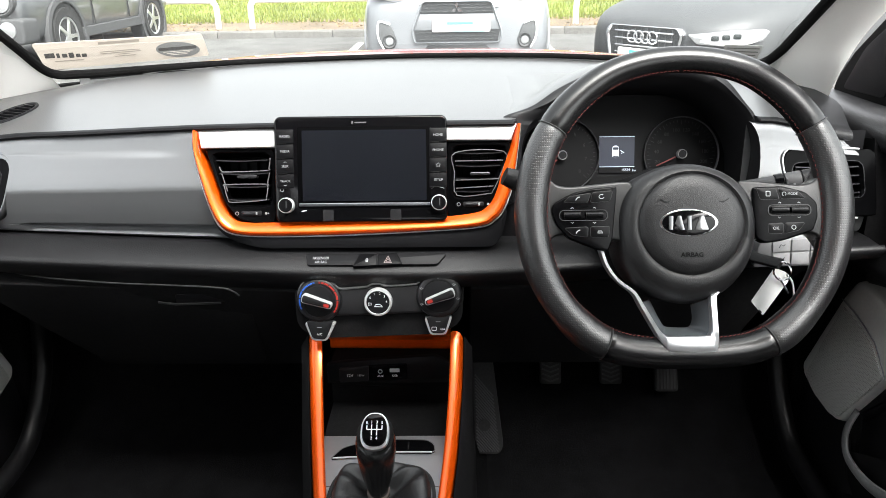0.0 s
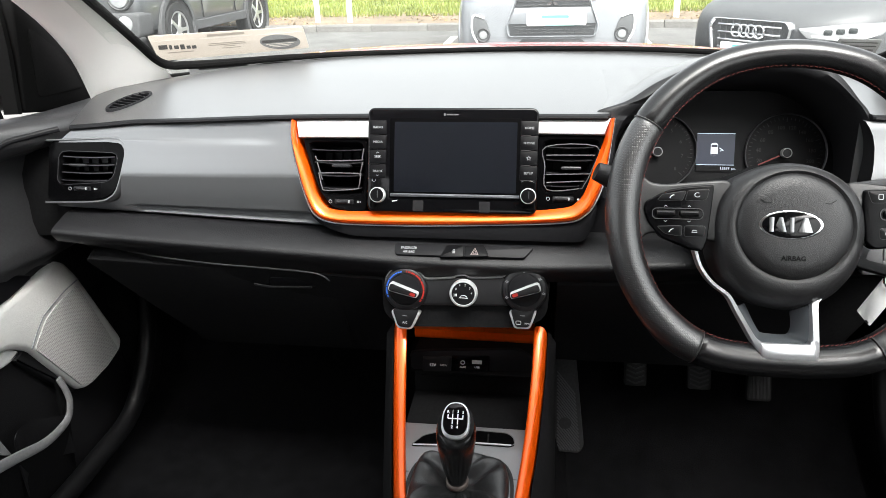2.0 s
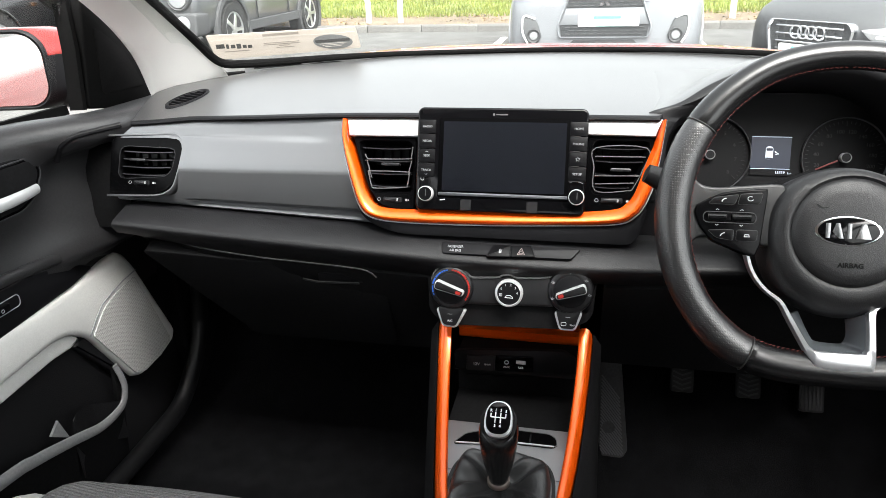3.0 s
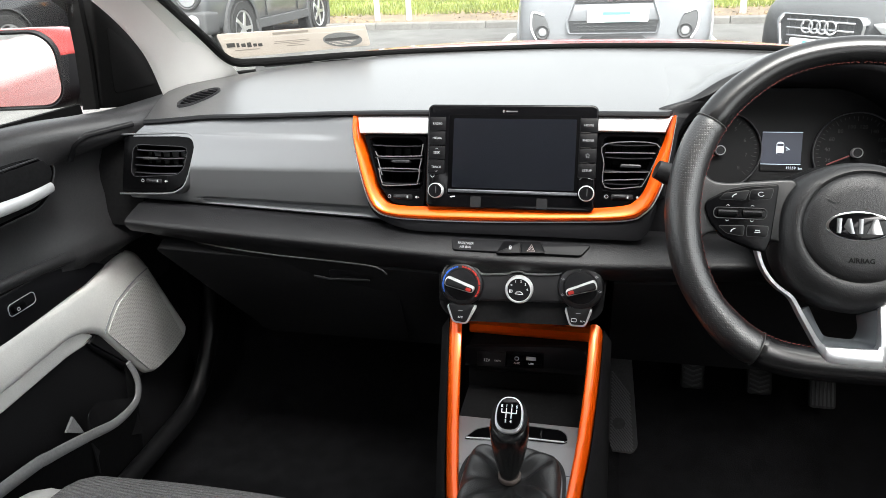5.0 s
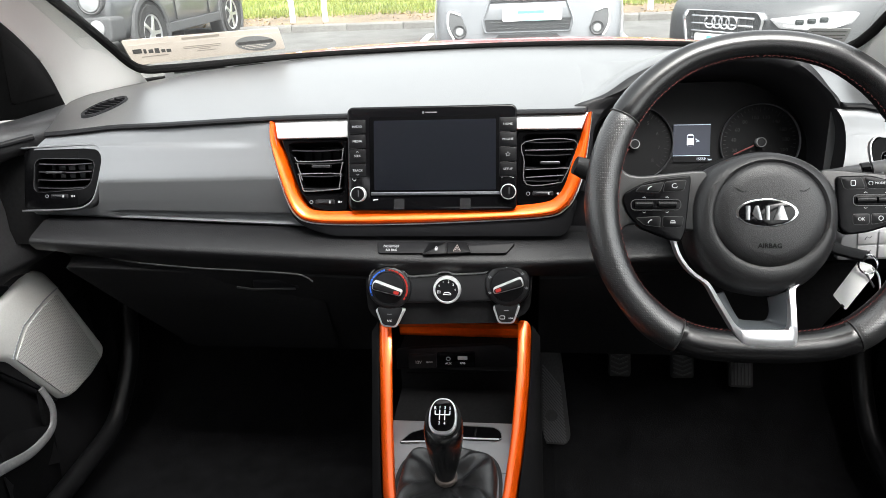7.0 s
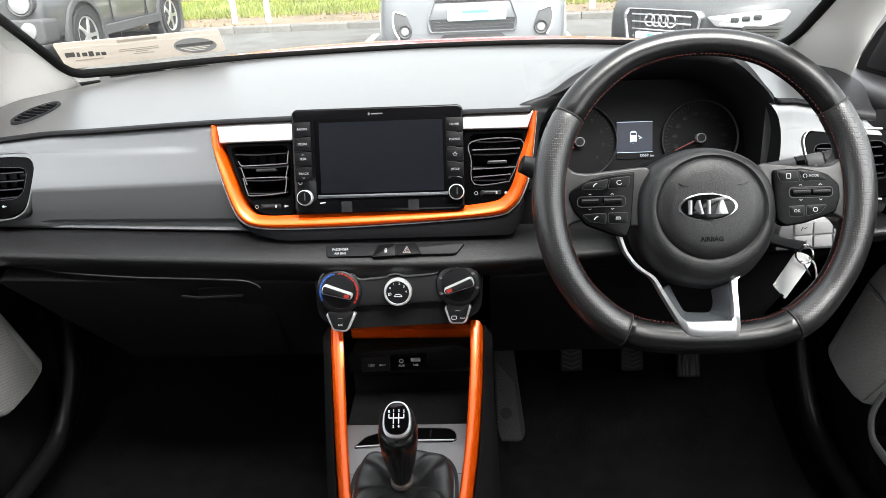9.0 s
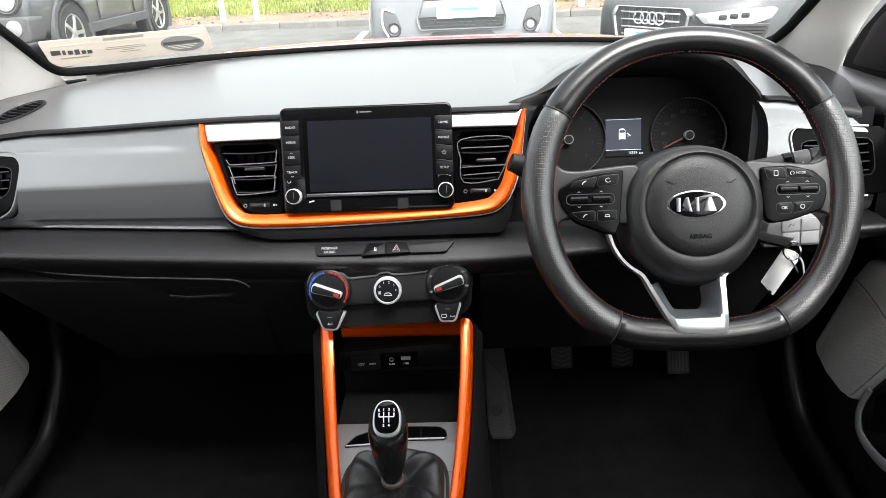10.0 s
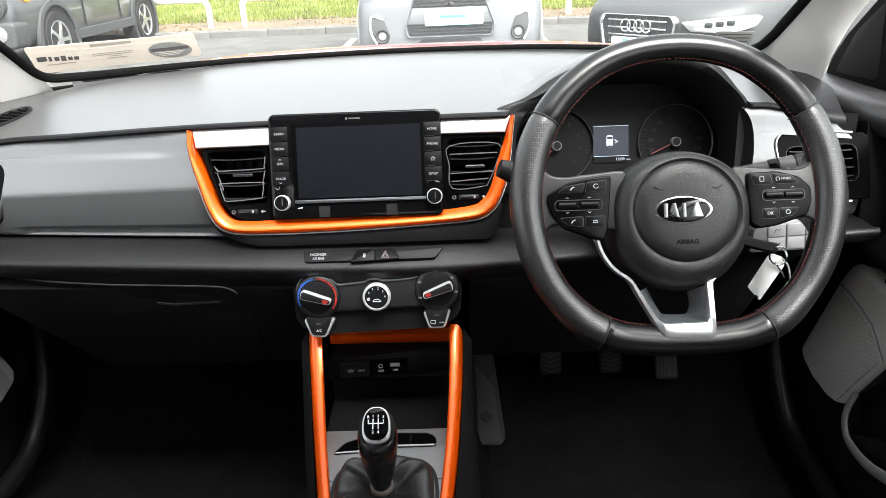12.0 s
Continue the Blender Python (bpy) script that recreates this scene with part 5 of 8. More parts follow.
for p, q in zip(ai, ao):
    mid, crest = HM @ Vector(((p.x + q.x) / 2, (p.y + q.y) / 2, 0.004)), HM @ Vector((q.x, q.y, -0.004))
    rims.append([HM @ Vector((p.x * 0.97, p.y * 0.93, -0.10)), HM @ Vector((p.x, p.y, -0.004)), mid, HM @ Vector((q.x * 0.99, q.y * 0.985, 0.001)), crest, HM @ Vector((q.x, q.y - 0.004, -0.02))])
    top = [crest + Vector((0, 0.003, -0.006)), crest]
    for b, h in ((0.012, 0.002), (0.03, 0.002), (0.07, -0.005), (0.13, -0.020), (0.24, -0.048)):
        x = crest.x - q.x * b * 0.3 * smoothstep((q.x + 0.10) / 0.05)
        top.append(Vector((x, crest.y + b, max(crest.z + h, min(crest.z + b * 0.5, pad_z(x, crest.y + b) + 0.0012)) - 0.005 * (1 - smoothstep((q.x + 0.168) / 0.035)))))
    tops.append(top + [Vector((top[-1].x, top[-1].y, 0.96))])
# rim stays dark; the top behind it takes the pale glare tone
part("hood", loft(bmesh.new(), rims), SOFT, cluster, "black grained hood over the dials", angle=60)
part("hood_top", loft(bmesh.new(), tops[23:80]), DASH, cluster, "grained hood top, paler than its rim for the sky's glare", angle=60)

# ---- switches on the soft band
BND = frame_of((0, 0.8151, 0.8483), (1, 0, 0), (0, 0.039, 0.024))
band = thing("switch_strip", (0.02, 0.815, 0.845), "gloss black strip with lock and hazard buttons", "switch strip")
bm = bmesh.new()
plate(bm, BND, rounded([(-0.0705, 0.0045), (-0.0671, -0.0134), (0.096, -0.0130), (0.1075, 0.0035)], 0.004), -0.006, 0.0020, 0.0008)
part("strip", bm, BLACK, band)
for c, kind in (([(-0.0100, -0.0166), (-0.0022, 0.0026), (0.0198, 0.0028), (0.0208, -0.0150)], "lock"), ([(0.0216, -0.0150), (0.0206, 0.0028), (0.0452, 0.0040), (0.0525, -0.0130)], "hazard")):
    bm = bmesh.new()
    plate(bm, BND, rounded(c, 0.002)[::-1], 0.0, 0.0036, 0.001)
    b = part("button", bm, BUTTON, band)
    bm2 = bmesh.new()
    if kind == "lock":
        plate(bm2, BND, shifted(outline(0.0032, 0.0036, 0.0004), 0.0076, -0.0085), 0.0034, 0.0040)
        ribbon(bm2, move(BND, 0.0076, -0.0066, 0.0037), [(0.0013 * math.cos(a), 0.0022 * math.sin(a)) for a in np.linspace(0, math.pi, 7)], 0.0006)
        part("lock_print", bm2, PRINT, b)
    else:
        ribbon(bm2, move(BND, 0.0340, -0.0066, 0.0037), [(-0.0046, -0.0048), (0.0, 0.0052), (0.0046, -0.0048)], 0.0008, closed=True)
        ribbon(bm2, move(BND, 0.0340, -0.0066, 0.0037), [(-0.0022, -0.0030), (0.0, 0.0016), (0.0022, -0.0030)], 0.0006, closed=True)
        part("triangle_print", bm2, material("hazard_print", (0.34, 0.27, 0.26), 0.5), b)
text("passenger_print", "PASSENGER", move(BND, -0.0508, -0.0028, 0.0021) @ Matrix.Diagonal((0.86, 1.2, 1, 1)), 0.0046, GREYPRINT, band)
text("airbag_print", "AIR BAG", move(BND, -0.0503, -0.0088, 0.0021) @ Matrix.Diagonal((0.86, 1.2, 1, 1)), 0.0046, GREYPRINT, band)

# ---- heater controls
CLI = frame_of((0.02, 0.80, 0.79), (1, 0, 0), (0, 0.25, 1))
heater = thing("heater_panel", (0.02, 0.81, 0.74), "black heater panel with three round controls", "heater controls")
RIM_ = material("dark_dial_rim", (0.0090, 0.0090, 0.0100), 0.38, spec=0.4)
bm = bmesh.new()
plate(bm, CLI, rounded([(-0.054, 0.0205), (-0.058, -0.0150), (0.060, -0.0110), (0.052, 0.0260), (0.0111, 0.0235), (-0.0088, 0.0232)], 0.006), -0.03, 0.004, 0.002)
part("panel", bm, RIM_, heater)
# support behind, down to the console
bm = bmesh.new()
plate(bm, CLI, rounded([(-0.108, 0.030), (-0.106, -0.030), (-0.082, -0.046), (0.078, -0.041), (0.106, -0.026), (0.110, 0.034)], 0.014), -0.06, -0.004)
part("backing", bm, DARK, heater)
# bright line that runs over the three controls
line = [(-0.1015, 0.006), (-0.1005, 0.0175), (-0.0960, 0.0270), (-0.0869, 0.0333), (-0.071, 0.0350), (-0.057, 0.0285), (-0.0488, 0.0207), (-0.0321, 0.0214), (-0.014, 0.0230), (-0.0088, 0.0258), (0.0013, 0.0270), (0.0111, 0.0240), (0.0435, 0.0257), (0.0522, 0.0283), (0.0618, 0.0368), (0.0762, 0.0395), (0.0903, 0.0362), (0.1005, 0.0260), (0.1035, 0.0107)]
path = [CLI @ Vector((p.x, p.y, 0.004)) for p in smooth_path([(x, y, 0) for x, y in line], 5)]
bm = sweep(bmesh.new(), path, [(-0.0012, -0.012), (0.0012, -0.012), (0.0012, 0.001), (0.0005, 0.002), (-0.0005, 0.002), (-0.0012, 0.001)], CLI.to_3x3() @ Vector((0, 0, 1)))
part("bright_edge", bm, material("grey_edge", (0.20, 0.20, 0.21), 0.3, metal=0.7), heater, "slim bright edge")


def dial(cx, cy, handle, red_at):
    dm = move(CLI, cx, cy, 0.0)
    bm = bmesh.new()
    lathe(bm, dm, [(0.0290, -0.012), (0.0287, 0.004), (0.0272, 0.008), (0.0245, 0.0098), (0.0213, 0.0100), (0.0206, 0.0088)], 56)
    d = part("dial", bm, RIM_, heater, "black rotary dial")
    bm = bmesh.new()
    lathe(bm, dm, [(0.0208, 0.008), (0.0206, 0.0094), (0.018, 0.0104), (0.0, 0.0108)], 48)
    part("dial_face", bm, BLACK, d)
    hm = dm @ pose(0, 0, 0, 0, 0, handle)
    grip = rounded([(-0.0205, -0.0056), (0.0182, -0.0040), (0.0186, 0.0036), (-0.0205, 0.0068)], 0.005)
    bm = bmesh.new()
    plate(bm, hm, grip, 0.008, 0.020, 0.0015)
    g = part("grip", bm, SATIN, d, "silver-edged grip")
    bm = bmesh.new()
    plate(bm, hm, inset(grip, 0.0012), 0.018, 0.0206, 0.0006)
    part("grip_face", bm, SOFT, g)
    bm = bmesh.new()
    plate(bm, hm, shifted(outline(0.0068, 0.0042, 0.0012), red_at, -0.0002 if red_at > 0 else 0.0008), 0.0203, 0.0210)
    part("grip_mark", bm, RED, g)
    return d, dm


d, dm = dial(-0.0745, 0.0060, -16, 0.0118)
bm = bmesh.new()
for a0, a1 in ((100, 106), (108, 114), (116, 122), (124, 146), (149, 170), (173, 196), (199, 205)):
    ribbon(bm, move(dm, 0, 0, 0.0100), [(0.0240 * math.cos(radians(a)), 0.0240 * math.sin(radians(a))) for a in np.linspace(a0, a1, 6)], 0.0019)
part("cold_scale", bm, BLUE, d, "blue scale")
bm = bmesh.new()
for a0, a1 in ((-38, -30), (-27, 0), (3, 30), (33, 55), (58, 70), (73, 80), (83, 88)):
    ribbon(bm, move(dm, 0, 0, 0.0100), [(0.0240 * math.cos(radians(a)), 0.0240 * math.sin(radians(a))) for a in np.linspace(a0, a1, 6)], 0.0021)
part("warm_scale", bm, RED, d, "red scale")
d, dm = dial(0.0774, 0.0110, 201, 0.0118)
for a in (205, 155, 92, 38, 352):
    bm = bmesh.new()
    c = move(dm, 0.0240 * math.cos(radians(a)), 0.0240 * math.sin(radians(a)), 0.0101)
    ribbon(bm, c, [(-0.0022, 0.0012), (-0.0004, -0.0010), (0.0022, 0.0006)], 0.0008)
    ribbon(bm, c, [(-0.0006, 0.0020), (0.0010, 0.0004)], 0.0007)
    part("air_sign", bm, PRINT, d)
fm = move(CLI, 0.0006, 0.0042, 0.003) @ Matrix.Diagonal((0.95, 0.95, 1, 1))
bm = bmesh.new()
lathe(bm, fm, [(0.0188, -0.004), (0.0188, 0.007), (0.0178, 0.0095), (0.0160, 0.0100), (0.0152, 0.0085)], 48)
fan = part("fan_dial", bm, SATIN, heater, "silver-ringed fan dial")
bm = bmesh.new()
lathe(bm, fm, [(0.0153, 0.007), (0.0153, 0.0086), (0.0, 0.0090)], 40)
part("fan_face", bm, BLACK, fan)
for k, w in enumerate("01234"):
    a = radians(152 - 38 * k)
    text("number_print", w, move(fm, 0.0112 * math.cos(a), 0.0112 * math.sin(a) + 0.001, 0.0091), 0.0045, WHITE, fan)
bm = bmesh.new()
ribbon(bm, move(fm, 0.0005, -0.0042, 0.0091), [(-0.0055, -0.0012), (-0.0035, 0.0014), (0.0015, 0.0020), (0.0045, 0.0), (0.0055, -0.0016)], 0.0008, closed=True)
for k in range(3):
    ribbon(bm, move(fm, -0.0125 + 0.0016 * k, -0.0020, 0.0091), [(0, -0.002), (0.0006, 0.0), (0, 0.002)], 0.0006)
part("recirculation_print", bm, WHITE, fan)
for c, w in (([(-0.0948, -0.0225), (-0.0860, -0.0462), (-0.0668, -0.0478), (-0.0538, -0.0228)], "A/C"), ([(0.0578, -0.0172), (0.0655, -0.0402), (0.0856, -0.0400), (0.0942, -0.0152)], "")):
    shape = rounded(c, 0.005)
    bm = bmesh.new()
    plate(bm, CLI, shape, -0.02, 0.006, 0.0015)
    b = part("push_button", bm, SATIN, heater, "silver-edged push button")
    bm = bmesh.new()
    inner = [(x * 0.86 + 0.14 * sum(q[0] for q in c) / 4, y + 0.0026) for x, y in shape]
    plate(bm, CLI, inner, 0.004, 0.0075, 0.0012)
    part("button_face", bm, RIM_, b)
    cx = sum(p[0] for p in c) / 4
    cy = sum(p[1] for p in c) / 4 - 0.003
    if w:
        text("print", w, move(CLI, cx, cy, 0.0077), 0.0042, WHITE, b)
    else:
        text("print", "REAR", move(CLI, cx + 0.006, cy - 0.001, 0.0077), 0.0027, WHITE, b)
        part("screen_print", ribbon(bmesh.new(), move(CLI, cx - 0.005, cy, 0.0077), outline(0.0062, 0.0042, 0.0010, 2), 0.0006, closed=True), WHITE, b)
    part("lamp_print", ribbon(bmesh.new(), move(CLI, cx, cy + 0.009, 0.0077), [(-0.003, 0), (0.003, 0)], 0.0005), GREYPRINT, b)

# ---- centre console
console = thing("centre_console", (0.035, 0.65, 0.36), "black centre console edged with orange strips", "console")
STRIPS = (([(-0.0672, 0.812, 0.742), (-0.0615, 0.770, 0.708), (-0.0534, 0.720, 0.684), (-0.0424, 0.660, 0.668), (-0.0306, 0.600, 0.657), (-0.020, 0.545, 0.650), (-0.012, 0.42, 0.636)], 1),
          ([(0.1192, 0.812, 0.739), (0.1178, 0.770, 0.708), (0.1146, 0.720, 0.684), (0.1105, 0.660, 0.668), (0.1046, 0.600, 0.657), (0.1000, 0.545, 0.650), (0.099, 0.42, 0.636)], -1))
for pts, s in STRIPS:
    path = smooth_path(pts, 8)
    rings = []
    for i, p in enumerate(path):
        w = 0.0085 - 0.0022 * i / len(path)
        rings.append([p + Vector((s * a * w, c * 0.4, c)) for a, c in ((-1.0, -0.035), (-1.0, -0.010), (-0.85, -0.0035), (-0.45, 0.0012), (0.05, 0.0030), (0.6, 0.0032), (0.95, 0.0015), (1.05, -0.003), (1.15, -0.035))])
    part("orange_strip", loft(bmesh.new(), rings), ORANGE, console, "glossy orange edge strip", angle=60)
    # black outer flank of the console
    rings = [[p + Vector((-s * 0.0095, 0, -0.003)), p + Vector((-s * 0.020, 0, -0.02)), Vector((p.x - s * 0.03, p.y + 0.02, 0.37)), Vector((p.x + s * 0.0, p.y + 0.02, 0.37)), p + Vector((-s * 0.006, 0, -0.03))] for p in path]
    part("flank", loft(bmesh.new(), rings), DARK, console)
# orange bar under the heater panel
bm = bmesh.new()
rings = []
for u in np.linspace(0, 1, 13):
    x = -0.068 + 0.178 * u
    zb = 0.6725 - 0.002 * u
    rings.append([(x, 0.935, zb + 0.034), (x, 0.868, zb + 0.034), (x, 0.896, zb + 0.012), (x, 0.905, zb + 0.005), (x, 0.9045, zb + 0.001), (x, 0.9035, zb - 0.005), (x, 0.906, zb - 0.010), (x, 0.935, zb - 0.012)])
part("orange_bar", loft(bm, rings), ORANGE, console, "orange cross bar")
# tray: roof, back, floor
bm = bmesh.new()
rings = []
for u in np.linspace(0, 1, 9):
    x = -0.062 + 0.18 * u
    rings.append([(x, 0.940, 0.655), (x, 0.850, 0.664), (x, 0.836, 0.648), (x, 0.862, 0.635), (x, 0.862, 0.598), (x, 0.740, 0.594), (x, 0.712, 0.618), (x, 0.702, 0.650), (x, 0.706, 0.56), (x, 0.94, 0.56), (x, 0.941, 0.650)])
part("tray", loft(bm, rings), DARK, console, "dark storage tray")
TRY = frame_of((0.023, 0.8375, 0.668), (1, 0, 0), (0, 0.05, 1))
bm = bmesh.new()
plate(bm, TRY, rounded([(-0.083, -0.016), (0.085, -0.010), (0.085, 0.012), (0.067, 0.023), (-0.060, 0.014), (-0.085, 0.010)], 0.005), -0.004, 0.0035, 0.0012)
part("socket_panel", bm, BLACK, console, "black socket panel")
bm = bmesh.new()
plate(bm, TRY, rounded([(-0.067, -0.0165), (-0.027, -0.0145), (-0.026, 0.0085), (-0.066, 0.006)], 0.002), 0.002, 0.0065, 0.001)
lid = part("socket_lid", bm, SOFT, console, "power socket lid")
text("socket_print", "12V", move(TRY, -0.0525, -0.0055, 0.0067), 0.0060, WHITE, lid, bold=0.0001)
text("socket_print", "180W", move(TRY, -0.037, -0.0052, 0.0067), 0.0040, WHITE, lid)
bm = bmesh.new()
plate(bm, TRY, rounded([(-0.0255, -0.0145), (0.027, -0.012), (0.027, 0.012), (-0.0255, 0.0095)], 0.002), 0.002, 0.0062, 0.001)
ports = part("port_panel", bm, GLOSS, console)
bm = bmesh.new()
lathe(bm, move(TRY, -0.010, 0.0010, 0.006), [(0.0032, 0.0), (0.0032, 0.0012), (0.0022, 0.0012), (0.0022, 0.0)], 16)
part("aux_socket", bm, GREYPRINT, ports)
bm = bmesh.new()
plate(bm, TRY, shifted(outline(0.0135, 0.0055, 0.0006), 0.010, 0.0026), 0.006, 0.0072, 0.0004)
part("usb_socket", bm, GREYPRINT, ports)
text("port_print", "AUX", move(TRY, -0.010, -0.0065, 0.0064), 0.0042, WHITE, ports)
text("port_print", "USB", move(TRY, 0.010, -0.0058, 0.0064), 0.0042, WHITE, ports)
part("slot_line", ribbon(bmesh.new(), move(TRY, 0, -0.0215, 0.004), [(-0.07, -0.002), (0.05, 0.001)], 0.0008), GLOSS, console)
# grey plate round the lever
GREYPLATE = material("dark_satin_plate", (0.27, 0.27, 0.278), 0.36, metal=0.6, grain=0.04, size=900)


def plate_z(y):
    return 0.662 - (0.70 - y) * 0.085


def plate_x(y, u):
    return (-0.043 + (0.70 - y) * 0.155) * (1 - u) + (0.105 - (0.70 - y) * 0.05) * u


bm = bmesh.new()
rings = []
for u in np.linspace(0, 1, 13):
    rings.append([(plate_x(y, u), y, plate_z(y) + dz) for y, dz in ((0.703, -0.03), (0.703, -0.003), (0.698, 0.0), (0.66, 0.0), (0.620, 0.0), (0.617, -0.01), (0.617, -0.03))])
part("lever_plate", loft(bm, rings), GREYPLATE, console, "dark satin console plate")
for u0, u1 in ((0.0, 0.10), (0.90, 1.0)):
    rings = []
    for y in np.linspace(0.619, 0.40, 8):
        a, b = plate_x(y, u0), plate_x(y, u1)
        rings.append([(a, y, plate_z(y)), (b, y, plate_z(y)), (b, y, plate_z(y) - 0.03), (a, y, plate_z(y) - 0.03)])
    part("lever_plate", loft(bmesh.new(), rings), GREYPLATE, console)
PLM = frame_of((0.033, 0.672, plate_z(0.672) + 0.0005), (1, 0, 0), (0, 1, 0.085))
for c in ([(-0.062, -0.0125), (-0.050, 0.0050), (-0.036, 0.0115), (-0.013, 0.0150), (-0.013, -0.006)], [(0.010, -0.003), (0.010, 0.020), (0.050, 0.0185), (0.058, 0.012), (0.060, 0.001), (0.055, -0.0030)]):
    shape = rounded(c, 0.004)[::-1]
    bm = bmesh.new()
    plate(bm, PLM, shape, -0.004, 0.0012, 0.0008)
    bl = part("blank_switch", bm, VENTBLACK, console, "blank switch")
    part("blank_outline", ribbon(bmesh.new(), move(PLM, 0, 0, 0.0013), shape, 0.0009, 0.0004, closed=True), LIGHTPANEL, bl)
    xs = [p[0] for p in c]
    ylow = min(p[1] for p in c) + 0.001
    tilt = 0.003 if min(xs) < 0 else 0.0
    part("blank_edge", ribbon(bmesh.new(), move(PLM, 0, 0, 0.0013), [(min(xs) + 0.003, ylow), (max(xs) - 0.004, ylow + tilt)], 0.0016, 0.001), SATIN, bl)
    if min(xs) > 0:
        part("blank_gap", ribbon(bmesh.new(), move(PLM, 0, 0, 0.0013), [(0.028, ylow - 0.001), (0.028, 0.015)], 0.0022, 0.0005), GLOSS, bl)

# ---- gear lever with its leather boot
lever = thing("gear_lever", (0.035, 0.60, 0.63), "black leather gear lever with silver-ringed shift pattern and boot", "gear lever")
BOOTLEATHER = material("boot_leather", (0.0165, 0.0165, 0.0172), 0.38, spec=0.55, grain=0.2, size=300, bump=0.30, bump_size=900, voronoi=True, vary=0.15)
NB = 96
FOLDS = ((0.35, 0.20, 0.9, 0.5), (0.95, 0.16, 0.7, -0.7), (1.55, 0.22, 1.0, 0.5), (2.10, 0.15, 0.8, 0.8), (2.75, 0.22, 1.0, -0.5), (3.35, 0.16, 0.7, 0.5), (3.95, 0.20, 0.9, -0.6), (4.65, 0.24, 0.8, 0.4), (5.35, 0.16, 1.0, 0.6), (5.90, 0.18, 0.8, -0.5))


def fold(a, r):
    """Height of the leather's folds at an angle and a share of the boot's radius."""
    h = 0.0
    for at, w, k, curl in FOLDS:
        d = (a - at - curl * (r - 0.6) + math.pi) % (2 * math.pi) - math.pi
        h += k * math.exp(-(d / w) ** 2) - 0.45 * k * math.exp(-((d - 1.6 * w) / w) ** 2)
    return h * smoothstep((r - 0.20) / 0.25) * smoothstep((1.0 - r) / 0.16)


rings = []
for h, r in ((-0.002, 1.0), (0.006, 0.985), (0.012, 0.95), (0.0165, 0.89), (0.0180, 0.80), (0.0175, 0.70), (0.0155, 0.60), (0.012, 0.50), (0.008, 0.40), (0.0045, 0.31), (0.003, 0.23)):
    ring = []
    for i in range(NB):
        a = 2 * math.pi * i / NB
        sq = 1 + ((abs(math.cos(a)) ** 4 + abs(math.sin(a)) ** 4) ** (-1 / 4) - 1) * smoothstep((r - 0.3) / 0.6)
        f = fold(a, r)
        y = 0.582 + 0.026 * (1 - r) + 0.064 * (r + 0.035 * f * (r < 0.97)) * sq * math.sin(a)
        ring.append((0.0358 + 0.0555 * (r + 0.035 * f * (r < 0.97)) * sq * math.cos(a), y, plate_z(0.582 + 0.064 * r * math.sin(a)) - 0.002 + h + 0.0072 * f))
    rings.append(ring)
part("boot", loft(bmesh.new(), rings), BOOTLEATHER, lever, "creased black leather boot", sub=1, angle=80)
bm = bmesh.new()
fr = [(0.0358 + 0.0580 * c, 0.582 + 0.0680 * s) for c, s in ((math.copysign(abs(math.cos(a)) ** 0.57, math.cos(a)), math.copysign(abs(math.sin(a)) ** 0.57, math.sin(a))) for a in np.linspace(0, 2 * math.pi, 65)[:-1])]
sweep(bm, [(x, y, 0.6525 + (y - 0.582) * 0.085) for x, y in fr], [(-0.002, -0.006), (0.002, -0.006), (0.002, 0.0015), (-0.002, 0.0015)], (0, 0, 1), closed=True)
part("boot_frame", bm, SOFT, lever)
# knob: lofted along a leaning axis, its cap turned to the cabin
CAPN = Vector((0.03, -0.66, 0.75)).normalized()
rings = []
b0, b1 = Vector((0.0335, 0.603, 0.672)), Vector((0.0352, 0.592, 0.750))
for u, rx, ry in ((-0.24, 0.0098, 0.0108), (-0.12, 0.0104, 0.0116), (0.0, 0.0118, 0.0132), (0.10, 0.0140, 0.0150), (0.25, 0.0165, 0.0175), (0.45, 0.0190, 0.0200), (0.65, 0.0206, 0.0222), (0.82, 0.0210, 0.0232), (0.94, 0.0192, 0.0222)):
    c = b0.lerp(b1, u)
    n = Vector((0, -0.10, 1)).lerp(CAPN, max(0.0, u) ** 1.5).normalized()
    xx = Vector((1, 0, 0))
    yy = n.cross(xx).normalized()
    rings.append([c + xx * (rx * math.cos(a)) + yy * (ry * math.sin(a)) for a in np.linspace(0, 2 * math.pi, 33)[:-1]])
part("knob", loft(bmesh.new(), rings), LEATHER, lever, "black leather knob", angle=60)
COLLAR = material("dull_collar", (0.12, 0.095, 0.085), 0.4, metal=0.3)
rings = [[b0.lerp(b1, u) + Vector((r * math.cos(a), r * 1.1 * math.sin(a), 0)) for a in np.linspace(0, 2 * math.pi, 29)[:-1]] for u, r in ((-0.22, 0.0112), (-0.20, 0.0124), (-0.13, 0.0126), (-0.115, 0.0112))]
part("collar", loft(bmesh.new(), rings), COLLAR, lever, "dull collar below the knob", angle=60)
CAP = frame_of(b1 + CAPN * 0.0005, (1, 0, 0.0), (0.0, CAPN.z, -CAPN.y))
egg = [(0.0146 * math.copysign(abs(math.cos(a)) ** 0.8, math.cos(a)) * (1 - 0.08 * math.sin(a)), 0.0190 * math.copysign(abs(math.sin(a)) ** 0.8, math.sin(a))) for a in np.linspace(0, 2 * math.pi, 49)[:-1]]
bm = bmesh.new()
plate(bm, CAP, egg, -0.006, 0.003, 0.0015)
cap = part("cap_ring", bm, SPOKE, lever, "satin silver cap ring")
bm = bmesh.new()
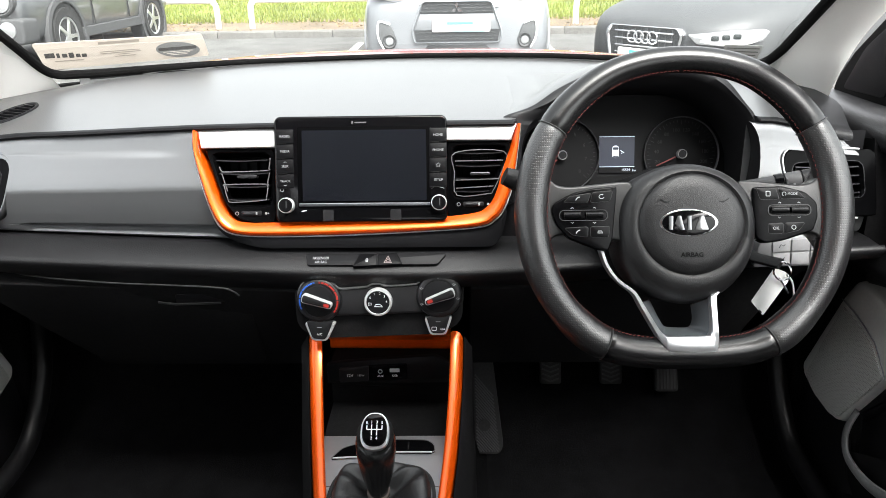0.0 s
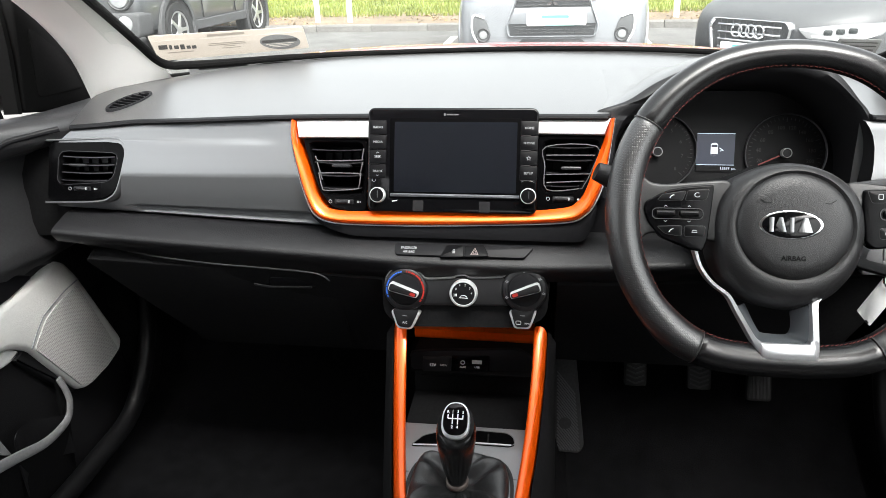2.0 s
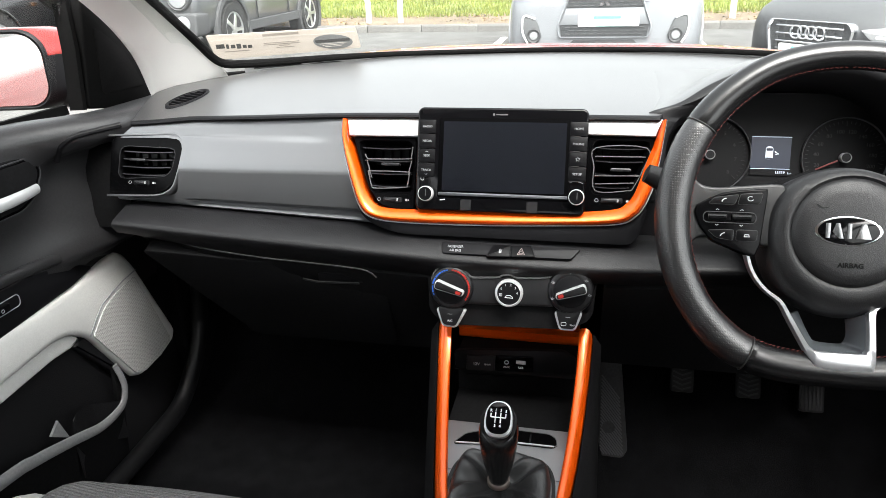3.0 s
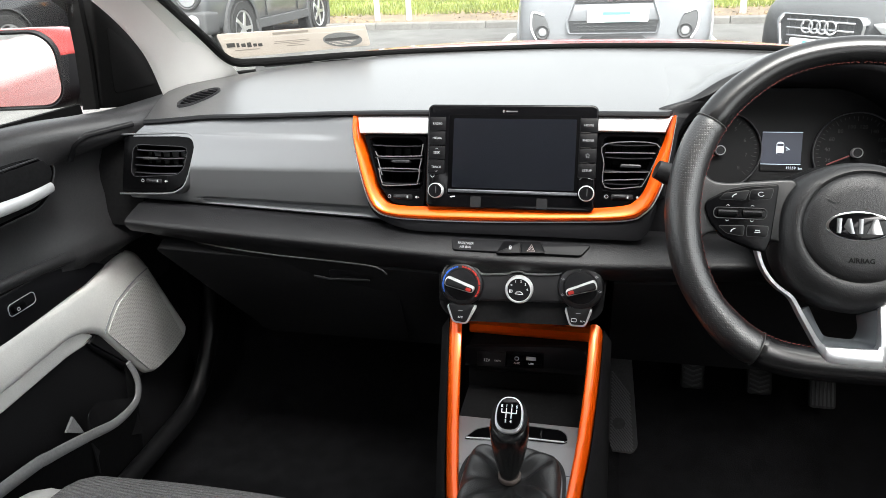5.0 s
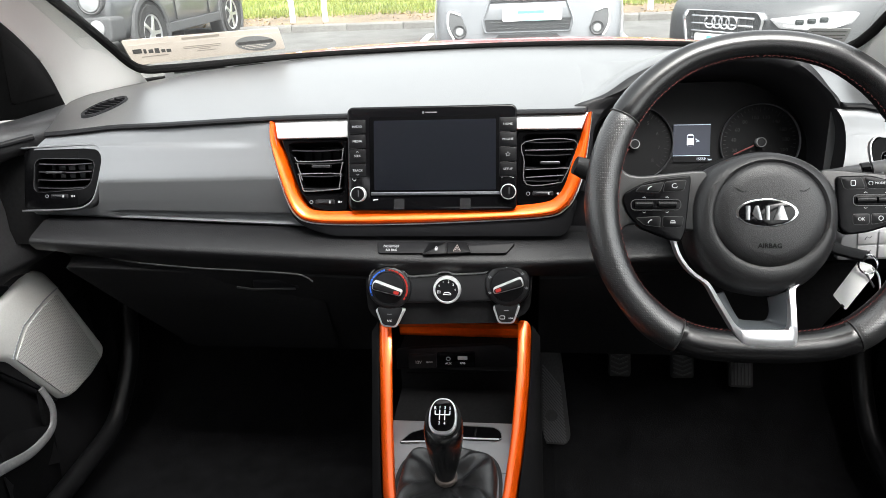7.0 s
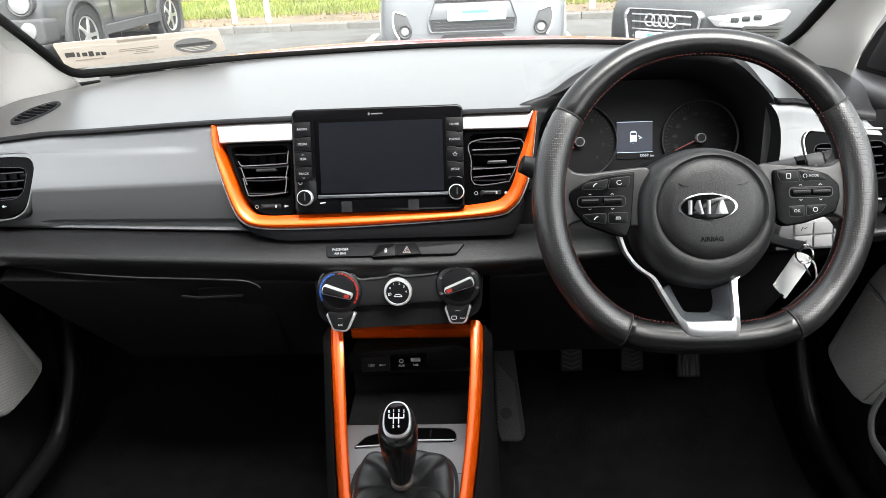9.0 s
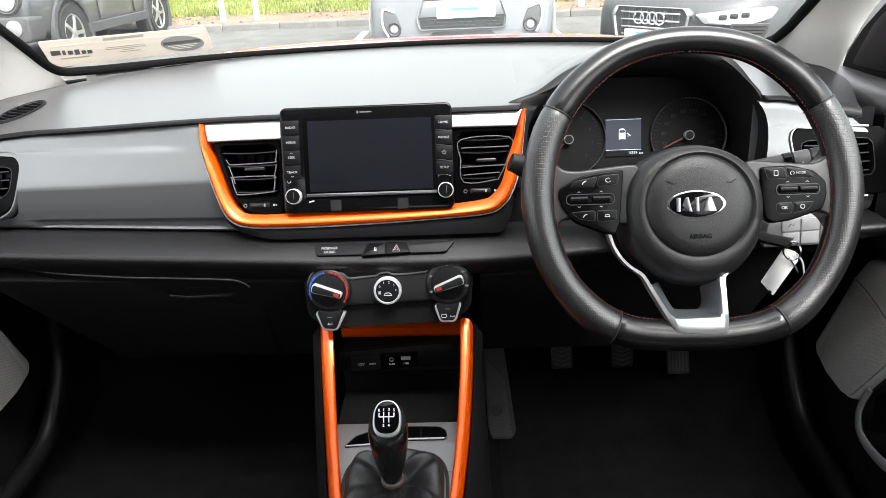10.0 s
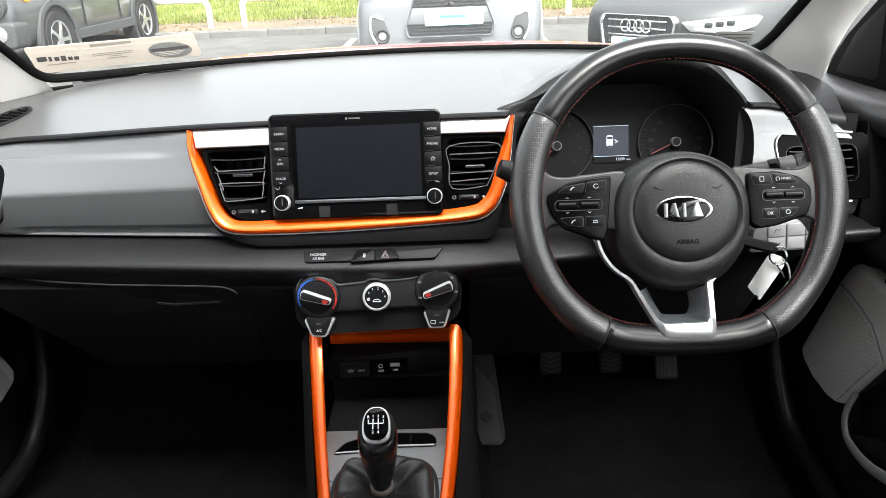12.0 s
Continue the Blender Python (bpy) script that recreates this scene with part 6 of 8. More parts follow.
plate(bm, CAP, grown(egg, 0.87, 0, 0.0010), 0.002, 0.0042, 0.0008)
part("cap_face", bm, GLOSS, cap, "gloss black shift pattern plate")
bm = bmesh.new()
cm = move(CAP, 0.0004, 0.0013, 0.0043) @ Matrix.Diagonal((0.87, 0.89, 1, 1))
for pts in ([(-0.0095, 0.0045), (-0.0095, 0.0)], [(-0.0040, 0.0055), (-0.0040, -0.0065)], [(0.0022, 0.0055), (0.0022, -0.0065)], [(0.0082, 0.0045), (0.0082, 0.0)], [(-0.0095, 0.0), (0.0082, 0.0)]):
    ribbon(bm, cm, pts, 0.0011)
part("pattern_lines", bm, WHITE, cap)
for w, x, y in (("R", -0.0095, 0.0075), ("1", -0.0040, 0.0082), ("3", 0.0022, 0.0082), ("5", 0.0082, 0.0075), ("2", -0.0040, -0.0098), ("4", 0.0022, -0.0098)):
    text("gear_number", w, move(cm, x, y, 0), 0.0046, WHITE, cap, bold=0.00012)

# ---- pedals and foot rest
rest = thing("foot_rest", (0.17, 1.0, 0.40), "black ribbed plastic foot rest", "foot rest")
RST = frame_of((0.168, 1.005, 0.485), (1, 0, 0), (0, 0.22, 1))
bm = bmesh.new()
plate(bm, RST, rounded([(-0.0185, -0.083), (0.0215, -0.084), (0.0290, -0.069), (0.0110, 0.082), (-0.0250, 0.110)], 0.006), -0.02, 0.002, 0.0015)
RESTPAD = material("grey_rubber", (0.036, 0.036, 0.0375), 0.55, spec=0.3, grain=0.2, size=300)
part("pad", bm, RESTPAD, rest)
# ribs a paler grey than the rest's pad
RIB = material("pale_rib_rubber", (0.085, 0.085, 0.089), 0.5, spec=0.3)
for k in range(22):
    y0 = 0.060 - 0.0062 * k
    left = -0.0185 - 0.0055 * max(0.0, y0 + 0.083) / 0.19 + 0.003
    right = 0.0250 - 0.0165 * max(0.0, y0 + 0.050) / 0.13
    y1 = y0 - 1.25 * (right - left)
    if y1 < -0.079:
        right, y1 = left + (y0 + 0.079) / 1.25, -0.079
    if right - left < 0.004:
        continue
    bm = bmesh.new()
    ribbon(bm, move(RST, 0, 0, 0.002), [(left, y0), (right, y1)], 0.0020, 0.0013)
    part("rib", bm, RIB, rest)
bm = bmesh.new()
lathe(bm, move(RST, -0.004, -0.030, 0.002), [(0.0105, 0.0), (0.0105, 0.0017), (0.0, 0.0019)], 24)
part("boss", bm, RESTPAD, rest)
PEDALPAD = material("pedal_rubber", (0.014, 0.014, 0.0147), 0.55, spec=0.3, grain=0.2, size=300)
# pedal ribs and arms, paler than the pads
PEDALRIB = material("pale_pedal_rubber", (0.036, 0.036, 0.038), 0.5, spec=0.3)
for name, cx, cz, w, h, dirs in (("clutch_pedal", 0.287, 0.503, 0.038, 0.056, 1), ("brake_pedal", 0.396, 0.500, 0.039, 0.052, 1), ("accelerator_pedal", 0.498, 0.481, 0.040, 0.048, 0)):
    pd = thing(name, (cx, 1.1, cz), "black rubber %s on a steel arm" % name.replace("_", " "), "pedal", "pedals")
    pm = frame_of((cx, 1.10, cz), (1, 0, 0), (0, 0.5, 1))
    bm = bmesh.new()
    plate(bm, pm, outline(w, h, 0.005), -0.008, 0.003, 0.0015)
    pad = part("pad", bm, PEDALPAD, pd)
    for k in range(6):
        bm = bmesh.new()
        if dirs:
            y = -h / 2 + 0.004 + k * h / 6.6
            ribbon(bm, move(pm, 0, 0, 0.003), [(-w / 2 + 0.004, y + 0.006), (0, y), (w / 2 - 0.004, y + 0.006)], 0.0028, 0.0014)
        else:
            x = -w / 2 + 0.005 + k * (w - 0.01) / 5
            ribbon(bm, move(pm, 0, 0, 0.003), [(x, -h / 2 + 0.004), (x, h / 2 - 0.004)], 0.003, 0.0014)
        part("rib", bm, PEDALRIB, pad)
    bm = sweep(bmesh.new(), smooth_path([(cx, 1.105, cz + 0.01), (cx + 0.002, 1.15, cz + 0.10), (cx + 0.004, 1.16, cz + 0.25)], 6), circle(0.006, 8), (1, 0, 0))
    part("arm", bm, PEDALRIB, pd)

# ---- doors
def door(side, xin):
    """A front door's trim. side: -1 passenger, 1 driver; xin: the trim's inner face."""
    s = -side                       # towards the cabin
    own = "passenger's" if side < 0 else "driver's"
    dr = thing("door_%d" % (1 if side < 0 else 2), (xin, 0.5, 0.36), "%s black door trim with grey armrest and speaker pod" % own, "car door", kind="structure")

    def pt(y, z, d):
        return Vector((xin + s * d, y, z))

    # main skin: section from the sill ledge down to the floor
    rings = []
    for y in np.linspace(-0.55, 1.13, 43):
        taper = 0.02 * smoothstep((y - 0.75) / 0.35)
        fold = smoothstep((y - 0.76) / 0.06)
        bulge = (0.058 if side < 0 else 0.036) * smoothstep((y - 0.72) / 0.20)
        zf = 0.925 + 0.030 * smoothstep((y - 0.70) / 0.16)
        prof = [(1.004, -0.05), (1.006, -0.006), (1.002, 0.010), (0.992, 0.019), (0.980, 0.022), (zf + 0.010, 0.020), (zf + 0.003, 0.018 - 0.006 * fold), (zf - 0.004, 0.016 - 0.020 * fold), (zf - 0.03, 0.006 - 0.016 * fold), (0.88, -0.004), (0.85, -0.004), (0.825, 0.002), (0.805, 0.010), (0.790, 0.014), (0.76, 0.006), (0.66, 0.0), (0.55, 0.002), (0.45, 0.010), (0.37, 0.022), (0.36, -0.05)]
        section = [pt(y, z - 0.010 * smoothstep((y - 0.6) / 0.5) * (z > 0.9), d - taper * (z < 0.78) + bulge * (smoothstep((z - 0.765) / 0.04) + (0.75 if side < 0 else 0.3) * smoothstep((z - 0.958) / 0.014))) for z, d in prof]
        rings.append(section)
    part("skin", loft(bmesh.new(), [r[:16] for r in rings]), DOORSKIN, dr, "grained black door skin", angle=70)
    part("lower_skin", loft(bmesh.new(), [r[15:] for r in rings]), SOFT, dr, angle=70)
    # grey armrest that widens into the speaker pod
    def solid(name, corners, thick, mat, r=0.02, base=-0.005, label="", edge=0.012):
        m = Matrix(((0, 0, s, xin), (1, 0, 0, 0), (0, 1, 0, 0), (0, 0, 0, 1)))
        bm = bmesh.new()
        pts = rounded(corners, r, 5)
        plate(bm, m, pts, base, thick, edge, 3)
        return part(name, bm, mat, dr, label, angle=50), m

    solid("armrest", [(0.05, 0.738), (0.05, 0.672), (0.639, 0.6813), (0.7487, 0.6882), (0.7825, 0.6803), (0.8145, 0.660), (0.8913, 0.5376), (0.9128, 0.5273), (0.9754, 0.5297), (1.0171, 0.5416), (1.0272, 0.5603), (0.9532, 0.7221), (0.9326, 0.7539), (0.9129, 0.7623), (0.8067, 0.7502)], 0.022, BEIGE, 0.012, label="smooth grey armrest and speaker pod")
    # perforated field below a curved seam
    mesh_pts = [(0.944, 0.708), (0.8890, 0.7000), (0.8590, 0.6905), (0.8400, 0.6750), (0.8215, 0.6590), (0.8960, 0.5430), (0.9170, 0.5340), (0.9700, 0.5370), (1.0050, 0.5500)]
    pod, m = solid("speaker_grille", mesh_pts, 0.0235, GRILLE, 0.008, 0.015, "finely perforated speaker grille", 0.001)
    bm = bmesh.new()
    ribbon(bm, move(m, 0, 0, 0.0225), [(0.950, 0.716), (0.915, 0.7125), (0.8865, 0.7064), (0.8546, 0.6969), (0.8355, 0.6817), (0.8151, 0.6617)], 0.0018, 0.0009)
    part("grille_seam", bm, GREYPRINT, pod)
    # lower lip of the armrest, and the dark edge that runs on under the pod
    solid("grip_edge", [(0.05, 0.676), (0.05, 0.640), (0.6274, 0.6489), (0.7496, 0.6568), (0.7900, 0.6540), (0.8110, 0.6600), (0.7825, 0.6830), (0.7487, 0.6905), (0.639, 0.6840)], 0.008, BEIGE, 0.008, label="grey lower lip of the armrest", edge=0.005)
    solid("grip_well", [(0.7900, 0.6560), (0.8646, 0.5580), (0.8900, 0.5330), (0.8985, 0.5360), (0.8200, 0.6640)], 0.010, SOFT, 0.006, label="dark soft edge below the pod", edge=0.005)
    # switch panel above the armrest
    sp, m = solid("switch_panel", [(0.10, 0.742), (0.66, 0.742), (0.8067, 0.7510), (0.8563, 0.7600), (0.8563, 0.7658), (0.8314, 0.7779), (0.7874, 0.7939), (0.7344, 0.8032), (0.6744, 0.8051), (0.10, 0.815)], 0.020, BLACK, 0.006, label="black switch panel", edge=0.004)
    part("panel_line", ribbon(bmesh.new(), move(m, 0, 0, 0.0196), [(0.50, 0.8085), (0.6744, 0.8045), (0.7344, 0.8026), (0.7874, 0.7933), (0.8314, 0.7773), (0.8550, 0.7655)], 0.0012, 0.0008), KEYLINE, sp)
    bm = sweep(bmesh.new(), smooth_path([pt(0.30, 0.826, 0.018), pt(0.60, 0.820, 0.020), pt(0.6774, 0.8165, 0.021), pt(0.7794, 0.8065, 0.021), pt(0.845, 0.7900, 0.020), pt(0.905, 0.7720, 0.016)], 6), circle(0.0085, 12, 0.8), (1, 0, 0))
    part("panel_roll", bm, DOORSKIN, dr, "soft rolled edge above the switches")
    bm = bmesh.new()
    plate(bm, m, shifted(outline(0.046, 0.016, 0.006), 0.686, 0.781), 0.018, 0.022, 0.001)
    wb = part("switch_bed", bm, BLACK, sp)
    part("switch_outline", ribbon(bmesh.new(), move(m, 0.686, 0.781, 0.0215), outline(0.047, 0.017, 0.006), 0.0010, 0.0008, closed=True), SATIN, wb)
    bm = bmesh.new()
    plate(bm, m, shifted(outline(0.022, 0.011, 0.003), 0.677, 0.781), 0.021, 0.028, 0.002)
    part("window_switch", bm, BUTTON, wb)
    part("switch_print", ribbon(bmesh.new(), move(m, 0.673, 0.781, 0.0282), outline(0.004, 0.004, 0.0008, 2), 0.0006, closed=True), WHITE, wb)
    # black tube that draws the shade of the groove under the door's cap
    if side < 0:
        bm = sweep(bmesh.new(), smooth_path([(-0.6185, 0.815, 0.945), (-0.6115, 0.814, 0.9567), (-0.6015, 0.8117, 0.9688), (-0.5880, 0.821, 0.9786), (-0.5700, 0.8461, 0.9816), (-0.5480, 0.872, 0.9845)], 6), circle(0.0042, 10), (0.3, -1, 0))
        part("cap_fold_shade", bm, BLACK, dr, "black strip for the shade in the fold below the door cap")
    # inner handle
    bm = bmesh.new()
    plate(bm, m, rounded([(0.60, 0.892), (0.706, 0.8935), (0.745, 0.8935), (0.7715, 0.904), (0.7942, 0.9367), (0.7893, 0.9570), (0.7739, 0.9630), (0.7315, 0.9640), (0.60, 0.966)], 0.010), -0.01, 0.0325, 0.004)
    hb = part("handle_bezel", bm, GLOSS, dr, "black handle recess")
    bm = bmesh.new()
    sweep(bm, smooth_path([pt(0.64, 0.922, 0.041), pt(0.70, 0.919, 0.044), pt(0.745, 0.919, 0.043), pt(0.772, 0.919, 0.038)], 5), circle(0.0082, 12, 0.6), (1, 0, 0), scale=lambda u: 1.15 - 0.3 * u)
    part("door_handle", bm, SATIN, hb, "satin chrome inner handle")
    bm = bmesh.new()
    plate(bm, m, rounded([(0.61, 0.899), (0.706, 0.900), (0.742, 0.900), (0.765, 0.909), (0.786, 0.9370), (0.782, 0.9525), (0.772, 0.9570), (0.7315, 0.9580), (0.61, 0.960)], 0.010), 0.012, 0.0334, 0.0005)
    part("handle_bowl", bm, DARK, hb)
    bm = bmesh.new()
    ribbon(bm, move(m, 0, 0, 0.0318), rounded([(0.60, 0.894), (0.706, 0.8955), (0.744, 0.8955), (0.7695, 0.905), (0.7920, 0.9367), (0.7875, 0.9555), (0.7739, 0.9610), (0.7315, 0.9620), (0.60, 0.964)], 0.010), 0.0016, 0.0016, closed=True)
    part("bezel_rim", bm, KEYLINE, hb, "slim grey rim of the recess")
    # map pocket; the highlight along its rim is put into a pale grey
    rim = [pt(0.8319, 0.600, 0.038), pt(0.8360, 0.576, 0.042), pt(0.8345, 0.5528, 0.044), pt(0.8169, 0.5318, 0.045), pt(0.7671, 0.5300, 0.045), pt(0.7087, 0.5480, 0.045), pt(0.6362, 0.5690, 0.045), pt(0.5792, 0.5800, 0.045), pt(0.30, 0.610, 0.045)]
    path = smooth_path(rim, 6)
    bm = sweep(bmesh.new(), path, [(a * 1.7, b * 0.8) for a, b in circle(0.0042, 12)], (1, 0, 0), scale=lambda u: 0.75 + 0.75 * u)
    part("pocket_rim", bm, POCKET, dr, "map pocket rim, pale grey for its highlight")
    rings = []
    for p in path:
        rings.append([p, Vector((p.x - s * 0.006, p.y, p.z - 0.02)), Vector((xin + s * 0.015, p.y, 0.38)), Vector((xin + s * 0.002, p.y, 0.38)), Vector((p.x - s * 0.009, p.y, p.z - 0.006))])
    part("pocket_wall", loft(bmesh.new(), rings), DARK, dr)
    # curved divider of the bottle holder, and the pale flank that shows beside it
    arc = smooth_path([pt(0.7136, 0.5420, 0.040), pt(0.7193, 0.5646, 0.038), pt(0.7349, 0.5736, 0.034), pt(0.7594, 0.5696, 0.030), pt(0.788, 0.5537, 0.030), pt(0.8246, 0.5336, 0.036)], 5)
    part("bottle_divider", loft(bmesh.new(), [[p, Vector((p.x, p.y + 0.003, p.z + 0.001)), Vector((p.x, p.y + 0.003, p.z - 0.07)), Vector((p.x, p.y, p.z - 0.07))] for p in arc]), SOFT, dr)
    bm = bmesh.new()
    plate(bm, m, [(0.6867, 0.5690), (0.7185, 0.5433), (0.7057, 0.5835)], 0.026, 0.030, 0.001)
    part("pocket_gusset", bm, POCKET, dr, "pale gusset inside the pocket")
    # window sail panel and mirror triangle
    m2 = m
    bm = bmesh.new()
    tri = [(0.948, 0.990), (0.978, 1.130), (0.990, 1.180), (1.055, 1.140), (1.108, 1.078), (1.140, 1.015), (1.120, 0.960)] if side < 0 else [(0.935, 1.000), (0.960, 1.150), (1.02, 1.115), (1.09, 1.055), (1.125, 1.010), (1.135, 0.970), (1.10, 0.965)]
    plate(bm, m2, rounded(tri, 0.01)[::-1], -0.03, 0.004, 0.004)
    sail = part("sail_panel", bm, SAILBLACK, dr, "black window corner panel", angle=50)
    inn = [(0.985, 1.005), (1.000, 1.110), (1.06, 1.065), (1.100, 1.000)]
    bm = bmesh.new()
    plate(bm, m2, rounded(inn, 0.012)[::-1], 0.003, 0.0055, 0.0015)
    part("tweeter_cover", bm, SAILBLACK if side < 0 else DARKGRILLE, sail, "dark corner cover")
    bm = bmesh.new()
    sweep(bm, [pt(0.940, 0.99, 0.0), pt(0.957, 1.08, -0.004), pt(0.980, 1.19, -0.02)], [(-0.004, -0.02), (0.004, -0.02), (0.004, 0.004), (-0.004, 0.004)], (s, 0, 0))
    part("window_seal", bm, RUBBER, dr, "black rubber window seal")
    bm = bmesh.new()
    sweep(bm, [pt(-0.5, 1.008, -0.012), pt(0.4, 1.008, -0.012), pt(0.915, 0.999, -0.010)], [(-0.006, -0.01), (0.006, -0.01), (0.004, 0.004), (-0.004, 0.004)], (0, 0, 1))
    part("sill_seal", bm, RUBBER, dr)
    # window frame round the pane, outer red sheet below
    bm = bmesh.new()
    sweep(bm, smooth_path([pt(0.990, 1.150, -0.025), pt(0.93, 1.190, -0.032), pt(0.70, 1.30, -0.05), pt(0.40, 1.405, -0.08), pt(0.0, 1.435, -0.09), pt(-0.55, 1.43, -0.09)], 6), [(-0.02, -0.02), (0.02, -0.02), (0.018, 0.012), (-0.018, 0.012)], (s, 0, 0))
    part("window_frame", bm, BLACK, dr)
    bm = bmesh.new()
    box(bm, xin - s * 0.08, xin - s * 0.045, -0.95, 1.25, 0.35, 0.94)
    part("outer_sheet", bm, REDPAINT, dr, "red outer door sheet")
    # pane
    bm = bmesh.new()
    plate(bm, m2, [(-0.5, 1.0), (0.945, 0.995), (0.965, 1.15), (0.70, 1.29), (0.40, 1.39), (-0.5, 1.42)], -0.022, -0.018)
    pane = part("pane", bm, GLASS, dr, "clear side window")
    pane.visible_shadow = False
    return dr


DOORSKIN = material("door_skin_plastic", (0.0220, 0.0220, 0.0232), 0.42, spec=0.55, grain=0.15, size=300, bump=0.16, bump_size=500, voronoi=True, vary=0.12)
GRILLE = perforated("perforated_grey", (0.68, 0.675, 0.65), (0.28, 0.27, 0.26), 430)
DARKGRILLE = perforated("perforated_black", (0.012, 0.012, 0.013), (0.004, 0.004, 0.004), 420)
DARKGRILLE.node_tree.nodes["Principled BSDF"].inputs["Specular IOR Level"].default_value = 0.06
POCKET = material("pocket_grey", (0.21, 0.21, 0.214), 0.4, grain=0.1, size=300)
door(-1, XL)
door(1, XR)

SEAMGREY = material("seam_grey_plastic", (0.035, 0.035, 0.0365), 0.4)
# end closures of the dashboard against the doors, and the vent slots on the pad
for x0, x1 in ((XL - 0.02, -0.552), (0.650, XR + 0.02)):
    bm = bmesh.new()
    plate(bm, Matrix(((0, 0, 1, x0), (1, 0, 0, 0), (0, 1, 0, 0), (0, 0, 0, 1))), [(1.20, 0.60), (1.30, 0.60), (1.30, 0.975), (0.885, 0.975), (0.866, 0.90), (0.862, 0.83), (0.95, 0.80)], 0.0, x1 - x0)
    part("end_panel", bm, DARK, dash)
for side, gx, gy in ((-1, -0.487, 0.956),):
    gv = thing("demister_grille", (gx, gy, 1.0), "black oval demister grille set in the dashboard top", "air vent")
    sx = (pad_z(gx + 0.01, gy) - pad_z(gx - 0.01, gy)) / 0.02
    sy = (pad_z(gx, gy + 0.01) - pad_z(gx, gy - 0.01)) / 0.02
    ax, ay = (0.16, 0.98) if side < 0 else (-0.16, 0.98)
    gm = frame_of((gx, gy, pad_z(gx, gy) + 0.0012), (ax, ay, ax * sx + ay * sy), (-ay, ax, -ay * sx + ax * sy))
    el = [(0.041 * math.cos(a), 0.0190 * math.sin(a)) for a in np.linspace(0, 2 * math.pi, 41)[:-1]]
    bm = bmesh.new()
    rings_between(bm, gm, [(grown(el, 1.12), -0.004), (grown(el, 1.08), 0.0010), (grown(el, 1.0), 0.0013), (grown(el, 0.93), -0.0005), (grown(el, 0.9), -0.004)], cap=True)
    part("rim", bm, BLACK, gv)
    bm = bmesh.new()
    plate(bm, gm, grown(el, 0.92), -0.003, -0.0008)
    part("duct", bm, VENTBLACK, gv)
    for k in range(7):
        x = -0.031 + 0.0103 * k
        h = 0.0180 * math.sqrt(max(0.05, 1 - (x / 0.040) ** 2))
        bm = bmesh.new()
        ribbon(bm, move(gm, 0, 0, -0.001), [(x - 0.004, -h), (x + 0.004, h)], 0.0015, 0.002)
        part("slat", bm, BLACK, gv)

# glove box: lid outline and pull
gbox = thing("glove_box", (-0.32, 0.83, 0.65), "black glove box with a recessed pull", "glove box")
GBM = frame_of((-0.34, 0.8275, 0.778), (1, 0, 0), (0, -0.46, 1))
bm = bmesh.new()
plate(bm, GBM, rounded([(-0.05, -0.14), (0.18, -0.14), (0.186, 0.015), (0.17, 0.027), (-0.17, 0.046), (-0.11, -0.05)], 0.012), -0.02, 0.0008, 0.0008)
gl = part("lid", bm, DARK, gbox)
bm = sweep(bmesh.new(), smooth_path([(x, 0.8075 + 0.03 * smoothstep((-0.40 - x) / 0.14), along(x, UNDER) - 0.0030) for x in (-0.515, -0.43, -0.33, -0.25, -0.185)] + [(-0.168, 0.809, 0.805), (-0.161, 0.812, 0.797)], 6), circle(0.0011, 8), (0, -1, 0.4))
part("lid_edge", bm, SEAMGREY, gl)
bm = bmesh.new()
plate(bm, GBM, rounded([(0.090, 0.003), (0.158, 0.006), (0.150, 0.026), (0.094, 0.022)], 0.005), 0.001, 0.0030, 0.001)
pl_ = part("pull", bm, BLACK, gbox)
part("pull_edge", ribbon(bmesh.new(), move(GBM, 0, 0, 0.0028), [(0.068, 0.0075), (0.090, 0.003), (0.150, 0.0055)], 0.003, 0.0015), SEAMGREY, pl_)

# switches beyond the wheel, ignition key and tag
BANKGREY = material("bank_grey_plastic", (0.23, 0.23, 0.236), 0.45, grain=0.03, size=300)
sw = thing("button_bank", (0.52, 0.80, 0.85), "silver panel of six push buttons beside the column", "button bank")
SWM = frame_of((0.5255, 0.792, 0.8635), (1, -0.02, 0.06), (0, 0.15, 1))
bm = bmesh.new()
plate(bm, SWM, rounded([(-0.046, -0.020), (0.050, -0.022), (0.050, 0.012), (0.040, 0.022), (-0.040, 0.010)], 0.005), -0.03, 0.0, 0.0015)
part("bed", bm, GREYPLATE, sw)
for i in range(3):
    for j in range(2):
        bm = bmesh.new()
        cx, cy = -0.014 + 0.0225 * i, 0.0055 - 0.0165 * j
        plate(bm, SWM, shifted(outline(0.0210, 0.0150, 0.0015), cx, cy), -0.004, 0.002, 0.001)
        b = part("button", bm, BANKGREY, sw)
        if i == 0 or (i == 2 and j == 0):
            part("print", ribbon(bmesh.new(), move(SWM, cx, cy, 0.002), [(-0.003, -0.002), (-0.001, 0.002), (0.002, 0.0), (0.004, 0.002)], 0.0008), BLACK, b)
key = thing("ignition_key", (0.478, 0.775, 0.850), "car key in the ignition with a blank white paper tag", "key")
bm = bmesh.new()
sweep(bm, [(0.462, 0.80, 0.862), (0.476, 0.775, 0.860), (0.496, 0.755, 0.861)], circle(0.009, 12, 0.45), (0, -0.5, 1))
part("key_head", bm, SOFT, key)
bm = bmesh.new()
sweep(bm, [(0.498 + 0.010 * math.cos(a), 0.752 + 0.004 * math.sin(a), 0.853 + 0.010 * math.sin(a)) for a in np.linspace(0, 2 * math.pi, 21)[:-1]], circle(0.0011, 6), (0, -1, 0), closed=True)
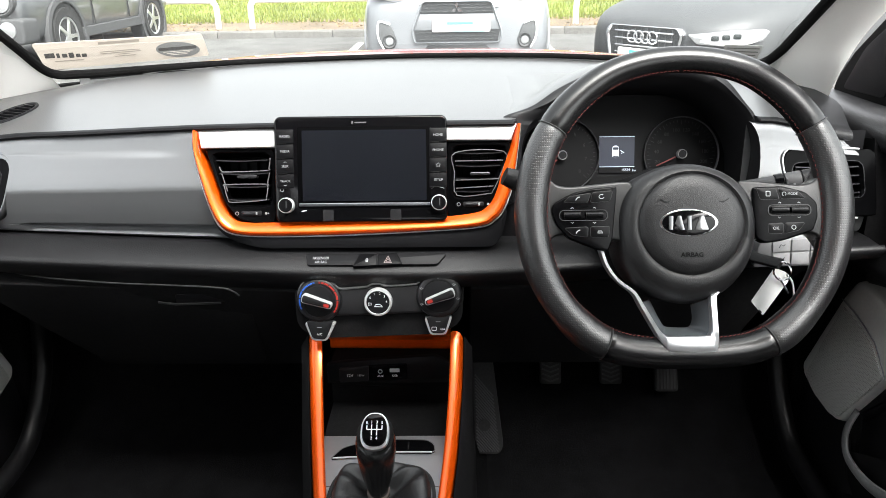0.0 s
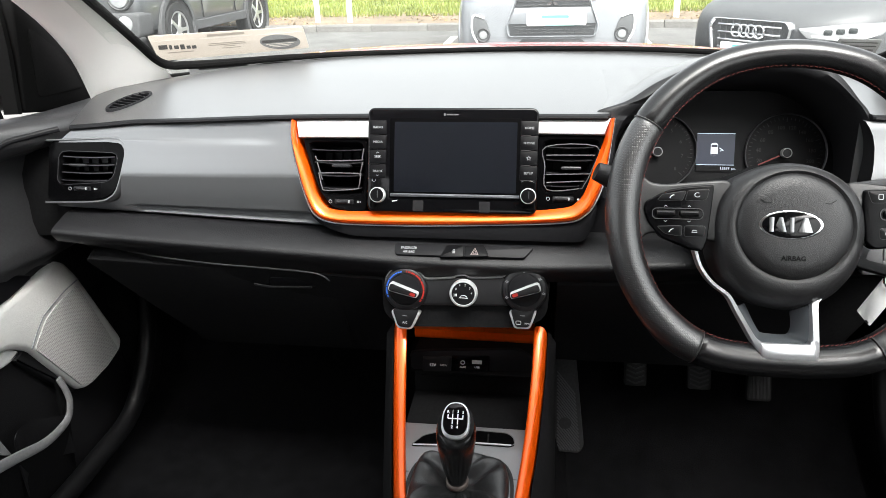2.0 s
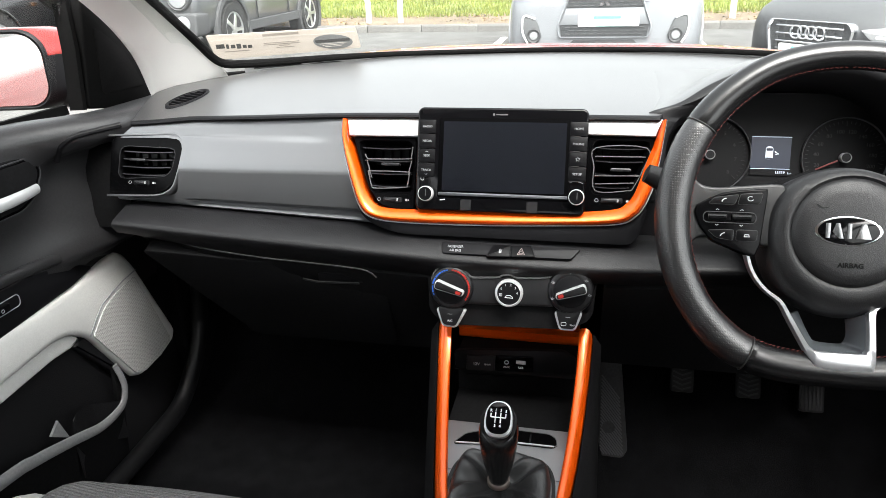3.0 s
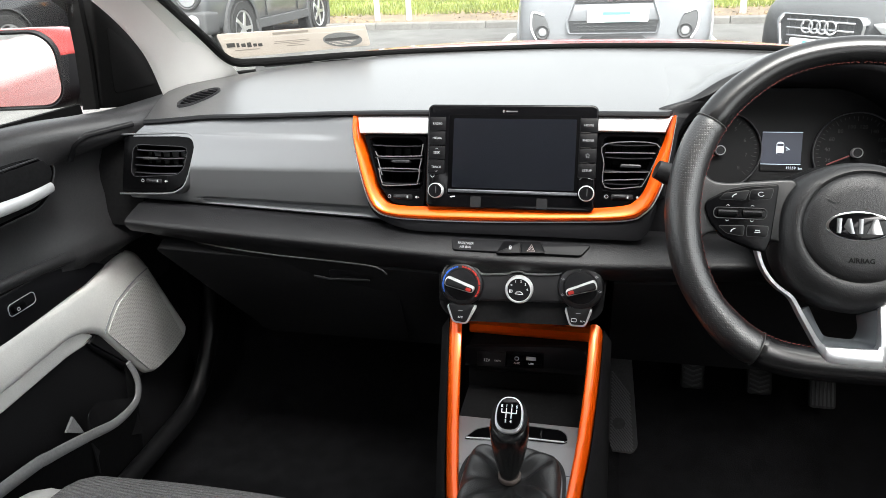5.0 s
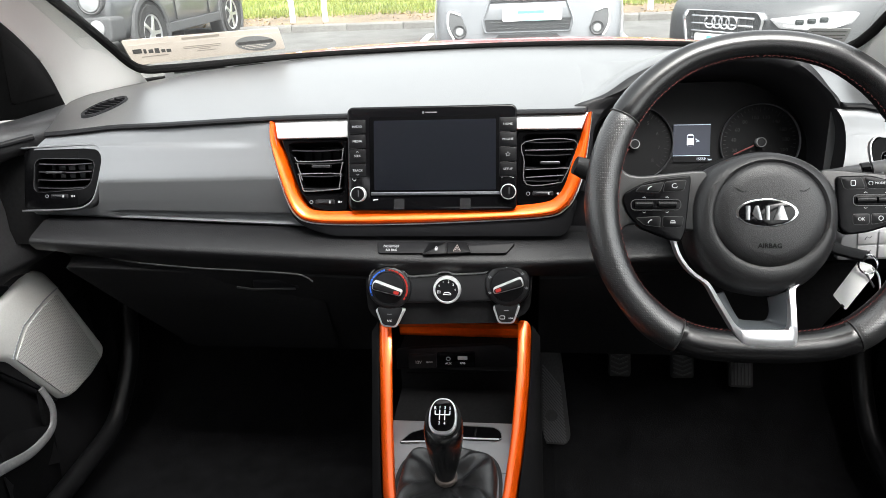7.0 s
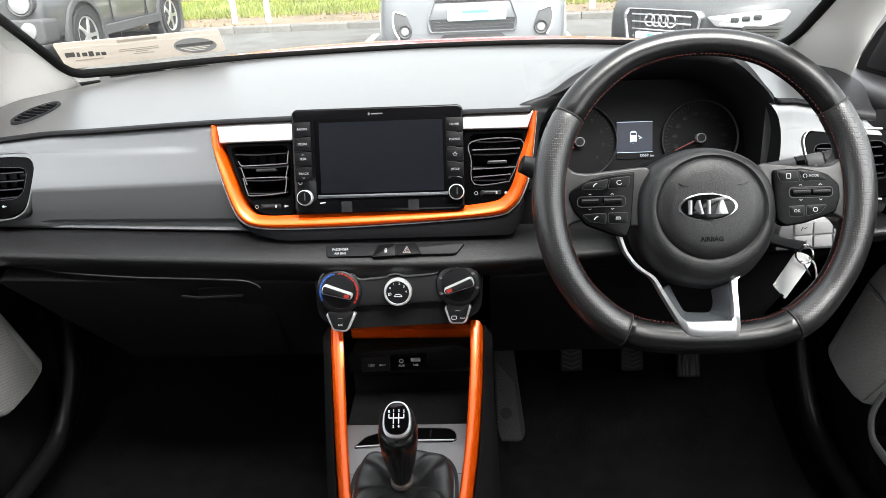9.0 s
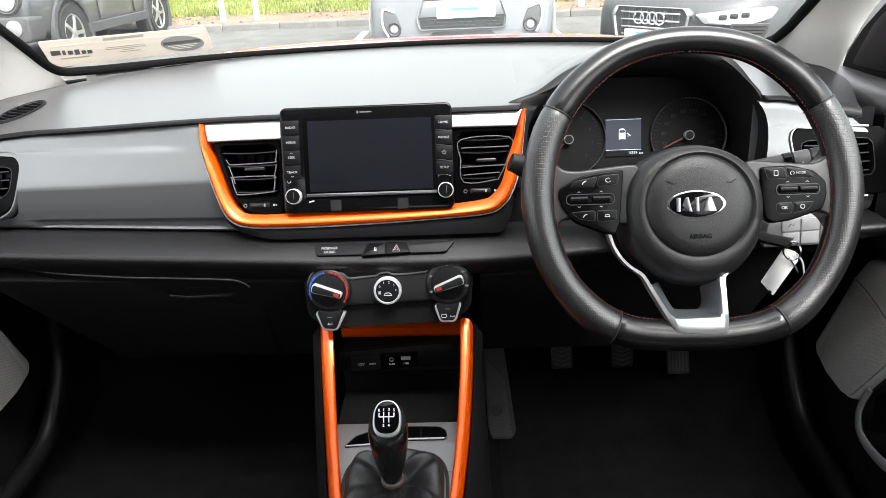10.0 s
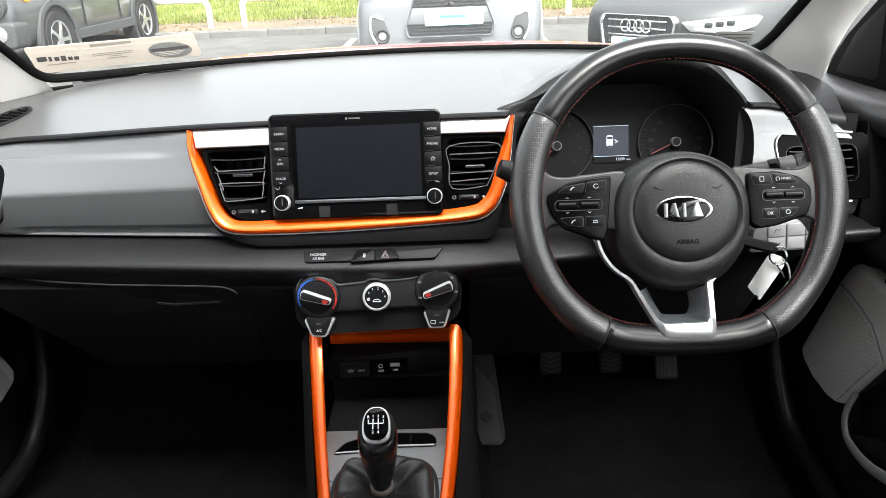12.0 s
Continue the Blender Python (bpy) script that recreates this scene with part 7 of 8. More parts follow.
part("key_ring", bm, CHROME, key, "steel key ring")
bm = bmesh.new()
sweep(bm, [(0.494, 0.750, 0.846), (0.500, 0.750, 0.838), (0.508, 0.750, 0.826)], circle(0.0014, 6), (0, -1, 0))
part("ring_clip", bm, CHROME, key)
TGM = frame_of((0.4835, 0.745, 0.8300), (0.74, -0.10, -0.66), (0.62, 0.48, 0.62))
bm = bmesh.new()
plate(bm, TGM, rounded([(-0.0122, -0.024), (0.0100, -0.027), (0.0122, 0.027), (0.004, 0.033), (-0.0118, 0.027)], 0.002), -0.0004, 0.0004)
part("paper_tag", bm, material("white_card", (0.78, 0.78, 0.77), 0.7, grain=0.02, size=200), key, "blank white card tag")
bm = bmesh.new()
plate(bm, TGM, shifted(outline(0.005, 0.0028, 0.0012), 0.004, -0.026), 0.0003, 0.0007)
part("tag_hole", bm, BLACK, key)
bm = sweep(bmesh.new(), smooth_path([(0.505, 0.755, 0.848), (0.515, 0.757, 0.835), (0.521, 0.757, 0.81), (0.523, 0.758, 0.80)], 5), circle(0.0012, 6), (0, -1, 0))
part("tag_wire", bm, SATIN, key)

# ---- passenger seat cushion
seat = thing("passenger_seat", (-0.30, 0.25, 0.36), "grey ribbed cloth car seat cushion with leather bolster", "car seat")
rings = []
for k, (y, zt) in enumerate(((0.594, 0.547), (0.597, 0.578), (0.591, 0.602), (0.572, 0.616), (0.535, 0.622), (0.40, 0.614), (0.20, 0.600), (0.05, 0.595))):
    w = 0.215 - 0.03 * max(0, (y - 0.45) / 0.14) ** 2
    rings.append([(-0.31 + w * u, y - 0.03 * abs(u) ** 3, zt + 0.022 * abs(u) ** 4 - 0.028 * (abs(u) > 0.97)) for u in np.linspace(-1, 1, 21)] + [(-0.31 + w, y * 0.93, 0.45), (-0.31 - w, y * 0.93, 0.45)])
part("cushion", loft(bmesh.new(), rings), SEATCLOTH, seat, "dark grey ribbed cloth cushion", sub=1, angle=80)
rings = []
for y, z in ((0.555, 0.600), (0.50, 0.625), (0.40, 0.640), (0.2, 0.645), (0.05, 0.64)):
    rings.append([(-0.515 + 0.038 * math.cos(a), y, z - 0.02 + 0.032 * math.sin(a)) for a in np.linspace(0, 2 * math.pi, 15)[:-1]])
part("bolster", loft(bmesh.new(), rings), material("grey_seat_leather", (0.50, 0.49, 0.48), 0.5, grain=0.06, size=300), seat, "pale grey bolster", sub=1)
bm = bmesh.new()
box(bm, -0.50, -0.12, 0.06, 0.52, 0.36, 0.50)
part("seat_base", bm, DARK, seat, bevel=0.01)


def backrest(owner, cx):
    rings = []
    for z, y, w in ((0.56, 0.00, 0.19), (0.62, -0.03, 0.225), (0.80, -0.08, 0.235), (0.98, -0.13, 0.225), (1.10, -0.17, 0.18), (1.16, -0.19, 0.12)):
        rings.append([(cx + w * c, y - 0.06 + 0.06 * q - 0.03 * abs(c) ** 3 * (q < 0), z) for c, q in ((math.cos(a), math.sin(a)) for a in np.linspace(0, 2 * math.pi, 25)[:-1])])
    part("backrest", loft(bmesh.new(), rings), SEATCLOTH, owner, "dark grey cloth backrest", angle=80)
    bm = bmesh.new()
    sweep(bm, smooth_path([(cx - 0.11, -0.245, 1.27), (cx, -0.235, 1.275), (cx + 0.11, -0.245, 1.27)], 5), circle(0.075, 16, 0.6), (0, -1, 0.2))
    part("headrest", bm, SEATCLOTH, owner)


backrest(seat, -0.31)
driver_seat = thing("driver_seat", (0.38, 0.15, 0.36), "dark grey cloth driver's seat behind the wheel", "car seat")
rings = []
for y, zt in ((0.40, 0.50), (0.41, 0.54), (0.38, 0.575), (0.25, 0.58), (0.05, 0.57), (-0.05, 0.57)):
    rings.append([(0.38 + 0.20 * u, y, zt + 0.02 * abs(u) ** 4) for u in np.linspace(-1, 1, 15)] + [(0.58, y * 0.9, 0.37), (0.18, y * 0.9, 0.37)])
part("cushion", loft(bmesh.new(), rings), SEATCLOTH, driver_seat, angle=80)
backrest(driver_seat, 0.40)

# ---- card in the windscreen's corner and the label on the far side
CARD = material("tan_card", (0.44, 0.385, 0.335), 0.6, grain=0.03, size=100)
PALECARD = material("pale_card", (0.48, 0.44, 0.39), 0.6)
card = thing("dealer_card", (-0.47, 1.27, 1.02), "tan printed card standing in the windscreen corner", "card")
CDM = frame_of((-0.462, 1.255, 1.0560), (1.0, 0.32, 0.035), (0.02, -0.40, 1))
bm = bmesh.new()
plate(bm, CDM, rounded([(-0.1335, 0.0210), (-0.1240, -0.0290), (0.1456, -0.0270), (0.1390, 0.0160)], 0.005), -0.0006, 0.0006)
part("sheet", bm, CARD, card)
DARKINK = material("dark_ink", (0.03, 0.028, 0.026), 0.6)
bm = bmesh.new()
for x, y, w, h in ((-0.1120, -0.0025, 0.0155, 0.0085), (-0.0990, -0.0035, 0.0050, 0.0085), (-0.0890, -0.0043, 0.0080, 0.0070), (-0.0785, -0.0045, 0.0080, 0.0095), (-0.0680, -0.0058, 0.0070, 0.0062), (-0.0585, -0.0064, 0.0080, 0.0062)):
    plate(bm, CDM, shifted(outline(w, h, 0.001), x, y), 0.0004, 0.0009)
part("heading_bar", bm, DARKINK, card)
bm = bmesh.new()
for x, y, w, h in ((-0.084, -0.0140, 0.046, 0.0018), (0.000, -0.0030, 0.066, 0.0014), (0.000, -0.0062, 0.066, 0.0014), (0.004, -0.0094, 0.020, 0.0014), (0.006, -0.0130, 0.034, 0.0014), (0.001, 0.0130, 0.066, 0.0046)):
    plate(bm, CDM, shifted(outline(w, h, 0.0005), x, y), 0.0004, 0.0009)
part("text_bars", bm, material("grey_ink", (0.22, 0.19, 0.16), 0.6), card)
bm = bmesh.new()
for x, y, w, h in ((-0.090, 0.0096, 0.076, 0.0010), (0.000, 0.0078, 0.094, 0.0016), (0.094, 0.0066, 0.085, 0.0016)):
    plate(bm, CDM, shifted(outline(w, h, 0.0004), x, y), 0.0004, 0.0009)
part("pale_lines", bm, PALECARD, card)
bm = bmesh.new()
plate(bm, CDM, [(0.0945 + 0.0365 * math.cos(a), -0.0100 - 0.0030 * math.cos(a) + 0.0145 * math.sin(a)) for a in np.linspace(0, 2 * math.pi, 41)[:-1]], 0.0004, 0.0010)
ov = part("oval_print", bm, material("grey_oval_ink", (0.13, 0.13, 0.13), 0.6), card, "dark grey oval")
bm = bmesh.new()
plate(bm, CDM, shifted(outline(0.064, 0.0056, 0.001), 0.094, -0.0075), 0.0009, 0.0013)
part("oval_bar", bm, DARKINK, ov)
bm = bmesh.new()
for k in range(3):
    plate(bm, CDM, shifted(outline(0.050 - 0.010 * k, 0.0009, 0.0004), 0.094, -0.0130 - 0.0030 * k), 0.0009, 0.0013)
part("oval_lines", bm, PALECARD, ov)
lab = thing("windscreen_label", (0.58, 1.22, 1.03), "small grey label stuck inside the windscreen", "label")
LBM = frame_of((0.578, 1.205, 1.0385), (1, -0.38, 0.0), (0, -0.45, 1))
bm = bmesh.new()
plate(bm, LBM, rounded([(-0.016, 0.017), (-0.012, -0.018), (0.034, -0.019), (0.044, 0.017)], 0.003), -0.0004, 0.0004)
part("sheet", bm, material("grey_label", (0.17, 0.17, 0.165), 0.5), lab)
bm = bmesh.new()
for k, w in enumerate((0.050, 0.046, 0.040, 0.034)):
    plate(bm, LBM, shifted(outline(w, 0.0018, 0.0005), 0.014, 0.0115 - 0.006 * k), 0.0003, 0.0007)
part("text_bars", bm, DARKINK, lab)

# ---- own bonnet and wing mirror
rows = []
for y, z in ((1.42, 0.986), (1.55, 0.998), (1.75, 0.986), (1.95, 0.962), (2.15, 0.905), (2.28, 0.83), (2.34, 0.70)):
    rows.append([(XM + 0.78 * s, y + 0.02 - 0.16 * abs(s) ** 2.5, z - 0.05 * abs(s) ** 3) for s in np.linspace(-1, 1, 17)])
part("bonnet", slab(rows, 0.02, (0, 0, -1)), REDPAINT, shell, "glossy red bonnet")
bm = bmesh.new()
box(bm, XM - 0.80, XM + 0.80, 1.36, 1.44, 0.92, 0.965)
part("scuttle", bm, BLACK, shell)
for x0 in (-0.30, 0.30):
    bm = sweep(bmesh.new(), smooth_path([(x0 - 0.24, wind_y(x0 - 0.24) + 0.065, 1.004), (x0, wind_y(x0) + 0.066, 1.002), (x0 + 0.20, wind_y(x0 + 0.2) + 0.060, 1.004)], 8), [(-0.006, -0.004), (0.006, -0.004), (0.003, 0.008), (-0.003, 0.008)], (0, -0.4, 1))
    part("wiper_blade", bm, RUBBER, shell)


def wing_mirror(cx, cy, cz, turn, side):
    wm = thing("wing_mirror", (cx, cy, cz - 0.1), "red and black wing mirror reflecting the sky", "wing mirror", "wing mirrors")
    m = pose(cx, cy, cz, 88, 0, turn)
    shape = outline(0.190, 0.135, (0.045, 0.05, 0.045, 0.04), 7)
    bm = bmesh.new()
    rings_between(bm, m, [(grown(shape, 0.93), -0.004), (shape, 0.006), (grown(shape, 1.06), 0.002), (grown(shape, 1.09, -side * 0.006), -0.02), (grown(shape, 1.06, -side * 0.030), -0.06), (grown(shape, 0.84, -side * 0.050), -0.095), (grown(shape, 0.4, -side * 0.050), -0.115)], cap=True)
    for f in bm.faces:
        f.material_index = 1 if f.calc_center_median().z > cz + 0.012 and (m.inverted() @ f.calc_center_median()).z < -0.004 else 0
    part("shell", bm, [BLACK, REDPAINT], wm, "black and red mirror shell", angle=60)
    bm = bmesh.new()
    plate(bm, m, grown(shape, 0.94), -0.003, 0.0025)
    part("mirror_glass", bm, MIRROR, wm)
    bm = bmesh.new()
    sweep(bm, smooth_path([m @ Vector((side * -0.06, -0.045, -0.05)), m @ Vector((side * -0.12, -0.05, -0.06)), m @ Vector((side * -0.28, -0.045, -0.06))], 5), circle(0.035, 14, 0.8), (0, 0, 1))
    part("arm", bm, BLACK, wm)
    return wm


wing_mirror(-0.955, 1.10, 1.024, 14, -1)
wing_mirror(1.02, 1.10, 1.035, -28, 1)

# ---- ground
ASPHALT = material("asphalt", (0.095, 0.093, 0.089), 0.85, grain=0.35, size=60, bump=0.5, bump_size=120, vary=0.25)
bm = bmesh.new()
v = [bm.verts.new(p) for p in ((-400, -400, 0), (400, -400, 0), (400, 400, 0), (-400, 400, 0))]
bm.faces.new(v)
tagged(part("ground", bm, ASPHALT, smooth=False), "grey worn asphalt of a car park", "ground", kind="structure")
LINE = material("worn_road_paint", (0.70, 0.70, 0.68), 0.7, grain=0.25, size=30)
for x in (-1.33, 1.32):
    bm = bmesh.new()
    box(bm, x, x + 0.10, 5.9, 10.72, -0.01, 0.004)
    tagged(part("parking_line", bm, LINE), "worn white painted parking line", "road marking", "parking lines", "structure")
kerb = thing("kerb", (0, 11.55, 0), "grey concrete kerb along the verge", "kerb", kind="structure")
CONC = material("kerb_concrete", (0.13, 0.125, 0.118), 0.85, grain=0.2, size=40, bump=0.4, bump_size=90, vary=0.2)
kerb_mesh = None
for k in range(-14, 12):
    if kerb_mesh is None:
        bm = bmesh.new()
        prof = [(0.0, -0.05), (0.012, 0.085), (0.03, 0.105), (0.15, 0.108), (0.15, -0.05)]
        loft(bm, [[(x, y, z) for y, z in prof] for x in (0.006, 0.908)])
        ob = part("kerbstone", bm, CONC, None)
        kerb_mesh = ob.data
    else:
        ob = new("kerbstone", kerb_mesh)
    ob.parent = kerb
    ob.location = (k * 0.914, 0, 0)
DIRT = material("bare_soil", (0.15, 0.115, 0.078), 0.95, grain=0.5, size=35, bump=0.8, bump_size=60, vary=0.3)
GRASS = material("grass_green", (0.135, 0.165, 0.028), 0.8, grain=0.45, size=25, vary=0.3)
DRY = material("dry_leaves", (0.34, 0.23, 0.11), 0.9, grain=0.4, size=30)
rng = random.Random(4)
rows = []
for j, y in enumerate(np.linspace(11.69, 60, 26)):
    rows.append([(x, y, 0.085 + 0.05 * noise.noise(Vector((x * 0.6, y * 0.6, 0))) + 0.02 * min(j, 6)) for x in np.linspace(-40, 40, 41)])
bm = bmesh.new()
g = [[bm.verts.new(p) for p in r] for r in rows]
for i in range(len(g) - 1):
    for j in range(40):
        fc = bm.faces.new((g[i][j], g[i][j + 1], g[i + 1][j + 1], g[i + 1][j]))
        fc.material_index = 0 if i < 1 else 1
tagged(part("verge", bm, [DIRT, GRASS]), "grass verge with a bare soil edge", "verge", kind="structure")


def tufts(name, count, y0, y1, h, mats, label, category, flat=False, x0=-13, x1=8):
    verts, faces, idx = [], [], []
    for _ in range(count):
        x, y = rng.uniform(x0, x1), y0 + (y1 - y0) * rng.random() ** 1.3
        z = 0.085 + 0.05 * noise.noise(Vector((x * 0.6, y * 0.6, 0))) + 0.02 * min((y - 11.69) / 1.93, 6)
        a, hh = rng.uniform(0, 6.28), h * rng.uniform(0.5, 1.3)
        dx, dy = math.cos(a), math.sin(a)
        w = hh * (0.5 if flat else 0.16)
        lean = rng.uniform(-0.5, 0.5) * hh
        n = len(verts)
        if flat:
            verts += [(x - w * dx, y - w * dy, z + 0.01), (x + w * dy, y - w * dx, z + 0.018 + 0.3 * hh * rng.random()), (x + w * dx, y + w * dy, z + 0.012), (x - w * dy, y + w * dx, z + 0.02)]
            faces.append((n, n + 1, n + 2, n + 3))
        else:
            verts += [(x - w * dx, y - w * dy, z - 0.01), (x + w * dx, y + w * dy, z - 0.01), (x + lean * dx, y + lean * dy, z + hh)]
            faces.append((n, n + 1, n + 2))
        idx.append(rng.randrange(len(mats)))
    me = bpy.data.meshes.new(name)
    me.from_pydata(verts, [], faces)
    for m in mats:
        me.materials.append(m)
    me.polygons.foreach_set("material_index", idx)
    return tagged(new(name, me), label, category, kind="stuff")


GRASS2 = material("grass_light", (0.20, 0.215, 0.050), 0.8, grain=0.3, size=30)
tufts("grass", 26000, 13.1, 20.6, 0.085, [GRASS, GRASS2, GRASS], "short bright green grass on the verge", "grass")
tufts("fallen_leaves", 2600, 11.75, 13.8, 0.05, [DRY, DIRT, DRY], "scattered brown fallen leaves on bare soil", "leaves", flat=True)
RAILPAINT = material("white_rail_paint", (0.78, 0.78, 0.76), 0.5, grain=0.05, size=20)
for k, (xa, xb) in enumerate(((-5.95, -3.84), (-3.27, -1.15), (-0.6, 1.5), (2.1, 4.2), (-8.6, -6.5))):
    rail = thing("hoop_rail", ((xa + xb) / 2, 12.25, 0.1), "white painted tubular hoop rail on the verge", "rail", "hoop rails")
    hh, r = 0.535, 0.13
    pts = [(xa, 12.25, 0.02), (xa, 12.25, hh - r), (xa + 0.3 * r, 12.25, hh - 0.3 * r), (xa + r, 12.25, hh), ((xa + xb) / 2, 12.25, hh), (xb - r, 12.25, hh), (xb - 0.3 * r, 12.25, hh - 0.3 * r), (xb, 12.25, hh - r), (xb, 12.25, 0.02)]
    part("hoop", sweep(bmesh.new(), smooth_path(pts, 5), circle(0.048, 12), (0, -1, 0)), RAILPAINT, rail)


# ---- parked cars
def paint(name, base, rough=0.3, metal=0.3):
    return material(name, base, rough, metal, coat=0.8, grain=0.03, size=400)


TYRE = material("tyre_rubber", (0.02, 0.02, 0.02), 0.8, grain=0.2, size=80)
ALLOY = material("alloy", (0.55, 0.56, 0.57), 0.3, metal=0.9)
DARKGLASS = material("dark_car_glass", (0.02, 0.025, 0.025), 0.06, spec=0.6)
LAMP = material("lamp_glass", (0.25, 0.255, 0.26), 0.40, spec=0.3, coat=0.10)
MESHBLACK = material("grille_black", (0.03, 0.032, 0.034), 0.45)
PLATE = material("plate_white", (0.80, 0.80, 0.78), 0.45)
RECESSGREY = material("recess_grey_plastic", (0.075, 0.077, 0.08), 0.6, grain=0.1, size=60)
TEAL = material("teal_print", (0.10, 0.45, 0.42), 0.5)
CLAD = material("wheel_arch_plastic", (0.055, 0.056, 0.058), 0.7, grain=0.15, size=60)


def tuned_car(name, origin, heading, size, body_mat, label, stations, cabin, wheel_r, arches=True, spokes=5):
    """A parked car. Local frame: x across, y back from the nose, z up; heading: degrees the nose turns from straight at us."""
    length, width = size
    m = pose(*origin, 0, 0, heading)
    c = thing(name, origin, label, "car", "parked cars")
    c.matrix_basis = m
    hw = width / 2
    rings = []
    for y, w, z0, z1, crown in stations:
        w *= hw
        prof = [(0.80, z0), (0.97, z0 + 0.05), (1.0, z0 + 0.20), (1.0, z0 + (z1 - z0) * 0.62), (0.975, z0 + (z1 - z0) * 0.82), (0.90, z1), (0.5, z1 + crown * 0.8), (0.0, z1 + crown)]
        right = [(w * a, y, z) for a, z in prof]
        rings.append([m @ Vector(p) for p in right + [(-x, yy, z) for x, yy, z in right[-2::-1]]])
    part("body", loft(bmesh.new(), rings), body_mat, c, sub=1, angle=80)
    rings = []
    for y, w, z0, z1 in cabin:
        rings.append([m @ Vector(p) for p in ((w * hw, y, z0), (w * hw * 0.97, y, z0 + (z1 - z0) * 0.5), (w * hw * 0.86, y, z1 - 0.03), (w * hw * 0.7, y, z1), (-w * hw * 0.7, y, z1), (-w * hw * 0.86, y, z1 - 0.03), (-w * hw * 0.97, y, z0 + (z1 - z0) * 0.5), (-w * hw, y, z0))])
    part("greenhouse", loft(bmesh.new(), rings), DARKGLASS, c, angle=50)
    rows = [[m @ Vector((w * hw * q, y, z1 + dz)) for q, dz in ((-0.87, -0.028), (-0.70, 0.006), (0.0, 0.014), (0.70, 0.006), (0.87, -0.028))] for y, w, z0, z1 in cabin[1:-1]]
    bm = slab(rows, 0.012, (0, 0, 1))
    part("roof", bm, body_mat, c)
    for sx in (-1, 1):
        for y in (length * 0.195, length * 0.80):
            wm = m @ Matrix.Translation((sx * (hw - 0.10), y, wheel_r)) @ pose(0, 0, 0, 0, 90 * sx, 0)
            bm = bmesh.new()
            lathe(bm, wm, [(wheel_r * 0.66, -0.09), (wheel_r * 0.95, -0.10), (wheel_r, -0.06), (wheel_r, 0.07), (wheel_r * 0.95, 0.11), (wheel_r * 0.68, 0.105), (wheel_r * 0.66, 0.09)], 36)
            ty = part("tyre", bm, TYRE, c)
            bm = bmesh.new()
            lathe(bm, wm, [(wheel_r * 0.67, 0.09), (wheel_r * 0.655, 0.104), (wheel_r * 0.60, 0.095), (wheel_r * 0.58, 0.03), (0, 0.03)], 36)
            part("rim", bm, ALLOY, ty)
            bm = bmesh.new()
            for k in range(spokes):
                a = 2 * math.pi * k / spokes + 0.3
                d, e = Vector((math.cos(a), math.sin(a), 0)), Vector((-math.sin(a), math.cos(a), 0))
                loft(bm, [[wm @ (d * r + e * w2 * q + Vector((0, 0, zz))) for q, zz in ((-1, h - 0.03), (-0.8, h), (0.8, h), (1, h - 0.03))] for r, w2, h in ((0.03, 0.035, 0.10), (wheel_r * 0.35, 0.022, 0.105), (wheel_r * 0.62, 0.030, 0.095))])
            lathe(bm, wm, [(0.05, 0.06), (0.05, 0.10), (0.0, 0.108)], 16)
            part("spokes", bm, ALLOY, ty)
            bm = bmesh.new()
            R = wheel_r * 1.13
            am = m @ Matrix.Translation((sx * hw, y, wheel_r)) @ pose(0, 0, 0, 0, 90 * sx, 0)
            lathe(bm, am, [(R * 1.0, -0.22), (R, 0.008), (R * 1.03, 0.016), (R * (1.17 if arches else 1.05), 0.012), (R * (1.17 if arches else 1.05), -0.05)], 40)
            lathe(bm, am, [(R, -0.012), (0.0, -0.012)], 40)
            for f in bm.faces:
                f.material_index = 1 if (am.inverted() @ f.calc_center_median()).xy.length < R * 0.99 else 0
            part("wheel_arch", bm, [CLAD if arches else body_mat, TYRE], c)
    return c, m


def on_front(m, y=0.0):
    """The frame on a car's nose: x across, y up, z out of the nose."""
    return m @ Matrix(((1, 0, 0, 0), (0, 0, -1, y), (0, 1, 0, 0), (0, 0, 0, 1)))


def front_plate(c, fm, x, z, w=0.52, h=0.115):
    bm = bmesh.new()
    plate(bm, fm, shifted(outline(w, h, 0.012), x, z), -0.02, 0.012, 0.003)
    p = part("number_plate", bm, PLATE, c, "blank white dealer plate")
    bm = bmesh.new()
    plate(bm, fm, shifted(outline(w * 0.46, 0.028, 0.006), x - 0.01, z + 0.018), 0.010, 0.0135)
    plate(bm, fm, shifted(outline(w * 0.60, 0.006, 0.002), x + 0.05, z - 0.052), 0.010, 0.0135)
    part("plate_bar", bm, TEAL, p)


SILVER = paint("silver_car_paint", (0.24, 0.25, 0.265), 0.38, 0.3)
suv_st = [(-0.01, 0.55, 0.30, 0.78, 0.05), (0.03, 0.86, 0.22, 0.84, 0.06), (0.12, 0.955, 0.20, 0.90, 0.08), (0.4, 1.0, 0.19, 0.97, 0.08), (1.15, 1.0, 0.19, 1.03, 0.06), (2.2, 1.0, 0.20, 1.05, 0.02), (3.6, 1.0, 0.22, 1.06, 0.02), (4.15, 0.96, 0.3, 1.05, 0.02), (4.28, 0.80, 0.4, 0.95, 0.02)]
suv_cab = [(1.05, 0.86, 1.0, 1.06), (1.75, 0.86, 1.0, 1.58), (2.4, 0.86, 1.0, 1.63), (3.6, 0.84, 1.0, 1.58), (4.05, 0.80, 1.0, 1.10)]
suv, am_ = tuned_car("silver_suv", (0.13, 6.62, 0), 0, (4.3, 1.76), SILVER, "silver compact SUV parked facing, with dark grille and blank plate", suv_st, suv_cab, 0.34, False)
fm = on_front(am_)
bm = bmesh.new()
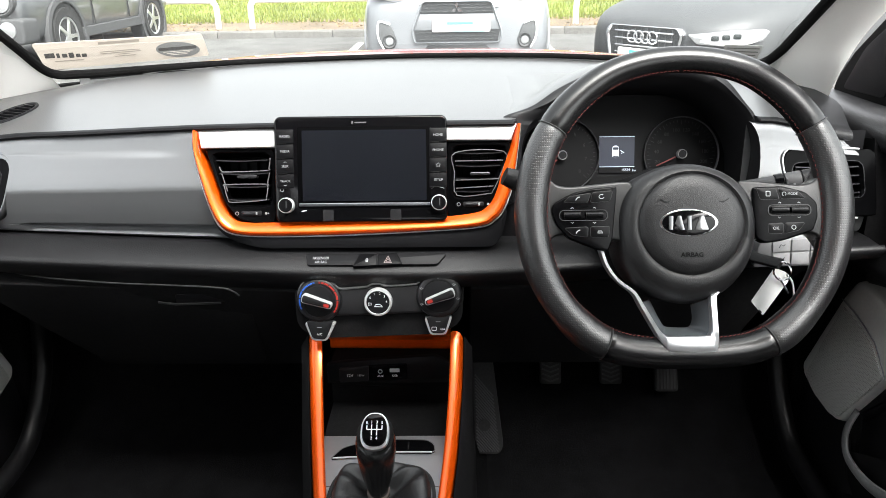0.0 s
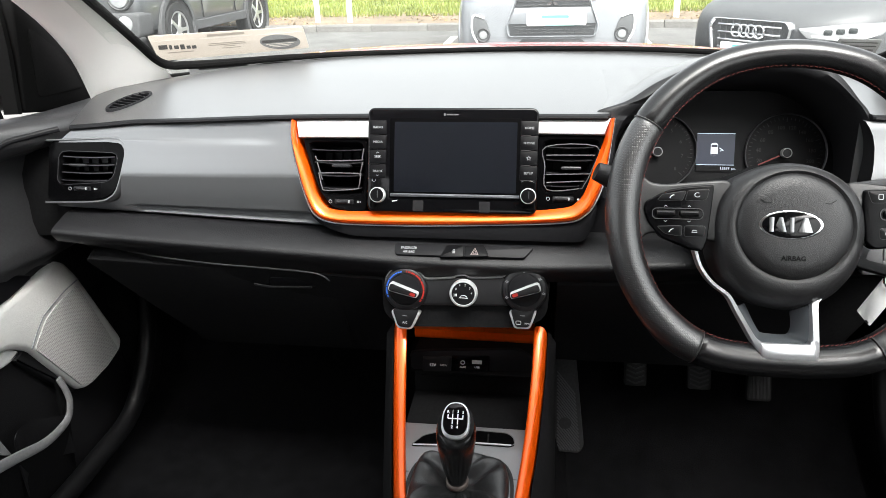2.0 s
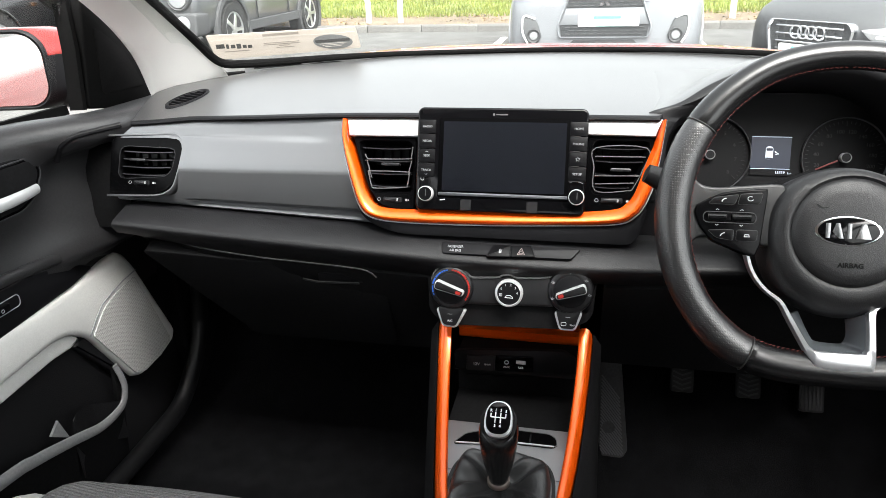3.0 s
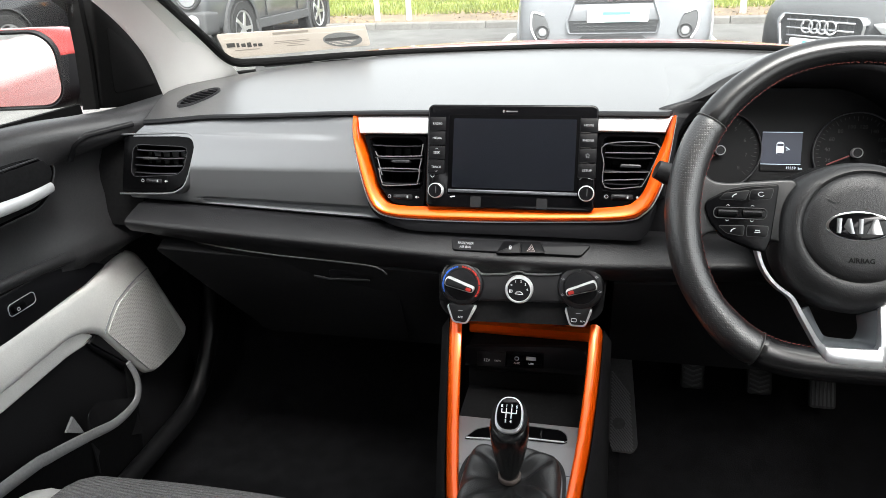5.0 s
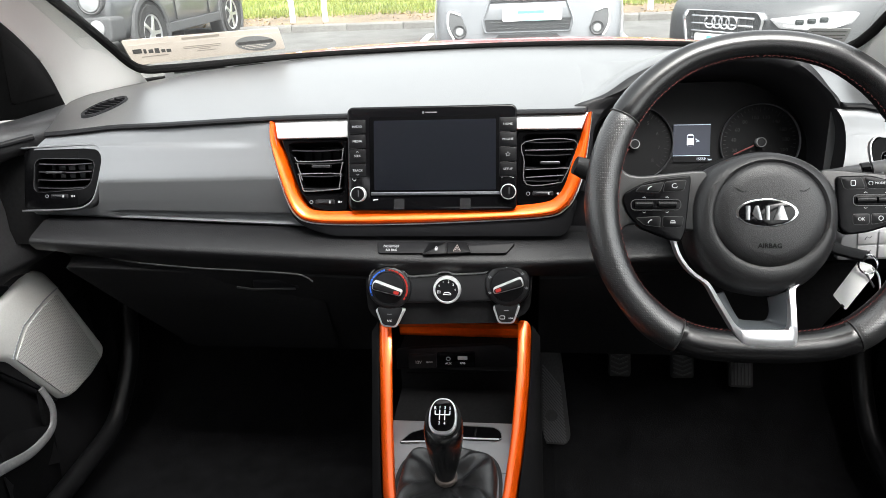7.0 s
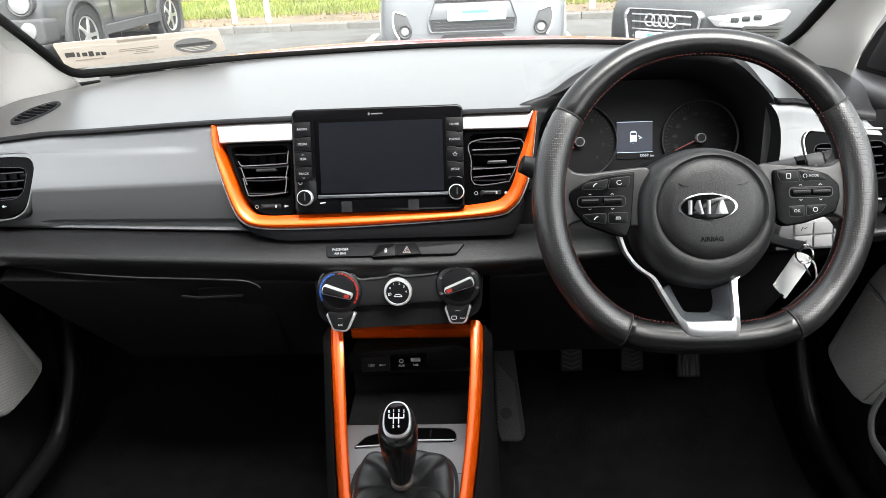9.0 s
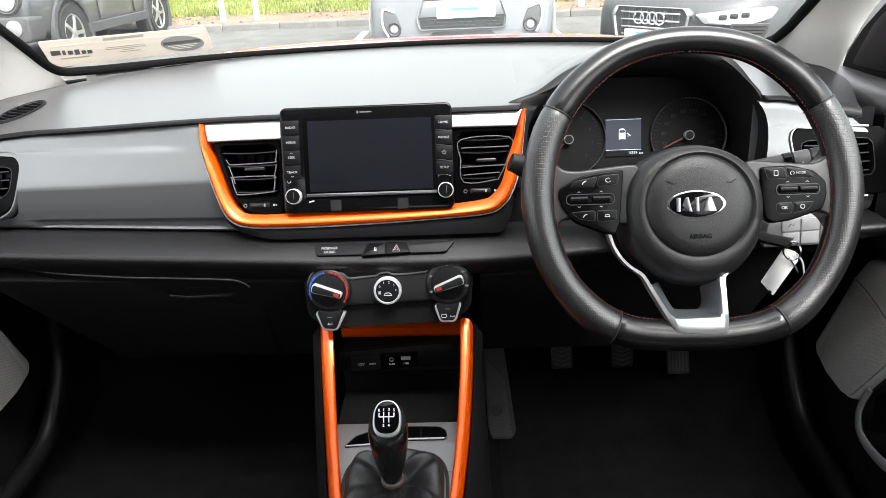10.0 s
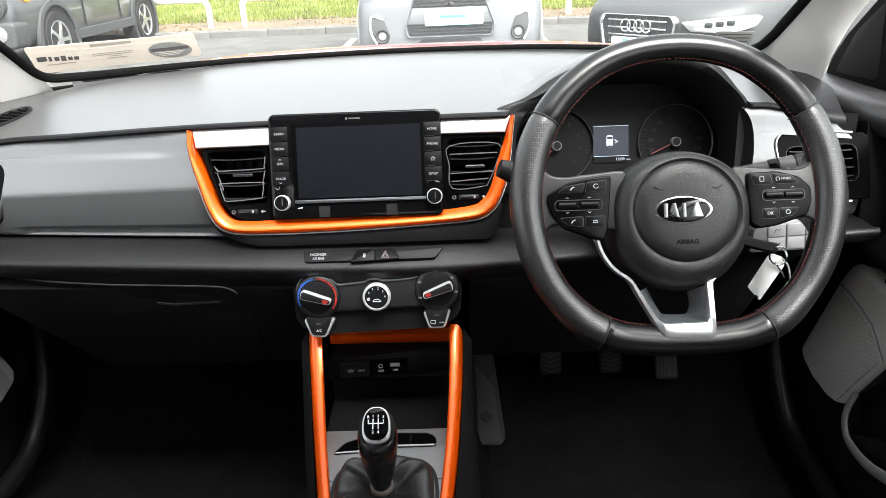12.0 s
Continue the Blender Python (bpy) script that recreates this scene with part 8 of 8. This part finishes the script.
fr = rounded([(-0.30, 0.80), (-0.395, 0.545), (-0.375, 0.455), (0.375, 0.455), (0.395, 0.545), (0.30, 0.80)], 0.03)
rings_between(bm, fm, [(grown(fr, 1.05), -0.05), (grown(fr, 1.045), 0.022), (grown(fr, 1.02), 0.028), (fr, 0.018), (fr, -0.02)])
part("grille_frame", bm, SILVER, suv)
for lo, hi, kl, kh in ((0.462, 0.560, 0.955, 1.0), (0.700, 0.80, 0.86, 0.77)):
    bm = bmesh.new()
    plate(bm, fm, [(-0.385 * kl, lo), (0.385 * kl, lo), (0.385 * kh, hi), (-0.385 * kh, hi)], -0.05, 0.010)
    gr = part("grille", bm, MESHBLACK, suv, "dark mesh grille")
    for j in range(3):
        for i in range(10):
            bm = bmesh.new()
            plate(bm, fm, shifted(outline(0.045, 0.008, 0.003), -0.315 + 0.070 * i + 0.035 * (j % 2), lo + 0.020 + 0.028 * j), 0.008, 0.016, 0.002)
            part("mesh_bar", bm, CLAD, gr)
bm = bmesh.new()
plate(bm, fm, [(-0.375, 0.562), (0.375, 0.562), (0.33, 0.698), (-0.33, 0.698)], -0.05, 0.016, 0.004)
part("bumper_band", bm, SILVER, suv)
front_plate(suv, move(fm, 0, 0, 0.016), 0.038, 0.603)
bm = bmesh.new()
for a in (90, 210, 330):
    d = Vector((math.cos(radians(a)), math.sin(radians(a)), 0))
    e = Vector((-d.y, d.x, 0))
    q = [(d * 0.004), (d * 0.028 + e * 0.016), (d * 0.056), (d * 0.028 - e * 0.016)]
    plate(bm, move(fm, 0.0, 0.745, 0), [(p.x, p.y) for p in q], 0.0, 0.022)
part("badge", bm, CHROME, suv, "chrome three-armed badge")
for s in (-1, 1):
    bm = bmesh.new()
    plate(bm, fm, rounded([(s * 0.590, 0.605), (s * 0.70, 0.640), (s * 0.722, 0.50), (s * 0.665, 0.400), (s * 0.575, 0.405), (s * 0.540, 0.47)], 0.03)[::s], -0.12, 0.004, 0.004)
    fb = part("fog_recess", bm, RECESSGREY, suv, "grey fog lamp recess")
    bm = bmesh.new()
    sweep(bm, smooth_path([fm @ Vector((s * x, y, 0.006)) for x, y in ((0.60, 0.615), (0.695, 0.640), (0.715, 0.56), (0.705, 0.48), (0.665, 0.405))], 5), circle(0.009, 8), fm.to_3x3() @ Vector((0, 0, 1)))
    part("fog_trim", bm, PLATE, fb, "white fog lamp trim")
    bm = bmesh.new()
    lathe(bm, move(fm, s * 0.612, 0.468, 0.004), [(0.062, 0.0), (0.058, 0.014), (0.046, 0.006), (0.044, 0.0)], 28)
    part("fog_ring", bm, CLAD, fb)
    bm = bmesh.new()
    lathe(bm, move(fm, s * 0.612, 0.468, 0.004), [(0.036, 0.0), (0.032, 0.006), (0.0, 0.010)], 24)
    part("fog_lamp", bm, LAMP, fb, "clear fog lamp")
    bm = bmesh.new()
    plate(bm, fm, rounded([(s * 0.40, 0.90), (s * 0.72, 0.93), (s * 0.80, 0.86), (s * 0.55, 0.80), (s * 0.42, 0.83)], 0.03)[::s], -0.2, -0.01, 0.004)
    part("headlamp", bm, LAMP, suv, "clear headlamp")
bm = bmesh.new()
plate(bm, fm, rounded([(-0.30, 0.395), (-0.26, 0.43), (0.26, 0.43), (0.30, 0.395)], 0.01)[::-1], -0.05, 0.012, 0.003)
part("skid_slot", bm, MESHBLACK, suv)

# dark executive saloon, nose turned aside
GREYCAR = material("dark_grey_car_paint", (0.068, 0.070, 0.073), 0.55, 0.1, spec=0.3, coat=0.12, grain=0.03, size=400)
sal_st = [(-0.01, 0.42, 0.30, 0.66, 0.05), (0.09, 0.62, 0.22, 0.71, 0.06), (0.28, 0.86, 0.19, 0.77, 0.07), (0.55, 0.98, 0.18, 0.85, 0.07), (1.25, 1.0, 0.18, 0.93, 0.05), (2.4, 1.0, 0.18, 0.95, 0.02), (3.9, 1.0, 0.2, 0.97, 0.02), (4.6, 0.95, 0.3, 0.96, 0.02), (4.85, 0.8, 0.4, 0.85, 0.02)]
sal_cab = [(1.35, 0.84, 0.90, 0.95), (2.1, 0.84, 0.90, 1.40), (2.7, 0.84, 0.90, 1.45), (3.6, 0.82, 0.90, 1.38), (4.25, 0.78, 0.90, 0.98)]
sal, sm_ = tuned_car("grey_saloon", (1.765, 6.45, -0.11), -50, (4.9, 1.87), GREYCAR, "dark grey saloon parked at an angle with chrome-framed grille", sal_st, sal_cab, 0.34, False)
fm = on_front(sm_)
fr = rounded([(-0.345, 0.695), (-0.385, 0.64), (-0.33, 0.36), (0.33, 0.36), (0.385, 0.64), (0.345, 0.695)], 0.05)
bm = bmesh.new()
rings_between(bm, fm, [(grown(fr, 1.04), -0.10), (grown(fr, 1.04), 0.02), (grown(fr, 0.99), 0.026), (grown(fr, 0.955), 0.015), (grown(fr, 0.95), -0.03)])
part("grille_frame", bm, CHROME, sal, "chrome grille frame")
bm = bmesh.new()
plate(bm, fm, grown(fr, 0.97), -0.10, 0.004)
gr = part("grille", bm, MESHBLACK, sal)
for k in range(5):
    bm = bmesh.new()
    z = 0.40 + 0.062 * k
    plate(bm, fm, shifted(outline(0.57 + 0.15 * (z - 0.34), 0.016, 0.005), 0, z), 0.002, 0.016, 0.004)
    part("grille_bar", bm, CHROME, gr)
for k in range(10):
    bm = bmesh.new()
    plate(bm, fm, shifted(outline(0.010, 0.30, 0.003), -0.288 + 0.064 * k, 0.53), 0.0, 0.010)
    part("grille_post", bm, CLAD, gr)
bm = bmesh.new()
for k in range(4):
    sweep(bm, [move(fm, -0.105 + 0.070 * k, 0.605, 0.022) @ Vector((0.050 * math.cos(a), 0.050 * math.sin(a), 0)) for a in np.linspace(0, 2 * math.pi, 25)[:-1]], circle(0.009, 8), fm.to_3x3() @ Vector((0, 0, 1)), closed=True)
part("badge_rings", bm, CHROME, sal, "chrome ring badge")
front_plate(sal, move(fm, 0, 0, 0.014), 0.0, 0.455, 0.50, 0.10)
for s in (1,):
    hm = sm_ @ Matrix.Translation((s * 0.70, 0.145, 0)) @ pose(0, 0, 0, 0, 0, s * 38)
    hm = hm @ Matrix(((1, 0, 0, 0), (0, 0, -1, 0), (0, 1, 0, 0), (0, 0, 0, 1)))
    bm = bmesh.new()
    plate(bm, hm, rounded([(s * -0.30, 0.650), (s * -0.23, 0.584), (s * 0.075, 0.558), (s * 0.28, 0.616), (s * 0.325, 0.695), (s * 0.015, 0.684)], 0.02)[::s], -0.14, 0.012, 0.006)
    hl = part("headlamp", bm, LAMP, sal, "clear headlamp")
    bm = bmesh.new()
    ribbon(bm, move(hm, 0, 0, 0.012), [(s * -0.20, 0.606), (s * -0.05, 0.586), (s * 0.075, 0.574), (s * 0.20, 0.606), (s * 0.27, 0.640)], 0.016, 0.003)
    part("light_strip", bm, PLATE, hl, "white running light strip")
    bm = bmesh.new()
    for k in range(3):
        plate(bm, hm, shifted(outline(0.062, 0.040, 0.012), s * (-0.09 + 0.085 * k), 0.630 + 0.008 * k), 0.008, 0.015, 0.003)
    part("lamp_lens", bm, DARKGLASS, hl)
    bm = bmesh.new()
    plate(bm, hm, rounded([(s * -0.14, 0.30), (s * 0.16, 0.33), (s * 0.18, 0.43), (s * -0.12, 0.46)], 0.02)[::s], -0.12, 0.004, 0.003)
    part("side_intake", bm, MESHBLACK, sal)

# boxy dark off-roader to the left, and a black hatchback beyond it
DGREY = paint("graphite_car_paint", (0.07, 0.073, 0.076), 0.32, 0.3)
rover_st = [(-0.01, 0.80, 0.42, 0.86, 0.06), (0.04, 0.94, 0.34, 0.93, 0.07), (0.25, 0.985, 0.30, 0.99, 0.07), (1.1, 0.985, 0.28, 1.05, 0.05), (2.2, 0.985, 0.28, 1.08, 0.02), (3.8, 0.985, 0.3, 1.10, 0.02), (4.2, 0.95, 0.36, 1.08, 0.02), (4.25, 0.85, 0.42, 1.0, 0.02)]
rover_cab = [(1.15, 0.90, 1.0, 1.08), (1.55, 0.90, 1.0, 1.62), (2.3, 0.90, 1.0, 1.69), (3.9, 0.89, 1.0, 1.66), (4.18, 0.88, 1.0, 1.10)]
jp, jm = tuned_car("graphite_offroader", (-5.43, 7.93, 0.0), 0, (4.25, 1.80), DGREY, "dark graphite off-roader with chunky arches and orange side lamp", rover_st, rover_cab, 0.345, True)
fm = on_front(jm)
bm = bmesh.new()
plate(bm, fm, rounded([(-0.86, 0.34), (0.86, 0.34), (0.88, 0.62), (-0.88, 0.62)], 0.06), -0.25, 0.035, 0.03, 3)
bp = part("bumper", bm, CLAD, jp, "matt black bumper")
for s in (-1, 1):
    bm = bmesh.new()
    lathe(bm, move(fm, s * 0.66, 0.790, 0.0), [(0.150, -0.10), (0.150, 0.02), (0.135, 0.032), (0.118, 0.018)], 36)
    hl = part("lamp_ring", bm, CLAD, jp, "black lamp ring")
    bm = bmesh.new()
    lathe(bm, move(fm, s * 0.66, 0.790, 0.0), [(0.12, 0.0), (0.11, 0.03), (0.06, 0.042), (0.0, 0.046)], 32)
    part("headlamp", bm, LAMP, hl, "round clear headlamp")
    bm = bmesh.new()
    lathe(bm, move(fm, s * 0.70, 0.50, 0.03), [(0.09, 0.0), (0.085, 0.015), (0.05, 0.02), (0.0, 0.024)], 24)
    part("fog_lamp", bm, ALLOY, bp)
    sm2 = jm @ Matrix.Translation((s * 0.893, 0.33, 0.865)) @ pose(0, 0, 0, 0, 90 * s, 0)
    bm = bmesh.new()
    plate(bm, sm2, outline(0.11, 0.060, 0.02), -0.03, 0.012, 0.004)
    part("side_lamp", bm, material("amber_lens", (0.85, 0.30, 0.02), 0.25, coat=1.0), jp, "orange side lamp")
    bm = bmesh.new()
    box(bm, s * 0.86, s * 0.905, 1.20, 3.05, 0.30, 0.42)
    bmesh.ops.transform(bm, matrix=jm, verts=bm.verts)
    part("side_sill", bm, CLAD, jp, bevel=0.01)
    for y in (1.55, 2.60):
        bm = bmesh.new()
        box(bm, s * 0.880, s * 0.900, y - 0.004, y + 0.004, 0.44, 1.04)
        bmesh.ops.transform(bm, matrix=jm, verts=bm.verts)
        part("door_gap", bm, TYRE, jp)
    bm = sweep(bmesh.new(), smooth_path([jm @ Vector((s * 0.885, y, 0.86)) for y in (2.35, 2.42, 2.52)], 4), circle(0.018, 8), (0, 0, 1))
    part("door_handle", bm, DGREY, jp)
for k in range(7):
    bm = bmesh.new()
    plate(bm, fm, shifted(outline(0.045, 0.17, 0.02), -0.30 + 0.10 * k, 0.80), -0.05, 0.012, 0.004)
    part("grille_slot", bm, MESHBLACK, jp)
BLACKCAR = paint("black_car_paint", (0.012, 0.012, 0.013), 0.2, 0.1)
hb, hm_ = tuned_car("black_hatchback", (-7.55, 6.35, 0.05), 0, (4.2, 1.78), BLACKCAR, "glossy black hatchback parked beyond the off-roader", sal_st[:5] + [(2.2, 1.0, 0.18, 0.95, 0.02), (3.5, 1.0, 0.2, 0.97, 0.02), (4.05, 0.95, 0.3, 0.96, 0.02), (4.2, 0.8, 0.4, 0.85, 0.02)], [(1.2, 0.84, 0.90, 0.95), (1.9, 0.84, 0.90, 1.42), (2.5, 0.84, 0.90, 1.47), (3.5, 0.82, 0.90, 1.40), (4.05, 0.78, 0.90, 1.0)], 0.33, False)
fm = on_front(hm_)
for s in (-1, 1):
    hm = hm_ @ Matrix.Translation((s * 0.66, 0.20, 0)) @ pose(0, 0, 0, 0, 0, s * 38) @ Matrix(((1, 0, 0, 0), (0, 0, -1, 0), (0, 1, 0, 0), (0, 0, 0, 1)))
    bm = bmesh.new()
    plate(bm, hm, rounded([(s * -0.20, 0.60), (s * 0.0, 0.56), (s * 0.24, 0.62), (s * 0.28, 0.74), (s * 0.0, 0.70)], 0.03)[::s], -0.12, 0.012, 0.005)
    part("headlamp", bm, LAMP, hb)

# red car standing alongside, seen only in the wing mirror
tuned_car("red_suv", (-2.62, 0.2, 0), 180, (4.3, 1.78), REDPAINT, "red compact SUV parked alongside, seen in the wing mirror", suv_st, suv_cab, 0.34, True)
